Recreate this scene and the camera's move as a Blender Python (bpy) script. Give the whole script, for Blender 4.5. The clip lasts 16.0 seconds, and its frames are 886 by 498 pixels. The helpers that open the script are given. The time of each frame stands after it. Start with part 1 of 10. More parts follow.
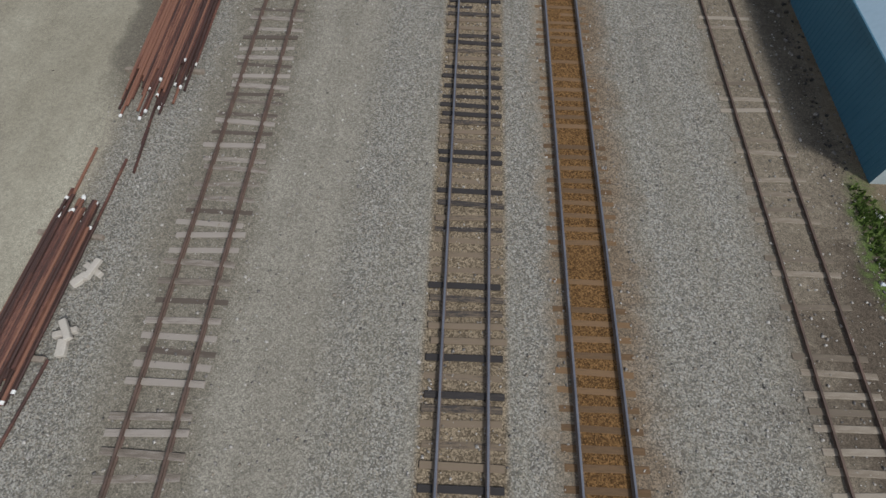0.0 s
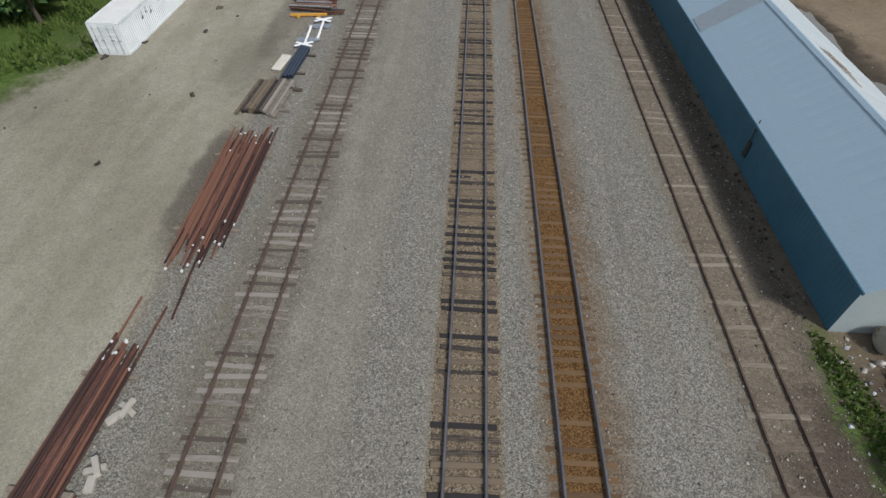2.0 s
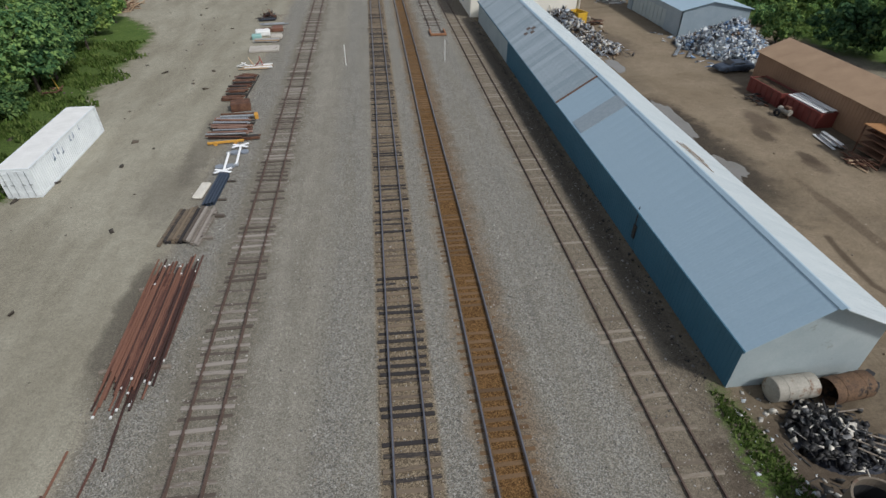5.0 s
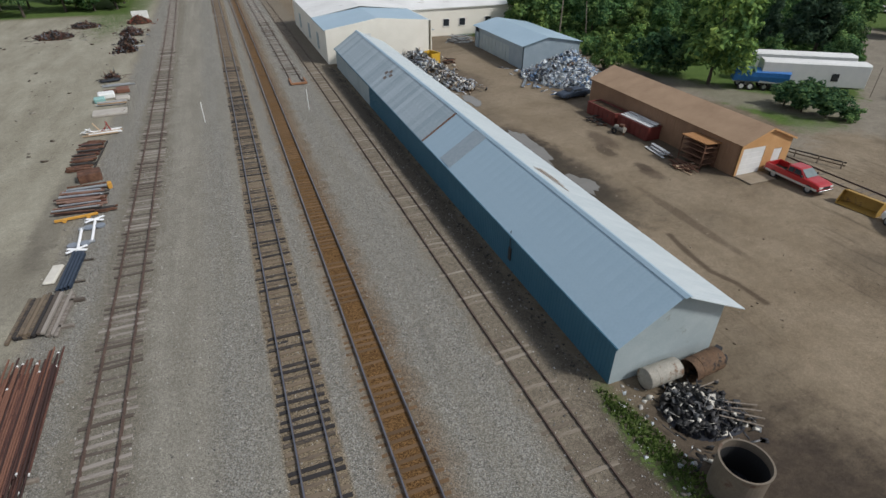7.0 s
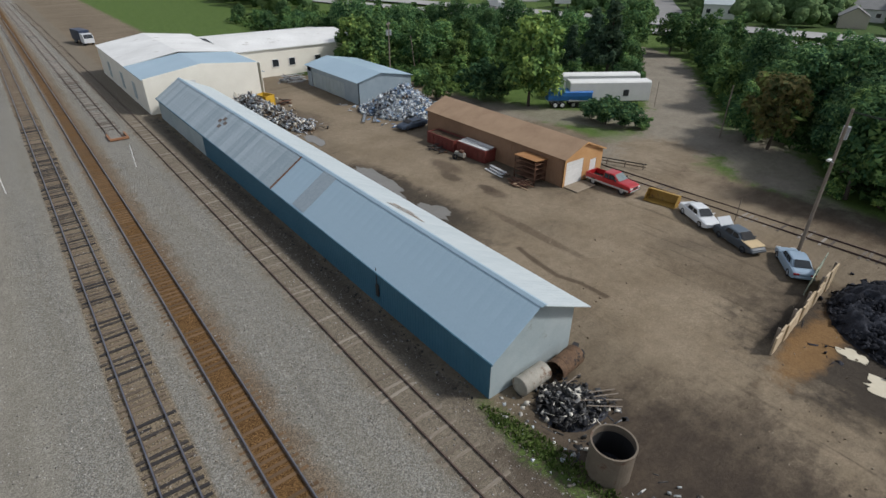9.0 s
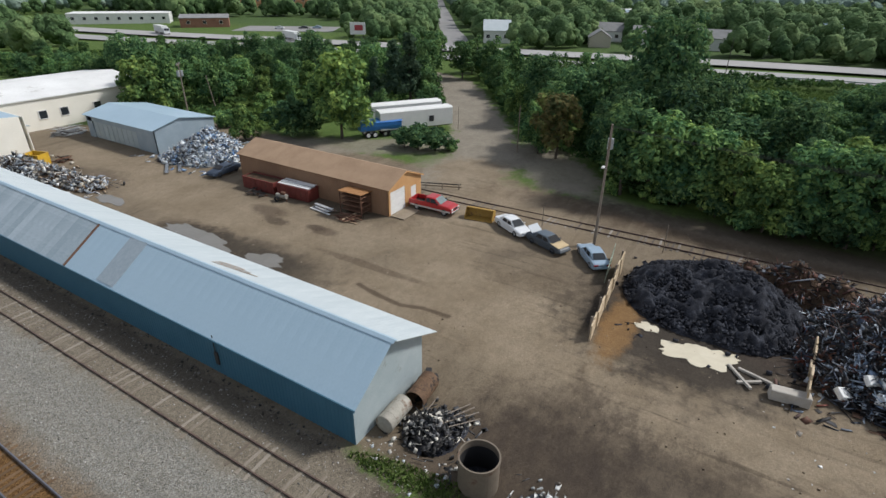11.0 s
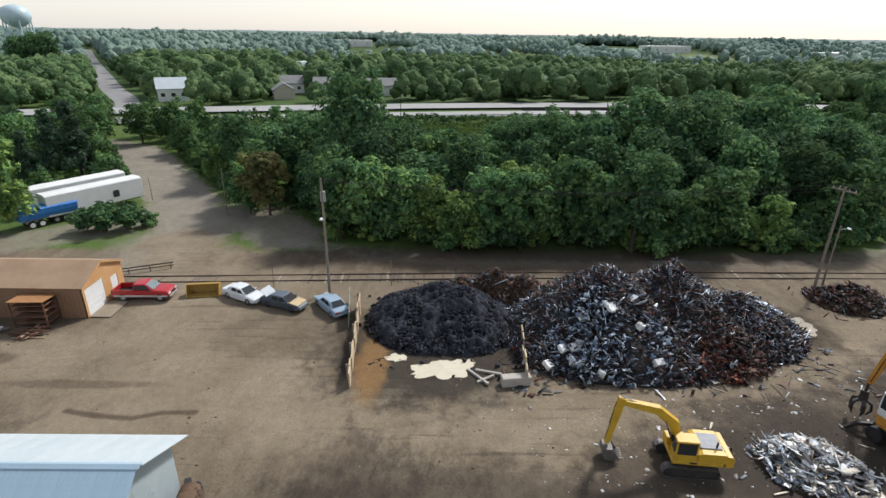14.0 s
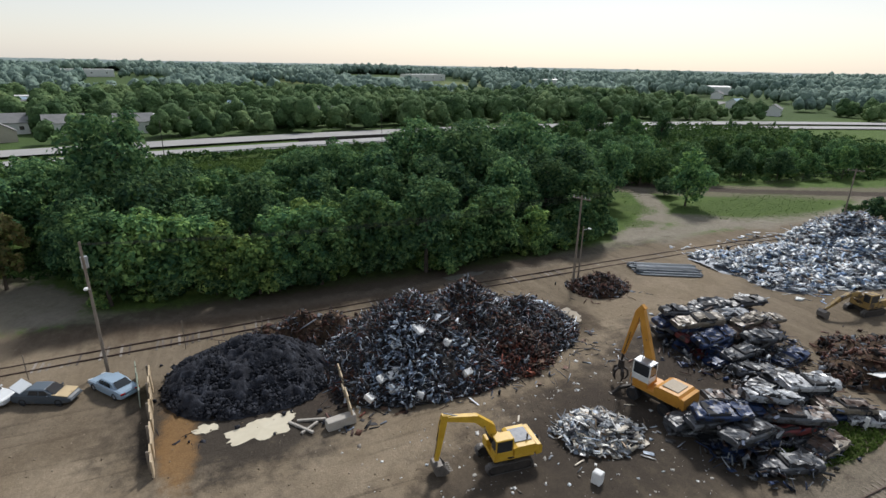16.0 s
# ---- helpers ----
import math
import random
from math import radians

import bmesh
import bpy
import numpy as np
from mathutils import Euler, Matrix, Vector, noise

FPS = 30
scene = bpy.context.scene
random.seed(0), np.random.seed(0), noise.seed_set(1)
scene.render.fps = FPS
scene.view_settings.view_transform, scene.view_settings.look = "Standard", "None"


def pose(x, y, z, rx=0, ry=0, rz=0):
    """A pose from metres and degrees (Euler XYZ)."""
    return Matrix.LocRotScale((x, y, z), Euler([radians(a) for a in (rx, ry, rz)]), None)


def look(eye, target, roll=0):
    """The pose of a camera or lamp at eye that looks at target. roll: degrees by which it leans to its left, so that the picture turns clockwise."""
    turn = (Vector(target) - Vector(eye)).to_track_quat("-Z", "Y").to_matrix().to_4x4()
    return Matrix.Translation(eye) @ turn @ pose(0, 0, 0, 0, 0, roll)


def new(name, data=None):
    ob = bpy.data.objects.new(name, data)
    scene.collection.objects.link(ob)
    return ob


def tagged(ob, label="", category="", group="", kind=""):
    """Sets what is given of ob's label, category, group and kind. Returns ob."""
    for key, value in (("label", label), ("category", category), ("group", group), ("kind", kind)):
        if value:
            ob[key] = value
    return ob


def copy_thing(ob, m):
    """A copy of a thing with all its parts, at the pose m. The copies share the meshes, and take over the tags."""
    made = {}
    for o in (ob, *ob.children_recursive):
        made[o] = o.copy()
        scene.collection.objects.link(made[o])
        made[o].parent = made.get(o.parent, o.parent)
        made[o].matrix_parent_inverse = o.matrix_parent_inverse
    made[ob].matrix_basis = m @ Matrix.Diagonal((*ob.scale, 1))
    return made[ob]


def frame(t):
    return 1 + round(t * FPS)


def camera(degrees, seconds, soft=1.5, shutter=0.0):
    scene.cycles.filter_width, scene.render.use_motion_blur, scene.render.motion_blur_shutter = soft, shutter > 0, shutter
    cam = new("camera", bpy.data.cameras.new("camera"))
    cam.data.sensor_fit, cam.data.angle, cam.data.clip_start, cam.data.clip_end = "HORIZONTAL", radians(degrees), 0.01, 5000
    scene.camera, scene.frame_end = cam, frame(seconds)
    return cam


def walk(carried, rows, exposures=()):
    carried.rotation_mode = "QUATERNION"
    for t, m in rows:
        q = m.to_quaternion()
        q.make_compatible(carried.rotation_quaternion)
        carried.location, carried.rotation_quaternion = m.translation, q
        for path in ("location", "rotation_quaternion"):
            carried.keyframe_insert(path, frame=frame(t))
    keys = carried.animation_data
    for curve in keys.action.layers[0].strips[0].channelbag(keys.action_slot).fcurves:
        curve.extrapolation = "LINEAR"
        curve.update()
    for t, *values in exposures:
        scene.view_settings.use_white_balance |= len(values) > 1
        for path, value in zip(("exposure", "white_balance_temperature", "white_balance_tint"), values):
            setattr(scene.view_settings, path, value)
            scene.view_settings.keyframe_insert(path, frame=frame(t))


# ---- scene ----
cam = camera(79.8, 16.0)
PATH = [
    (0, (-0.425, 2.019, 16.575), (-0.449, 3.008, 14.837), 1.5),
    (0.5, (-0.349, 1.261, 16.905), (-0.387, 2.403, 15.263), 1.2),
    (1, (-0.284, 1.076, 17.532), (-0.329, 2.32, 15.966), 1.1),
    (1.5, (-0.212, 0.962, 18.183), (-0.271, 2.281, 16.68), 0.7),
    (2, (-0.291, 0.931, 19.03), (-0.355, 2.316, 17.589), 0.7),
    (2.5, (-0.37, 0.901, 19.818), (-0.438, 2.338, 18.43), 0.8),
    (3, (-0.4, 0.749, 20.303), (-0.453, 2.226, 18.955), 0.9),
    (3.5, (-0.459, 0.653, 20.556), (-0.469, 2.162, 19.244), 1.0),
    (6, (0.228, 0.066, 21.363), (0.614, 1.668, 20.229), 0.2),
    (6.5, (0.21, -0.004, 21.536), (0.705, 1.584, 20.426), 0.4),
    (7, (0.187, -0.184, 21.845), (0.797, 1.377, 20.755), 0.2),
    (7.5, (0.104, -0.159, 22.221), (0.835, 1.367, 21.154), 0.3),
    (8, (-0.013, -0.205, 22.41), (0.836, 1.277, 21.37), 0.4),
    (10.5, (-0.156, -0.297, 23.772), (1.264, 0.748, 22.829), 0.6),
    (11, (-0.358, -0.099, 24.123), (1.165, 0.815, 23.203), 0.8),
    (11.5, (-0.468, -0.037, 24.227), (1.146, 0.739, 23.337), 1.1),
    (12, (-0.509, 0.144, 24.732), (1.181, 0.773, 23.866), 1.2),
    (12.5, (-0.602, 0.17, 25.044), (1.15, 0.649, 24.205), 1.1),
    (13, (-0.65, 0.238, 25.159), (1.146, 0.568, 24.343), 1.0),
    (13.5, (-0.753, 0.259, 25.248), (1.078, 0.418, 24.461), 0.9),
    (14, (-0.87, 0.371, 25.318), (0.982, 0.347, 24.562), 0.9),
    (14.5, (-0.875, 0.409, 25.511), (0.974, 0.2, 24.776), 0.8),
    (15, (-0.89, 0.59, 25.873), (0.937, 0.187, 25.164), 1.1),
    (15.5, (-0.918, 0.869, 26.195), (0.866, 0.276, 25.512), 1.1),
    (16, (-0.921, 1.196, 26.475), (0.802, 0.42, 25.819), 1.1),
]
walk(cam, [(t, look(eye, target, roll)) for t, eye, target, roll in PATH],
     exposures=[(0, 0.07), (3, 0.0), (8, -0.02), (11, 0.24), (13, 0.48), (14.5, 0.45), (16, 0.21)])

# ---- light ----
SUN_AZ, SUN_EL = radians(132.0), radians(46.0)  # from north (y) towards east (x)
world = bpy.data.worlds.new("world")
scene.world = world
world.use_nodes = True
wn = world.node_tree
sky = wn.nodes.new("ShaderNodeTexSky")
sky.sky_type = 'NISHITA'
sky.sun_disc = False
sky.sun_elevation, sky.sun_rotation = SUN_EL, SUN_AZ
sky.altitude, sky.air_density, sky.dust_density, sky.ozone_density = 300, 1.0, 1.5, 1.0
wn.links.new(sky.outputs[0], wn.nodes["Background"].inputs[0])
wn.nodes["Background"].inputs[1].default_value = 0.05
# thin white summer haze in front of the blue, thickest low down
coord = wn.nodes.new("ShaderNodeTexCoord")
height = wn.nodes.new("ShaderNodeSeparateXYZ")
wn.links.new(coord.outputs["Generated"], height.inputs[0])
veil = wn.nodes.new("ShaderNodeValToRGB")
veil.color_ramp.elements[0].position, veil.color_ramp.elements[0].color = 0.0, (0.74, 0.71, 0.69, 1)
veil.color_ramp.elements[1].position, veil.color_ramp.elements[1].color = 0.75, (0.34, 0.36, 0.39, 1)
mid_veil = veil.color_ramp.elements.new(0.2)
mid_veil.color = (0.60, 0.58, 0.565, 1)
wn.links.new(height.outputs[2], veil.inputs[0])
haze = wn.nodes.new("ShaderNodeBackground")
wn.links.new(veil.outputs[0], haze.inputs[0])
haze.inputs[1].default_value = 0.62
both = wn.nodes.new("ShaderNodeAddShader")
wn.links.new(wn.nodes["Background"].outputs[0], both.inputs[0])
wn.links.new(haze.outputs[0], both.inputs[1])
wn.links.new(both.outputs[0], wn.nodes["World Output"].inputs[0])
sun = new("sun", bpy.data.lights.new("sun", 'SUN'))
sun.data.energy, sun.data.angle, sun.data.color = 2.85, radians(8), (1.0, 0.985, 0.965)
sun_from = Vector((math.sin(SUN_AZ) * math.cos(SUN_EL), math.cos(SUN_AZ) * math.cos(SUN_EL), math.sin(SUN_EL)))
sun.matrix_world = look(sun_from * 100, (0, 0, 0))

# ---- building helpers ----
rnd = random.Random(7)


def thing(name, x=0, y=0, z=0, rz=0, label="", category="", group="", kind="", rx=0, ry=0):
    ob = new(name)
    ob.matrix_world = pose(x, y, z, rx, ry, rz)
    ob.empty_display_size = 0.3
    return tagged(ob, label, category, group, kind)


def mesh_of(name, bm, material, smooth=False):
    me = bpy.data.meshes.new(name)
    bmesh.ops.recalc_face_normals(bm, faces=bm.faces)
    bm.to_mesh(me)
    bm.free()
    me.materials.append(material)
    if smooth:
        me.polygons.foreach_set("use_smooth", [True] * len(me.polygons))
    return me


def part(name, bm, material, parent, label="", smooth=False):
    ob = new(name, mesh_of(name, bm, material, smooth))
    ob.parent = parent
    if label:
        ob["label"] = label
    return ob


def single(name, bm, material, label, category="", kind="", group="", m=None, smooth=False):
    ob = new(name, mesh_of(name, bm, material, smooth))
    if m is not None:
        ob.matrix_world = m
    return tagged(ob, label, category, group, kind)


def shared(name, me, parent, m):
    ob = new(name, me)
    ob.parent = parent
    ob.matrix_local = m
    return ob


def raw(name, verts, faces, material, smooth=False):
    me = bpy.data.meshes.new(name)
    verts, faces = np.asarray(verts, dtype=np.float32), np.asarray(faces, dtype=np.int32)
    n = faces.shape[1]
    me.vertices.add(len(verts))
    me.vertices.foreach_set("co", verts.ravel())
    me.loops.add(faces.size)
    me.loops.foreach_set("vertex_index", faces.ravel())
    me.polygons.add(len(faces))
    me.polygons.foreach_set("loop_start", np.arange(0, faces.size, n, dtype=np.int32))
    me.update(calc_edges=True)
    me.validate()
    me.materials.append(material)
    if smooth:
        me.polygons.foreach_set("use_smooth", [True] * len(me.polygons))
    return me


def B():
    return bmesh.new()


def box(bm, x, y, z, sx, sy, sz, rz=0, rx=0, ry=0, bevel=0.0):
    """A box of that size round (x, y, z)."""
    m = pose(x, y, z, rx, ry, rz) @ Matrix.Diagonal((sx, sy, sz, 1))
    made = bmesh.ops.create_cube(bm, size=1, matrix=m)
    if bevel:
        edges = {e for v in made["verts"] for e in v.link_edges}
        bmesh.ops.bevel(bm, geom=list(edges), offset=bevel, segments=1, affect='EDGES')
    return bm


def rod(bm, a, b, r, r2=None, seg=8, caps=True):
    a, b = Vector(a), Vector(b)
    d = b - a
    m = Matrix.Translation((a + b) / 2) @ d.to_track_quat("Z", "Y").to_matrix().to_4x4()
    bmesh.ops.create_cone(bm, cap_ends=caps, segments=seg, radius1=r, radius2=r if r2 is None else r2, depth=d.length, matrix=m)
    return bm


def loft(bm, rings, cap=True, closed=True):
    vs = [[bm.verts.new(p) for p in ring] for ring in rings]
    n = len(vs[0])
    for a, b in zip(vs, vs[1:]):
        for i in range(n if closed else n - 1):
            bm.faces.new((a[i], a[(i + 1) % n], b[(i + 1) % n], b[i]))
    if cap and closed:
        bm.faces.new(vs[0][::-1])
        bm.faces.new(vs[-1])
    return bm


def prism(bm, profile, a, b, axis="x", m=None):
    """The outline (u, v) pushed along an axis from a to b: for x it is (y, z), for y (x, z), for z (x, y)."""
    def at(u, v, w):
        p = {"x": (w, u, v), "y": (u, w, v), "z": (u, v, w)}[axis]
        return m @ Vector(p) if m is not None else p
    return loft(bm, [[at(u, v, a) for u, v in profile], [at(u, v, b) for u, v in profile]])


def quad(bm, *pts):
    bm.faces.new([bm.verts.new(p) for p in pts])
    return bm


def hollow(bm, a, b, r, inner, seg=20):
    """A tube with a wall."""
    a, b = Vector(a), Vector(b)
    q = (b - a).to_track_quat("Z", "Y").to_matrix()
    ring = [q @ Vector((math.cos(2 * math.pi * i / seg), math.sin(2 * math.pi * i / seg), 0)) for i in range(seg)]
    rings = [[a + v * r for v in ring], [b + v * r for v in ring], [b + v * inner for v in ring], [a + v * inner for v in ring]]
    return loft(bm, rings + [rings[0]], cap=False)


# ---- materials ----
def stuff(name, colours, rough=0.8, metal=0.0, scale=3.0, fine=40.0, bump=0.3, depth=0.02, island=0.0, coat=0.0, world_space=False,
          spots=None, spot_scale=1.2, spot_at=0.6, stretch=(1, 1, 1), random_hue=0.0, translucent=0.0, each=0.0):
    """A worn surface: colours mixed by coarse and fine noise, with spots of another colour and fine relief."""
    mat = bpy.data.materials.new(name)
    mat.use_nodes = True
    t = mat.node_tree
    n, l = t.nodes, t.links
    p = n["Principled BSDF"]
    p.inputs["Roughness"].default_value, p.inputs["Metallic"].default_value = rough, metal
    if rough > 0.94:
        p.inputs["Specular IOR Level"].default_value = 0.15
    if coat:
        p.inputs["Coat Weight"].default_value, p.inputs["Coat Roughness"].default_value = coat, 0.08
    if world_space:
        src = n.new("ShaderNodeNewGeometry").outputs["Position"]
    else:
        src = n.new("ShaderNodeTexCoord").outputs["Object"]
    mp = n.new("ShaderNodeMapping")
    mp.inputs["Scale"].default_value = stretch
    l.new(src, mp.inputs[0])
    src = mp.outputs[0]
    big = n.new("ShaderNodeTexNoise")
    big.inputs["Scale"].default_value, big.inputs["Detail"].default_value, big.inputs["Roughness"].default_value = scale, 5, 0.6
    l.new(src, big.inputs["Vector"])
    small = n.new("ShaderNodeTexNoise")
    small.inputs["Scale"].default_value, small.inputs["Detail"].default_value = fine, 3
    l.new(src, small.inputs["Vector"])
    add = n.new("ShaderNodeMath")
    add.operation = 'MULTIPLY_ADD'
    l.new(small.outputs[0], add.inputs[0])
    add.inputs[1].default_value = 0.45
    l.new(big.outputs[0], add.inputs[2])
    fac = add.outputs[0]
    if island or random_hue:
        r = n.new("ShaderNodeNewGeometry").outputs["Random Per Island"] if island else n.new("ShaderNodeObjectInfo").outputs["Random"]
        more = n.new("ShaderNodeMath")
        more.operation = 'MULTIPLY_ADD'
        l.new(r, more.inputs[0])
        more.inputs[1].default_value = island or random_hue
        l.new(fac, more.inputs[2])
        sub = n.new("ShaderNodeMath")
        sub.operation = 'SUBTRACT'
        l.new(more.outputs[0], sub.inputs[0])
        sub.inputs[1].default_value = (island or random_hue) / 2
        fac = sub.outputs[0]
    ramp = n.new("ShaderNodeValToRGB")
    e = ramp.color_ramp.elements
    k = len(colours)
    while len(e) < k:
        e.new(0.5)
    for i, c in enumerate(colours):
        e[i].position = 0.5 + 0.45 * (i / max(1, k - 1) - 0.0) if k > 1 else 0.5
        e[i].color = (*c, 1)
    l.new(fac, ramp.inputs[0])
    colour = ramp.outputs[0]
    if spots:
        sp = n.new("ShaderNodeTexNoise")
        sp.inputs["Scale"].default_value, sp.inputs["Detail"].default_value, sp.inputs["Roughness"].default_value = spot_scale, 8, 0.7
        l.new(src, sp.inputs["Vector"])
        sr = n.new("ShaderNodeMapRange")
        sr.inputs[1].default_value, sr.inputs[2].default_value = spot_at, spot_at + 0.08
        l.new(sp.outputs[0], sr.inputs[0])
        mix = n.new("ShaderNodeMix")
        mix.data_type = 'RGBA'
        l.new(sr.outputs[0], mix.inputs[0])
        l.new(colour, mix.inputs[6])
        mix.inputs[7].default_value = (*spots, 1)
        colour = mix.outputs[2]
    if each:
        oi = n.new("ShaderNodeObjectInfo")
        er = n.new("ShaderNodeMapRange")
        er.inputs[3].default_value, er.inputs[4].default_value = 1 - each, 1 + each
        l.new(oi.outputs["Random"], er.inputs[0])
        em = n.new("ShaderNodeVectorMath")
        em.operation = 'MULTIPLY'
        l.new(colour, em.inputs[0])
        l.new(er.outputs[0], em.inputs[1])
        colour = em.outputs[0]
    l.new(colour, p.inputs["Base Color"])
    if bump:
        b = n.new("ShaderNodeBump")
        b.inputs["Strength"].default_value, b.inputs["Distance"].default_value = bump, depth
        l.new(small.outputs[0], b.inputs["Height"])
        l.new(b.outputs[0], p.inputs["Normal"])
    if translucent:
        tr = n.new("ShaderNodeBsdfTranslucent")
        l.new(colour, tr.inputs[0])
        ms = n.new("ShaderNodeMixShader")
        ms.inputs[0].default_value = translucent
        l.new(p.outputs[0], ms.inputs[1])
        l.new(tr.outputs[0], ms.inputs[2])
        l.new(ms.outputs[0], n["Material Output"].inputs[0])
    return mat


def many(name, colours, rough=0.6, metal=0.0, jitter=0.25):
    """Loose pieces, each of its own colour out of the list."""
    mat = bpy.data.materials.new(name)
    mat.use_nodes = True
    t = mat.node_tree
    n, l = t.nodes, t.links
    p = n["Principled BSDF"]
    p.inputs["Roughness"].default_value, p.inputs["Metallic"].default_value = rough, metal
    g = n.new("ShaderNodeNewGeometry")
    ramp = n.new("ShaderNodeValToRGB")
    ramp.color_ramp.interpolation = 'CONSTANT'
    e = ramp.color_ramp.elements
    while len(e) < len(colours):
        e.new(0.5)
    for i, c in enumerate(colours):
        e[i].position = i / len(colours)
        e[i].color = (*c, 1)
    l.new(g.outputs["Random Per Island"], ramp.inputs[0])
    noise_ = n.new("ShaderNodeTexNoise")
    noise_.inputs["Scale"].default_value, noise_.inputs["Detail"].default_value = 6, 4
    l.new(g.outputs["Position"], noise_.inputs["Vector"])
    mr = n.new("ShaderNodeMapRange")
    mr.inputs[1].default_value, mr.inputs[2].default_value, mr.inputs[3].default_value, mr.inputs[4].default_value = 0.3, 0.7, 1 - jitter * 1.6, 1 + jitter
    l.new(noise_.outputs[0], mr.inputs[0])
    mul = n.new("ShaderNodeVectorMath")
    mul.operation = 'MULTIPLY'
    l.new(ramp.outputs[0], mul.inputs[0])
    l.new(mr.outputs[0], mul.inputs[1])
    l.new(mul.outputs[0], p.inputs["Base Color"])
    return mat


def plain(name, colour, rough=0.5, metal=0.0):
    return stuff(name, [tuple(c * 0.88 for c in colour), tuple(min(1, c * 1.1) for c in colour)], rough, metal, bump=0.05)


M_RAIL = stuff("rail_steel", [(0.10, 0.075, 0.06), (0.17, 0.13, 0.11)], 0.45, 0.5, 2, 30)
M_RAILHEAD = stuff("rail_head", [(0.16, 0.17, 0.2), (0.26, 0.27, 0.3)], 0.35, 0.7, 1, 20, bump=0.05)
M_OLDRAIL = stuff("old_rail", [(0.07, 0.05, 0.04), (0.14, 0.09, 0.07)], 0.75, 0.2, 2, 30)
M_TIE_DARK = stuff("creosoted_tie", [(0.025, 0.022, 0.022), (0.045, 0.038, 0.034), (0.13, 0.10, 0.07), (0.17, 0.13, 0.09)], 0.85, 0, 2, 25, random_hue=0.9, stretch=(1, 6, 6))
M_TIE_RUST = stuff("rust_stained_tie", [(0.095, 0.057, 0.028), (0.165, 0.10, 0.05)], 0.9, 0, 2, 25, random_hue=0.5, stretch=(1, 6, 6))
M_TIE_GREY = stuff("weathered_tie", [(0.09, 0.072, 0.058), (0.165, 0.14, 0.115), (0.28, 0.25, 0.22)], 0.9, 0, 1.2, 25, random_hue=0.9, stretch=(1, 8, 8))
M_RUSTPIPE = stuff("rusty_pipe", [(0.045, 0.022, 0.018), (0.10, 0.042, 0.031), (0.19, 0.088, 0.057)], 0.65, 0.1, 1.5, 25, random_hue=0.9, stretch=(1, 0.3, 1))
M_RUST = stuff("rust", [(0.05, 0.025, 0.018), (0.11, 0.05, 0.03), (0.19, 0.10, 0.06)], 0.85, 0.1, 1.5, 25, island=0.5)
M_BLUEWALL = stuff("blue_siding", [(0.032, 0.115, 0.175), (0.048, 0.145, 0.21)], 0.55, 0.0, 0.5, 12, bump=0.15, spots=(0.085, 0.12, 0.15), spot_scale=0.7, spot_at=0.66)
M_GABLE = stuff("pale_gable_steel", [(0.33, 0.40, 0.42), (0.44, 0.50, 0.51)], 0.6, 0.1, 0.5, 10, bump=0.1, spots=(0.25, 0.27, 0.25), spot_scale=0.8, spot_at=0.64)
M_ROOF = stuff("blue_roof_sheet", [(0.32, 0.44, 0.525), (0.375, 0.50, 0.585)], 0.5, 0.1, 0.2, 6, bump=0.04, random_hue=0.06)
M_ROOF_OLD = stuff("old_roof_sheet", [(0.29, 0.36, 0.40), (0.42, 0.49, 0.53)], 0.55, 0.15, 0.5, 6, bump=0.05, spots=(0.22, 0.21, 0.19), spot_scale=0.9, spot_at=0.65, random_hue=0.4, stretch=(1, 0.4, 1))
M_ROOF_PALE = stuff("pale_roof_sheet", [(0.46, 0.52, 0.54), (0.56, 0.61, 0.62)], 0.5, 0.05, 0.4, 6, bump=0.04, random_hue=0.2)
M_WHITEROOF = stuff("white_membrane", [(0.62, 0.62, 0.6), (0.8, 0.8, 0.78)], 0.6, 0, 0.15, 4, bump=0.05, spots=(0.42, 0.40, 0.36), spot_scale=0.25, spot_at=0.6)
M_CREAM = stuff("cream_metal_wall", [(0.76, 0.73, 0.64), (0.85, 0.82, 0.73)], 0.6, 0, 0.3, 6, bump=0.06, spots=(0.5, 0.46, 0.38), spot_scale=0.5, spot_at=0.68)
M_BROWN = stuff("brown_siding", [(0.22, 0.125, 0.072), (0.29, 0.17, 0.10)], 0.7, 0, 0.6, 10, bump=0.15)
M_ORANGE = stuff("orange_wood_siding", [(0.50, 0.27, 0.11), (0.60, 0.35, 0.16)], 0.7, 0, 0.8, 15, bump=0.15)
M_BROWNROOF = stuff("brown_shingle", [(0.28, 0.185, 0.115), (0.38, 0.26, 0.165)], 0.9, 0, 0.5, 14, bump=0.5, depth=0.03, spots=(0.12, 0.09, 0.07), spot_scale=0.5, spot_at=0.68)
M_WHITE = stuff("white_paint", [(0.68, 0.68, 0.66), (0.82, 0.82, 0.8)], 0.5, 0, 1, 12, bump=0.05, spots=(0.4, 0.34, 0.27), spot_scale=1.5, spot_at=0.7)
M_SIDING = stuff("white_siding", [(0.62, 0.63, 0.62), (0.72, 0.72, 0.7)], 0.6, 0, 0.8, 8, bump=0.05)
M_CONT = stuff("white_container_paint", [(0.62, 0.66, 0.68), (0.78, 0.82, 0.83)], 0.5, 0, 0.7, 10, bump=0.1, spots=(0.35, 0.33, 0.32), spot_scale=1.2, spot_at=0.67)
M_STEELBLUE = stuff("grey_blue_siding", [(0.26, 0.33, 0.38), (0.34, 0.41, 0.46)], 0.5, 0.1, 0.5, 8, bump=0.08)
# near-black for burnt scrap, and for shade inside hollows put into colour
M_DARK = plain("near_black", (0.02, 0.02, 0.022), 0.8)
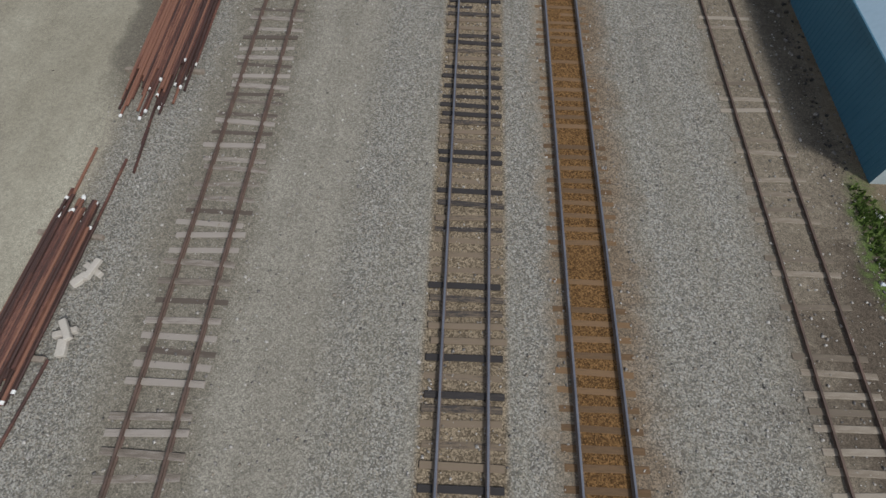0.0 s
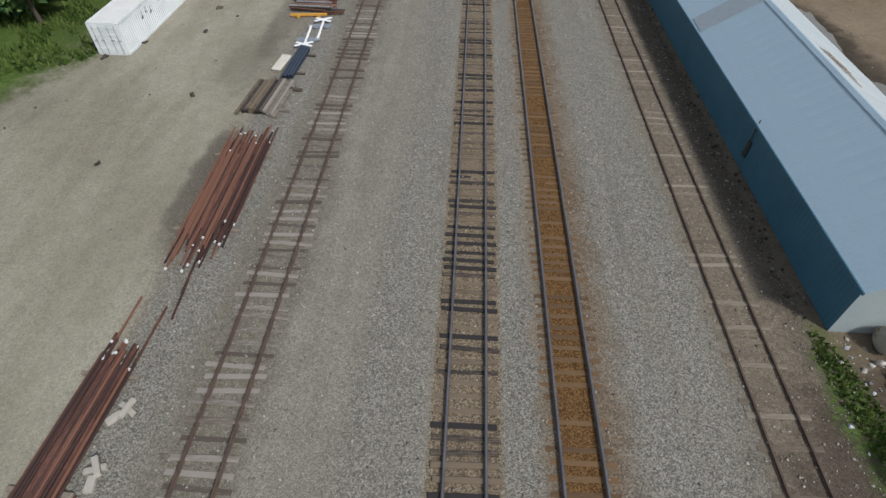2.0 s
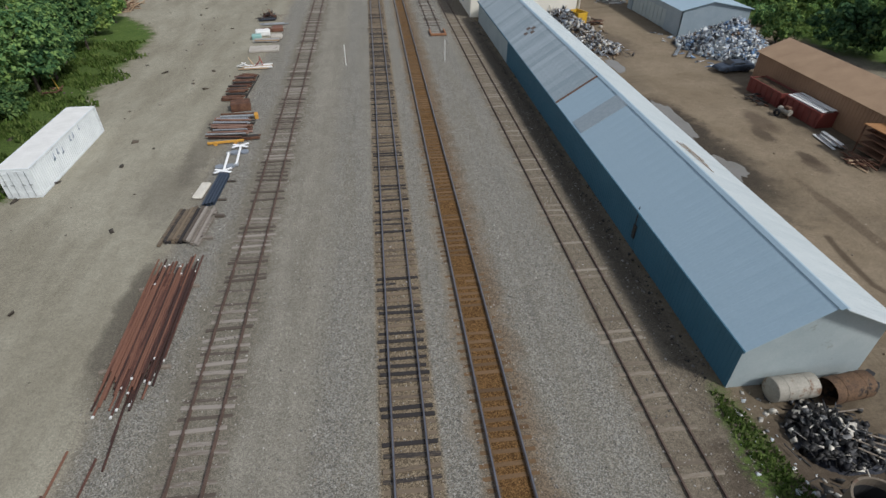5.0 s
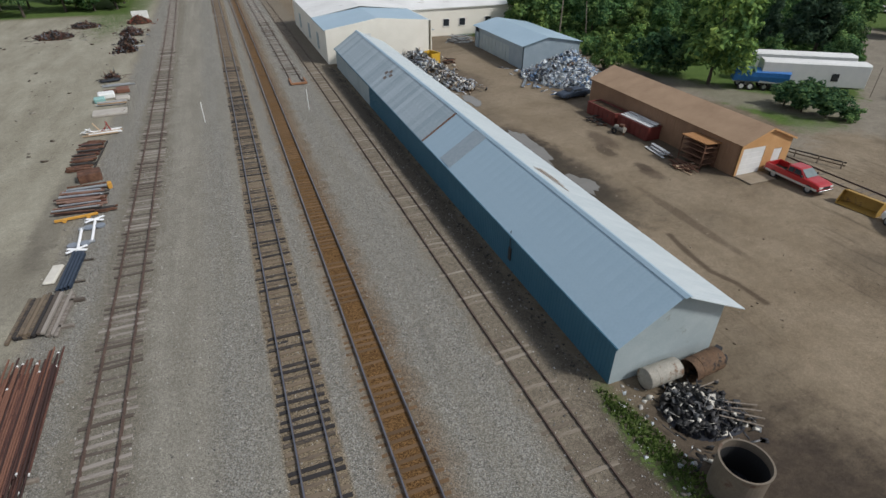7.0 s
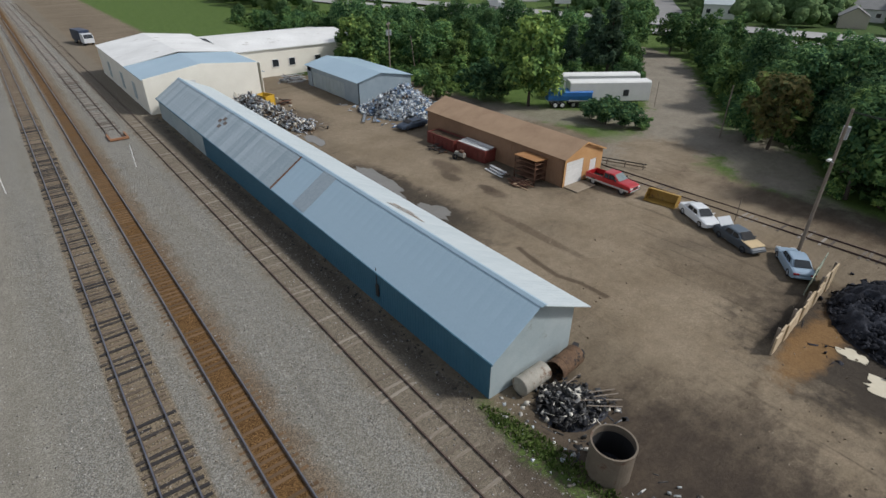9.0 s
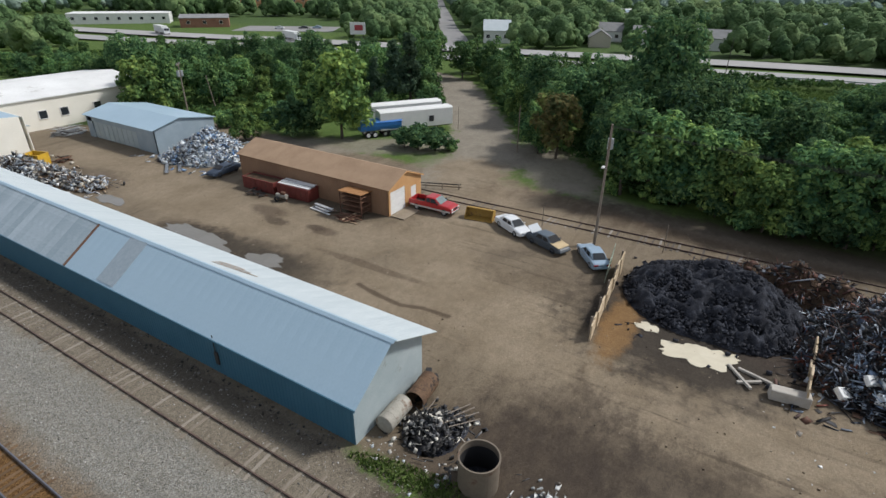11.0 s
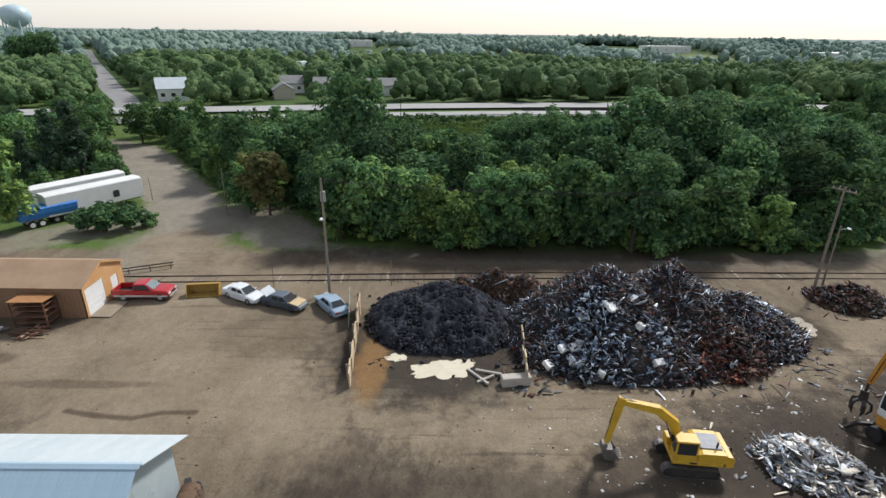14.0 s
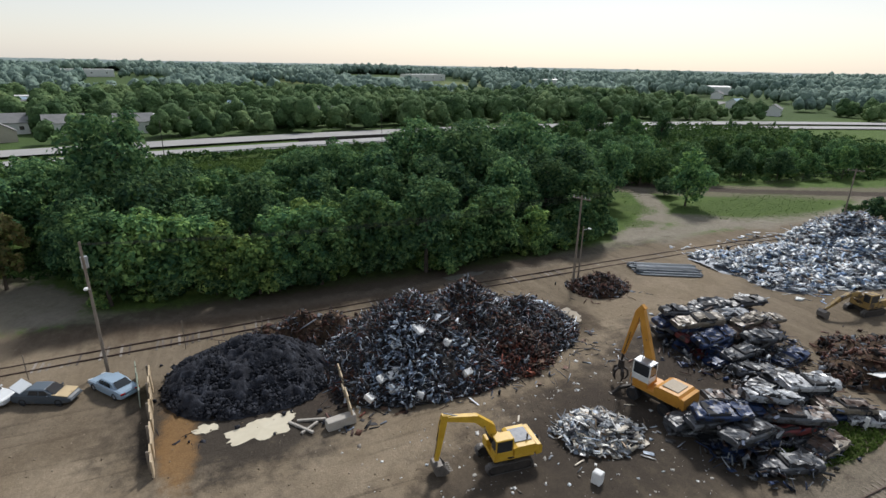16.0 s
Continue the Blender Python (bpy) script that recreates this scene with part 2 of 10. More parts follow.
M_BLACKRUB = plain("black_rubber", (0.025, 0.025, 0.027), 0.8)
M_POLE = stuff("weathered_pole_wood", [(0.16, 0.13, 0.10), (0.27, 0.23, 0.19)], 0.9, 0, 2, 30, stretch=(4, 4, 0.5))
M_GREYSTEEL = stuff("galvanised_steel", [(0.34, 0.36, 0.38), (0.5, 0.52, 0.54)], 0.45, 0.6, 2, 20, bump=0.1)
M_CONC = stuff("concrete", [(0.34, 0.31, 0.27), (0.48, 0.45, 0.40)], 0.9, 0, 1, 20, bump=0.4, spots=(0.2, 0.17, 0.14), spot_scale=1, spot_at=0.6)
M_APRON = stuff("dusty_concrete", [(0.22, 0.18, 0.13), (0.3, 0.25, 0.19)], 0.95, 0, 0.7, 9, bump=0.2)
M_WOODPANEL = stuff("weathered_board_wall", [(0.42, 0.32, 0.2), (0.56, 0.45, 0.31)], 0.85, 0, 1, 20, bump=0.3, spots=(0.24, 0.17, 0.11), spot_scale=1, spot_at=0.6, random_hue=0.5)
M_GLASS = stuff("dark_glass", [(0.02, 0.025, 0.03), (0.035, 0.04, 0.045)], 0.08, 0, 1, 5, bump=0)
M_YELLOW = stuff("worn_yellow_paint", [(0.50, 0.29, 0.02), (0.64, 0.40, 0.04)], 0.45, 0, 1.2, 15, bump=0.08, spots=(0.22, 0.14, 0.07), spot_scale=1.5, spot_at=0.66)
M_ORANGEPAINT = stuff("worn_orange_paint", [(0.48, 0.21, 0.025), (0.6, 0.29, 0.045)], 0.45, 0, 1.2, 15, bump=0.08, spots=(0.18, 0.1, 0.06), spot_scale=1.5, spot_at=0.66)
M_MUDDYPAINT = stuff("muddy_ochre_paint", [(0.24, 0.155, 0.045), (0.36, 0.24, 0.08)], 0.65, 0, 1.2, 15, bump=0.1, spots=(0.07, 0.05, 0.035), spot_scale=1.0, spot_at=0.5)
M_MACHINE = stuff("oily_dark_steel", [(0.025, 0.023, 0.022), (0.07, 0.06, 0.052)], 0.65, 0.3, 2, 25, bump=0.2)
M_WATER = stuff("muddy_water", [(0.16, 0.15, 0.13), (0.19, 0.18, 0.16)], 0.05, 0, 0.3, 2, bump=0.02)
M_MILKY = stuff("milky_water", [(0.56, 0.50, 0.37), (0.66, 0.60, 0.46)], 0.12, 0, 0.4, 2, bump=0.02)
M_ASPHALT = stuff("pale_asphalt", [(0.20, 0.195, 0.19), (0.27, 0.265, 0.26)], 0.9, 0, 0.1, 6, bump=0.2)
M_HIGHWAY = stuff("concrete_highway", [(0.29, 0.285, 0.275), (0.37, 0.36, 0.35)], 0.85, 0, 0.08, 3, bump=0.1, world_space=True)
M_SHINGLE = stuff("grey_shingle", [(0.19, 0.19, 0.19), (0.27, 0.27, 0.265)], 0.9, 0, 0.5, 12, bump=0.3)
M_BRICK = stuff("red_brown_brick", [(0.22, 0.10, 0.07), (0.32, 0.16, 0.11)], 0.85, 0, 0.5, 10, bump=0.2)
M_PAINTS = {}


def paint(key, colour, rough=0.3, worn=None):
    if key not in M_PAINTS:
        M_PAINTS[key] = stuff(key + "_paint", [tuple(c * 0.9 for c in colour), colour], rough, 0, 0.8, 12, bump=0.03, coat=0.3 if rough < 0.4 else 0,
                              spots=worn, spot_scale=1.6, spot_at=0.6)
    return M_PAINTS[key]


# blue is doubled: a tint of distance haze put into leaf colour
M_LEAVES = [stuff("leaves_" + k, [(r_ * (1.45 + 0.3 * i_), g_ * (1.5 + 0.2 * i_), b_ * 2.0) for i_, (r_, g_, b_) in enumerate(c)], 0.95, 0, 0.25, 2, bump=0, island=0.34, translucent=0.3, each=0.34) for k, c in (
    ("oak", [(0.020, 0.050, 0.022), (0.045, 0.098, 0.036), (0.10, 0.165, 0.06)]),
    ("elm", [(0.026, 0.066, 0.024), (0.062, 0.125, 0.04), (0.125, 0.20, 0.062)]),
    ("maple", [(0.040, 0.084, 0.025), (0.090, 0.155, 0.04), (0.165, 0.235, 0.06)]),
    ("spruce", [(0.025, 0.05, 0.025), (0.045, 0.08, 0.04), (0.07, 0.11, 0.055)]),
    ("reddish", [(0.05, 0.065, 0.02), (0.10, 0.085, 0.03), (0.085, 0.13, 0.035)]))]
M_BARK = stuff("bark", [(0.06, 0.05, 0.04), (0.13, 0.11, 0.09)], 0.95, 0, 2, 20, bump=0.5, stretch=(3, 3, 0.6))


# ---- ground ----
class Nodes:
    """Short arithmetic for a material's masks."""

    def __init__(self, name):
        self.mat = bpy.data.materials.new(name)
        self.mat.use_nodes = True
        self.t = self.mat.node_tree
        self.n, self.l = self.t.nodes, self.t.links
        self.p = self.n["Principled BSDF"]
        self.pos = self.n.new("ShaderNodeNewGeometry").outputs["Position"]
        sep = self.n.new("ShaderNodeSeparateXYZ")
        self.l.new(self.pos, sep.inputs[0])
        self.x, self.y = sep.outputs[0], sep.outputs[1]
        self.flat = self.vec('MULTIPLY', self.pos, (1, 1, 0))

    def put(self, socket, v):
        if isinstance(v, bpy.types.NodeSocket):
            self.l.new(v, socket)
        elif isinstance(v, tuple):
            socket.default_value = (*v, 1) if len(v) == 3 and socket.type == 'RGBA' else v
        else:
            socket.default_value = v

    def math(self, op, a, b=0.0, c=0.0):
        m = self.n.new("ShaderNodeMath")
        m.operation = op
        for s, v in zip(m.inputs, (a, b, c) if op == 'MULTIPLY_ADD' else (a, b)):
            self.put(s, v)
        return m.outputs[0]

    def noise(self, scale, detail=4, rough=0.55, stretch=None, turn=0):
        t = self.n.new("ShaderNodeTexNoise")
        t.inputs["Scale"].default_value, t.inputs["Detail"].default_value, t.inputs["Roughness"].default_value = scale, detail, rough
        src = self.pos
        if stretch:
            mp = self.n.new("ShaderNodeMapping")
            mp.inputs["Rotation"].default_value = (0, 0, radians(turn))
            mp.inputs["Scale"].default_value = stretch
            self.l.new(src, mp.inputs[0])
            src = mp.outputs[0]
        self.l.new(src, t.inputs["Vector"])
        return t.outputs[0]

    def step(self, v, a, b, lo=0.0, hi=1.0):
        m = self.n.new("ShaderNodeMapRange")
        m.interpolation_type = 'SMOOTHSTEP'
        for s, w in zip(m.inputs, (v, a, b, lo, hi)):
            self.put(s, w)
        return m.outputs[0]

    def band(self, v, a, b, soft):
        return self.math('MULTIPLY', self.step(v, a - soft, a + soft), self.step(v, b - soft, b + soft, 1.0, 0.0))

    def mix(self, f, a, b):
        m = self.n.new("ShaderNodeMix")
        m.data_type = 'RGBA'
        self.put(m.inputs[0], f)
        self.put(m.inputs[6], a)
        self.put(m.inputs[7], b)
        return m.outputs[2]

    def vec(self, op, a, b, c=None, more=None, out=0):
        m = self.n.new("ShaderNodeVectorMath")
        m.operation = op
        self.put(m.inputs[0], a)
        if b is not None:
            self.put(m.inputs[1], b)
        if c is not None:
            self.put(m.inputs[3], c)
        if more is not None:
            self.put(m.inputs[2], more)
        return m.outputs[out]

    def clamped(self, v):
        m = self.n.new("ShaderNodeClamp")
        self.l.new(v, m.inputs[0])
        return m.outputs[0]

    def line(self, pts, width, wob, soft):
        """One inside a strip along a line of points, with an uneven edge."""
        best = None
        for (x0, y0), (x1, y1) in zip(pts, pts[1:]):
            dx, dy = x1 - x0, y1 - y0
            q = dx * dx + dy * dy
            rel = self.vec('SUBTRACT', self.flat, (x0, y0, 0))
            t = self.vec('DOT_PRODUCT', rel, (dx / q, dy / q, 0), out=1)
            on = self.vec('SCALE', (dx, dy, 0), None, self.clamped(t))
            d = self.vec('LENGTH', self.vec('SUBTRACT', rel, on), None, out=1)
            best = d if best is None else self.math('MINIMUM', best, d)
        d = self.math('MULTIPLY_ADD', wob, width * 0.5, best)
        return self.step(d, width / 2 - soft, width / 2 + soft, 1.0, 0.0)

    def oval(self, cx, cy, rx, ry, wob, soft=0.35):
        d = self.vec('LENGTH', self.vec('MULTIPLY_ADD', self.flat, (1 / rx, 1 / ry, 0), None, (-cx / rx, -cy / ry, 0)), None, out=1)
        d = self.math('ADD', d, wob)
        return self.step(d, 1 - soft, 1 + soft, 1.0, 0.0)


SIDE_ROAD = [(57, 33), (68, 33.5), (80, 40.5), (95, 51), (108, 60.5), (118, 69), (124, 79), (127, 92)]


def ground_material():
    g = Nodes("ground")
    n1, n2, n3 = g.noise(0.07, 4), g.noise(0.6, 6, 0.65), g.noise(3.5, 5, 0.65)
    grit = g.noise(22, 3, 0.8)
    vor = g.n.new("ShaderNodeTexVoronoi")
    vor.inputs["Scale"].default_value = 21
    g.l.new(g.pos, vor.inputs["Vector"])
    sepc = g.n.new("ShaderNodeSeparateColor")
    g.l.new(vor.outputs["Color"], sepc.inputs[0])
    cell = sepc.outputs[0]
    wx = g.math('ADD', g.x, g.math('MULTIPLY_ADD', n2, 2.4, -1.2))
    wob = g.math('MULTIPLY_ADD', n2, 1.5, -0.75)
    wide = g.math('ADD', g.x, g.math('MULTIPLY_ADD', n1, 24.0, -12.0))

    def tone(a, b, f):
        return g.mix(g.step(f, 0.3, 0.7), a, b)
    # meadow and wood floor, everywhere to begin with
    col = tone((0.05, 0.095, 0.02), (0.11, 0.16, 0.042), g.math('MULTIPLY_ADD', n3, 0.5, g.math('MULTIPLY', n2, 0.5)))
    col = g.mix(g.step(g.x, 178, 215, 0.0, 0.75), col, (0.05, 0.085, 0.028))
    # pale fields far off
    far = g.math('MULTIPLY', g.step(g.noise(0.004, 2), 0.56, 0.6), g.step(g.x, 400, 600))
    col = g.mix(far, col, (0.13, 0.16, 0.06))
    # trodden earth of the yard, from the rails to the wood
    streak = g.noise(0.5, 5, 0.7, (0.12, 1.0, 1), 20)
    streak2 = g.noise(0.9, 5, 0.7, (0.10, 1.0, 1), 100)
    earth = tone((0.132, 0.104, 0.0707), (0.217, 0.175, 0.125), g.math('MULTIPLY_ADD', streak, 0.6, g.math('MULTIPLY', n1, 0.4)))
    earth = g.mix(g.step(streak2, 0.52, 0.75, 0.0, 0.65), earth, (0.085, 0.0673, 0.0448))
    earth = g.mix(g.step(n3, 0.55, 0.8, 0.0, 0.55), earth, (0.264, 0.217, 0.157))
    inside = g.math('MULTIPLY', g.band(wide, -60, 66, 1.5), g.band(g.y, -190, 105, 4))
    edge_x = g.math('ADD', g.x, g.math('MULTIPLY_ADD', n2, 5.0, -2.5))
    corridor = g.math('MULTIPLY', g.band(g.math('ADD', edge_x, g.step(g.y, 80, 120, 0.0, 26.0)), -31, 60, 1.2), g.band(g.y, -400, 152, 3))
    north = g.math('MULTIPLY', g.band(edge_x, -20, 34, 1.2), g.band(g.y, 60, 700, 5))
    bare = g.math('MAXIMUM', corridor, north)
    col = g.mix(bare, col, earth)
    # beaten ways: the side road, the track along the wood, the haul way through the yard
    dust = tone((0.204, 0.177, 0.139), (0.268, 0.241, 0.195), g.math('MULTIPLY_ADD', g.noise(0.25, 5, 0.65), 0.6, g.math('MULTIPLY', n2, 0.4)))
    dust = g.mix(g.step(g.noise(0.6, 5, 0.7), 0.56, 0.75, 0.0, 0.5), dust, (0.136, 0.115, 0.0877))
    for pts, w, f, s in ((SIDE_ROAD, 10.4, 1.0, 0.9), ([(57, 30), (50, 26), (62, 36), (72, 30), (78, 27)], 9.0, 0.8, 3.0), ([(72, 29), (70, 24), (65, 20)], 9.5, 0.9, 1.0), ([(56, 66), (62, 54), (68, 45), (78, 40)], 8.0, 0.8, 1.5),
                         ([(63, 20), (59, 8), (57.6, -10), (57.4, -30), (59.5, -50), (62.5, -66), (62, -95), (60, -130)], 3.2, 0.75, 1.2),
                         ([(62, -60), (68, -71), (77, -81), (92, -90)], 4.6, 0.95, 0.8), ([(61, -66), (64, -78), (62, -92), (59, -112), (62, -128), (68, -135)], 6.0, 0.85, 1.5), ([(70, -76), (66, -84), (61, -90)], 7.0, 0.85, 1.2)):
        col = g.mix(g.math('MULTIPLY', g.line(pts, w, wob, s), f), col, dust)
    smoothed = tone((0.202, 0.158, 0.107), (0.264, 0.212, 0.15), g.noise(0.2, 4, 0.6))
    for pts, w, f in (([(62, 33), (52, 27), (42, 24), (33, 14), (28.5, 2), (27.5, -6), (30, -14), (35, -32), (43, -50), (52, -70)], 10.5, 0.9), ([(44, 26), (36, 34), (34, 50), (36, 66), (38, 84)], 9.0, 0.8), ([(40, 22), (32, 20), (27, 26)], 11.0, 0.85), ([(56, 24), (48, 16), (38, 12), (30, 10)], 9.0, 0.7)):
        col = g.mix(g.math('MULTIPLY', g.line(pts, w, wob, 2.2), f), col, smoothed)
    ruts = g.noise(1.6, 3, 0.5, (1.0, 0.06, 1), 35)
    for pts, w in (([(58, 30), (46, 22), (34, 8), (29, -4), (31, -20), (38, -42)], 9.0), ([(24, 24), (26, 12), (25, 0), (22, -8)], 6.0)):
        col = g.mix(g.math('MULTIPLY', g.math('MULTIPLY', g.line(pts, w, wob, 2.0), g.step(ruts, 0.55, 0.7)), 0.45), col, (0.085, 0.0664, 0.0448))
    # the dark rails' trace across the clearing
    col = g.mix(g.math('MULTIPLY', g.line([(118, -78), (97, -86), (82, -108), (68, -140), (60, -175)], 13.0, wob, 1.5), 0.8), col, (0.162, 0.137, 0.103))
    col = g.mix(g.math('MULTIPLY', g.line([(118, -80), (97, -90), (81, -112), (67, -142), (59, -175)], 5.0, wob, 0.8), 0.9), col, (0.06, 0.046, 0.037))
    # pale dry lot beside the siding
    lot = tone((0.219, 0.2, 0.152), (0.336, 0.317, 0.252), g.math('MULTIPLY_ADD', g.noise(0.35, 5, 0.65, (1.0, 0.25, 1), -25), 0.6, g.math('MULTIPLY', n1, 0.4)))
    lot = g.mix(g.step(n3, 0.62, 0.85, 0.0, 0.5), lot, (0.136, 0.111, 0.0805))
    col = g.mix(g.math('MULTIPLY', g.step(wx, -15.2, -13.0, 1.0, 0.0), bare), col, lot)
    # gravel between the tracks
    path = tone((0.191, 0.177, 0.146), (0.264, 0.248, 0.208), g.math('MULTIPLY_ADD', g.noise(0.7, 5, 0.6, (1.0, 0.08, 1)), 0.6, g.math('MULTIPLY', n2, 0.4)))
    col = g.mix(g.math('MULTIPLY', g.band(wx, -14.2, 15.0, 0.9), bare), col, path)
    stone = g.mix(g.step(cell, 0.0, 1.0), (0.106, 0.104, 0.0967), (0.276, 0.274, 0.252))
    stone = g.mix(g.step(sepc.outputs[1], 0.55, 0.75, 0.0, 0.7), stone, g.mix(cell, (0.128, 0.113, 0.0895), (0.255, 0.226, 0.179)))
    stone = g.mix(g.step(g.noise(1.6, 4, 0.6, (1.0, 0.04, 1)), 0.58, 0.72, 0.0, 0.5), stone, (0.0808, 0.0796, 0.0805))
    stone = g.mix(g.step(g.noise(0.8, 5, 0.6, (1.0, 0.06, 1)), 0.42, 0.68, 0.0, 0.45), stone, (0.183, 0.168, 0.131))
    ballast = g.math('MAXIMUM', g.band(wx, -4.2, -1.2, 0.9), g.math('MAXIMUM', g.band(wx, 1.6, 2.9, 0.3), g.band(wx, 6.0, 10.9, 0.8)))
    ballast = g.math('MAXIMUM', ballast, g.band(wx, -14.0, -11.0, 0.7))
    col = g.mix(g.math('MULTIPLY', g.math('MULTIPLY', ballast, 0.72), bare), col, stone)
    # brown between and beside the rails
    bed = g.mix(g.step(cell, 0.1, 0.9), (0.111, 0.0814, 0.0501), (0.23, 0.181, 0.121))
    col = g.mix(g.math('MULTIPLY', g.band(g.x, -1.15, 1.6, 0.15), 0.85), col, bed)
    rust = g.mix(g.step(g.math('MULTIPLY_ADD', cell, 0.5, g.math('MULTIPLY', n2, 0.5)), 0.25, 0.75), (0.085, 0.046, 0.018), (0.16, 0.09, 0.036))
    col = g.mix(g.math('MULTIPLY', g.band(wx, 3.1, 6.3, 0.7), 0.55), col, rust)
    col = g.mix(g.band(g.x, 3.78, 5.22, 0.08), col, rust)
    siding = tone((0.123, 0.11, 0.0841), (0.2, 0.181, 0.145), n3)
    col = g.mix(g.math('MULTIPLY', g.math('MULTIPLY', g.band(wx, -11.0, -7.6, 0.6), bare), 0.75), col, siding)
    dbed = tone((0.132, 0.108, 0.0788), (0.2, 0.168, 0.125), n3)
    col = g.mix(g.math('MULTIPLY', g.math('MULTIPLY', g.band(wx, 11.0, 15.4, 0.6), bare), 0.85), col, dbed)
    # wet and oily patches, other dark ground, and shade painted beside the pipe stack
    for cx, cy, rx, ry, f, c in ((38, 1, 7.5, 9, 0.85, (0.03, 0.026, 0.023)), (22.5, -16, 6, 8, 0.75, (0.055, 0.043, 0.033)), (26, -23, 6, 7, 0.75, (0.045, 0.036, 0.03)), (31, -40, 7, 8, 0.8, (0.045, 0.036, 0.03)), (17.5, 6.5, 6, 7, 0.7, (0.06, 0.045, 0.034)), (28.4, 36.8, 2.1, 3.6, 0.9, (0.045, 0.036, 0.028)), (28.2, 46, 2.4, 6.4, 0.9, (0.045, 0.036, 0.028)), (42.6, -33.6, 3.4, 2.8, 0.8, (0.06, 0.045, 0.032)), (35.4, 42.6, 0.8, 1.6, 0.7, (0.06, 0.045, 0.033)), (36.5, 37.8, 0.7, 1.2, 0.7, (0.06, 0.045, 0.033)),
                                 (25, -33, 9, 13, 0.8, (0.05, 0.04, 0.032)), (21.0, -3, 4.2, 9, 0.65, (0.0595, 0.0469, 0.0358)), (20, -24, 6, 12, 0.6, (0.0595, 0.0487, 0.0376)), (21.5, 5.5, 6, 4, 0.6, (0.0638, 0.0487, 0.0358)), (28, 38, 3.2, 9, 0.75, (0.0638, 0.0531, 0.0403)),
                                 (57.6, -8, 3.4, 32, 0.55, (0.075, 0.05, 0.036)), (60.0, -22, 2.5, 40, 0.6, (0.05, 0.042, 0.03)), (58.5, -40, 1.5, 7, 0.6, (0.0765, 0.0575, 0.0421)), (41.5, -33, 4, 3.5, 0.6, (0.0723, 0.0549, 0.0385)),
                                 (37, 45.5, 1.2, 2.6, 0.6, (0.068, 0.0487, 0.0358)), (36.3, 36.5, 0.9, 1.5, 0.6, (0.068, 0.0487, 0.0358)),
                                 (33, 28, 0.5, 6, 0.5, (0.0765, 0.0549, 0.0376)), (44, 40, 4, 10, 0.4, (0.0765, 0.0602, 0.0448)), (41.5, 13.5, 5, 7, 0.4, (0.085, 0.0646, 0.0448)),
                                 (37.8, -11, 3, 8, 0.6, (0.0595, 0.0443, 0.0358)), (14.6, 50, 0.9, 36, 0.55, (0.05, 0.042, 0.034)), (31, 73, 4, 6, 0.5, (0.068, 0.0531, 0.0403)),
                                 # first oval: dark soil with the pipe stack's shade painted in
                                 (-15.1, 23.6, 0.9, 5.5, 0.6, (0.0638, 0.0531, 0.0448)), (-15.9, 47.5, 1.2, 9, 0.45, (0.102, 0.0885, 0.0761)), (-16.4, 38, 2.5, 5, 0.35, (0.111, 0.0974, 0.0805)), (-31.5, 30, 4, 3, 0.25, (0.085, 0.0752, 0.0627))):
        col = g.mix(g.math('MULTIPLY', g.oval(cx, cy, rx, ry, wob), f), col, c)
    mud = g.math('MULTIPLY', g.oval(21.5, 2.5, 6.0, 8.5, wob, 0.6), g.step(g.noise(0.8, 6, 0.75, (0.5, 1.0, 1), 35), 0.36, 0.66))
    col = g.mix(g.math('MULTIPLY', mud, 0.7), col, (0.042, 0.033, 0.027))
    col = g.mix(g.math('MULTIPLY', g.line([(29.9, 26.6), (29.3, 23.8), (29.1, 21.6), (29.7, 19.8), (29.8, 17.5)], 0.5, wob, 0.18), 0.75), col, (0.0638, 0.046, 0.0313))
    # rust-brown earth inside the bay
    col = g.mix(g.math('MULTIPLY', g.oval(36, 5.6, 5, 1.3, wob), 0.7), col, (0.26, 0.15, 0.062))
    # tufts of grass
    tuft = g.mix(g.step(n3, 0.35, 0.7), (0.045, 0.075, 0.018), (0.10, 0.145, 0.04))
    for cx, cy, rx, ry in ((15.4, 11.2, 0.9, 4.2), (-31.5, 42, 3.2, 8), (-35, 60, 4, 16), (17.0, -38.5, 1.5, 5), (-22, 170, 6, 40), (70, -103, 8.5, 17), (68.5, -69, 2.0, 4.0), (77, -76, 4, 4)):
        col = g.mix(g.math('MULTIPLY', g.oval(cx, cy, rx, ry, wob), g.step(n3, 0.35, 0.55)), col, tuft)
    stony = g.math('MULTIPLY', g.step(wx, 14.5, 17.0, 1.0, 0.0), g.step(wx, -17.0, -14.0, 0.25, 1.0))
    rough_mul = g.math('MULTIPLY', g.step(grit, 0.25, 0.75, 0.66, 1.34), g.step(cell, 0.0, 1.0, 0.78, 1.22))
    soft_mul = g.math('MULTIPLY', g.step(grit, 0.25, 0.75, 0.84, 1.16), g.step(g.noise(1.3, 6, 0.7), 0.3, 0.7, 0.9, 1.1))
    clod = g.noise(5.5, 5, 0.75)
    grit_mul = g.math('MULTIPLY', g.mix(stony, soft_mul, rough_mul), g.step(clod, 0.3, 0.7, 0.86, 1.14))
    vm = g.n.new("ShaderNodeVectorMath")
    vm.operation = 'MULTIPLY'
    g.put(vm.inputs[0], col)
    g.put(vm.inputs[1], grit_mul)
    g.l.new(vm.outputs[0], g.p.inputs["Base Color"])
    g.p.inputs["Roughness"].default_value = 0.95
    g.p.inputs["Specular IOR Level"].default_value = 0.15
    bump = g.n.new("ShaderNodeBump")
    bump.inputs["Strength"].default_value, bump.inputs["Distance"].default_value = 0.6, 0.035
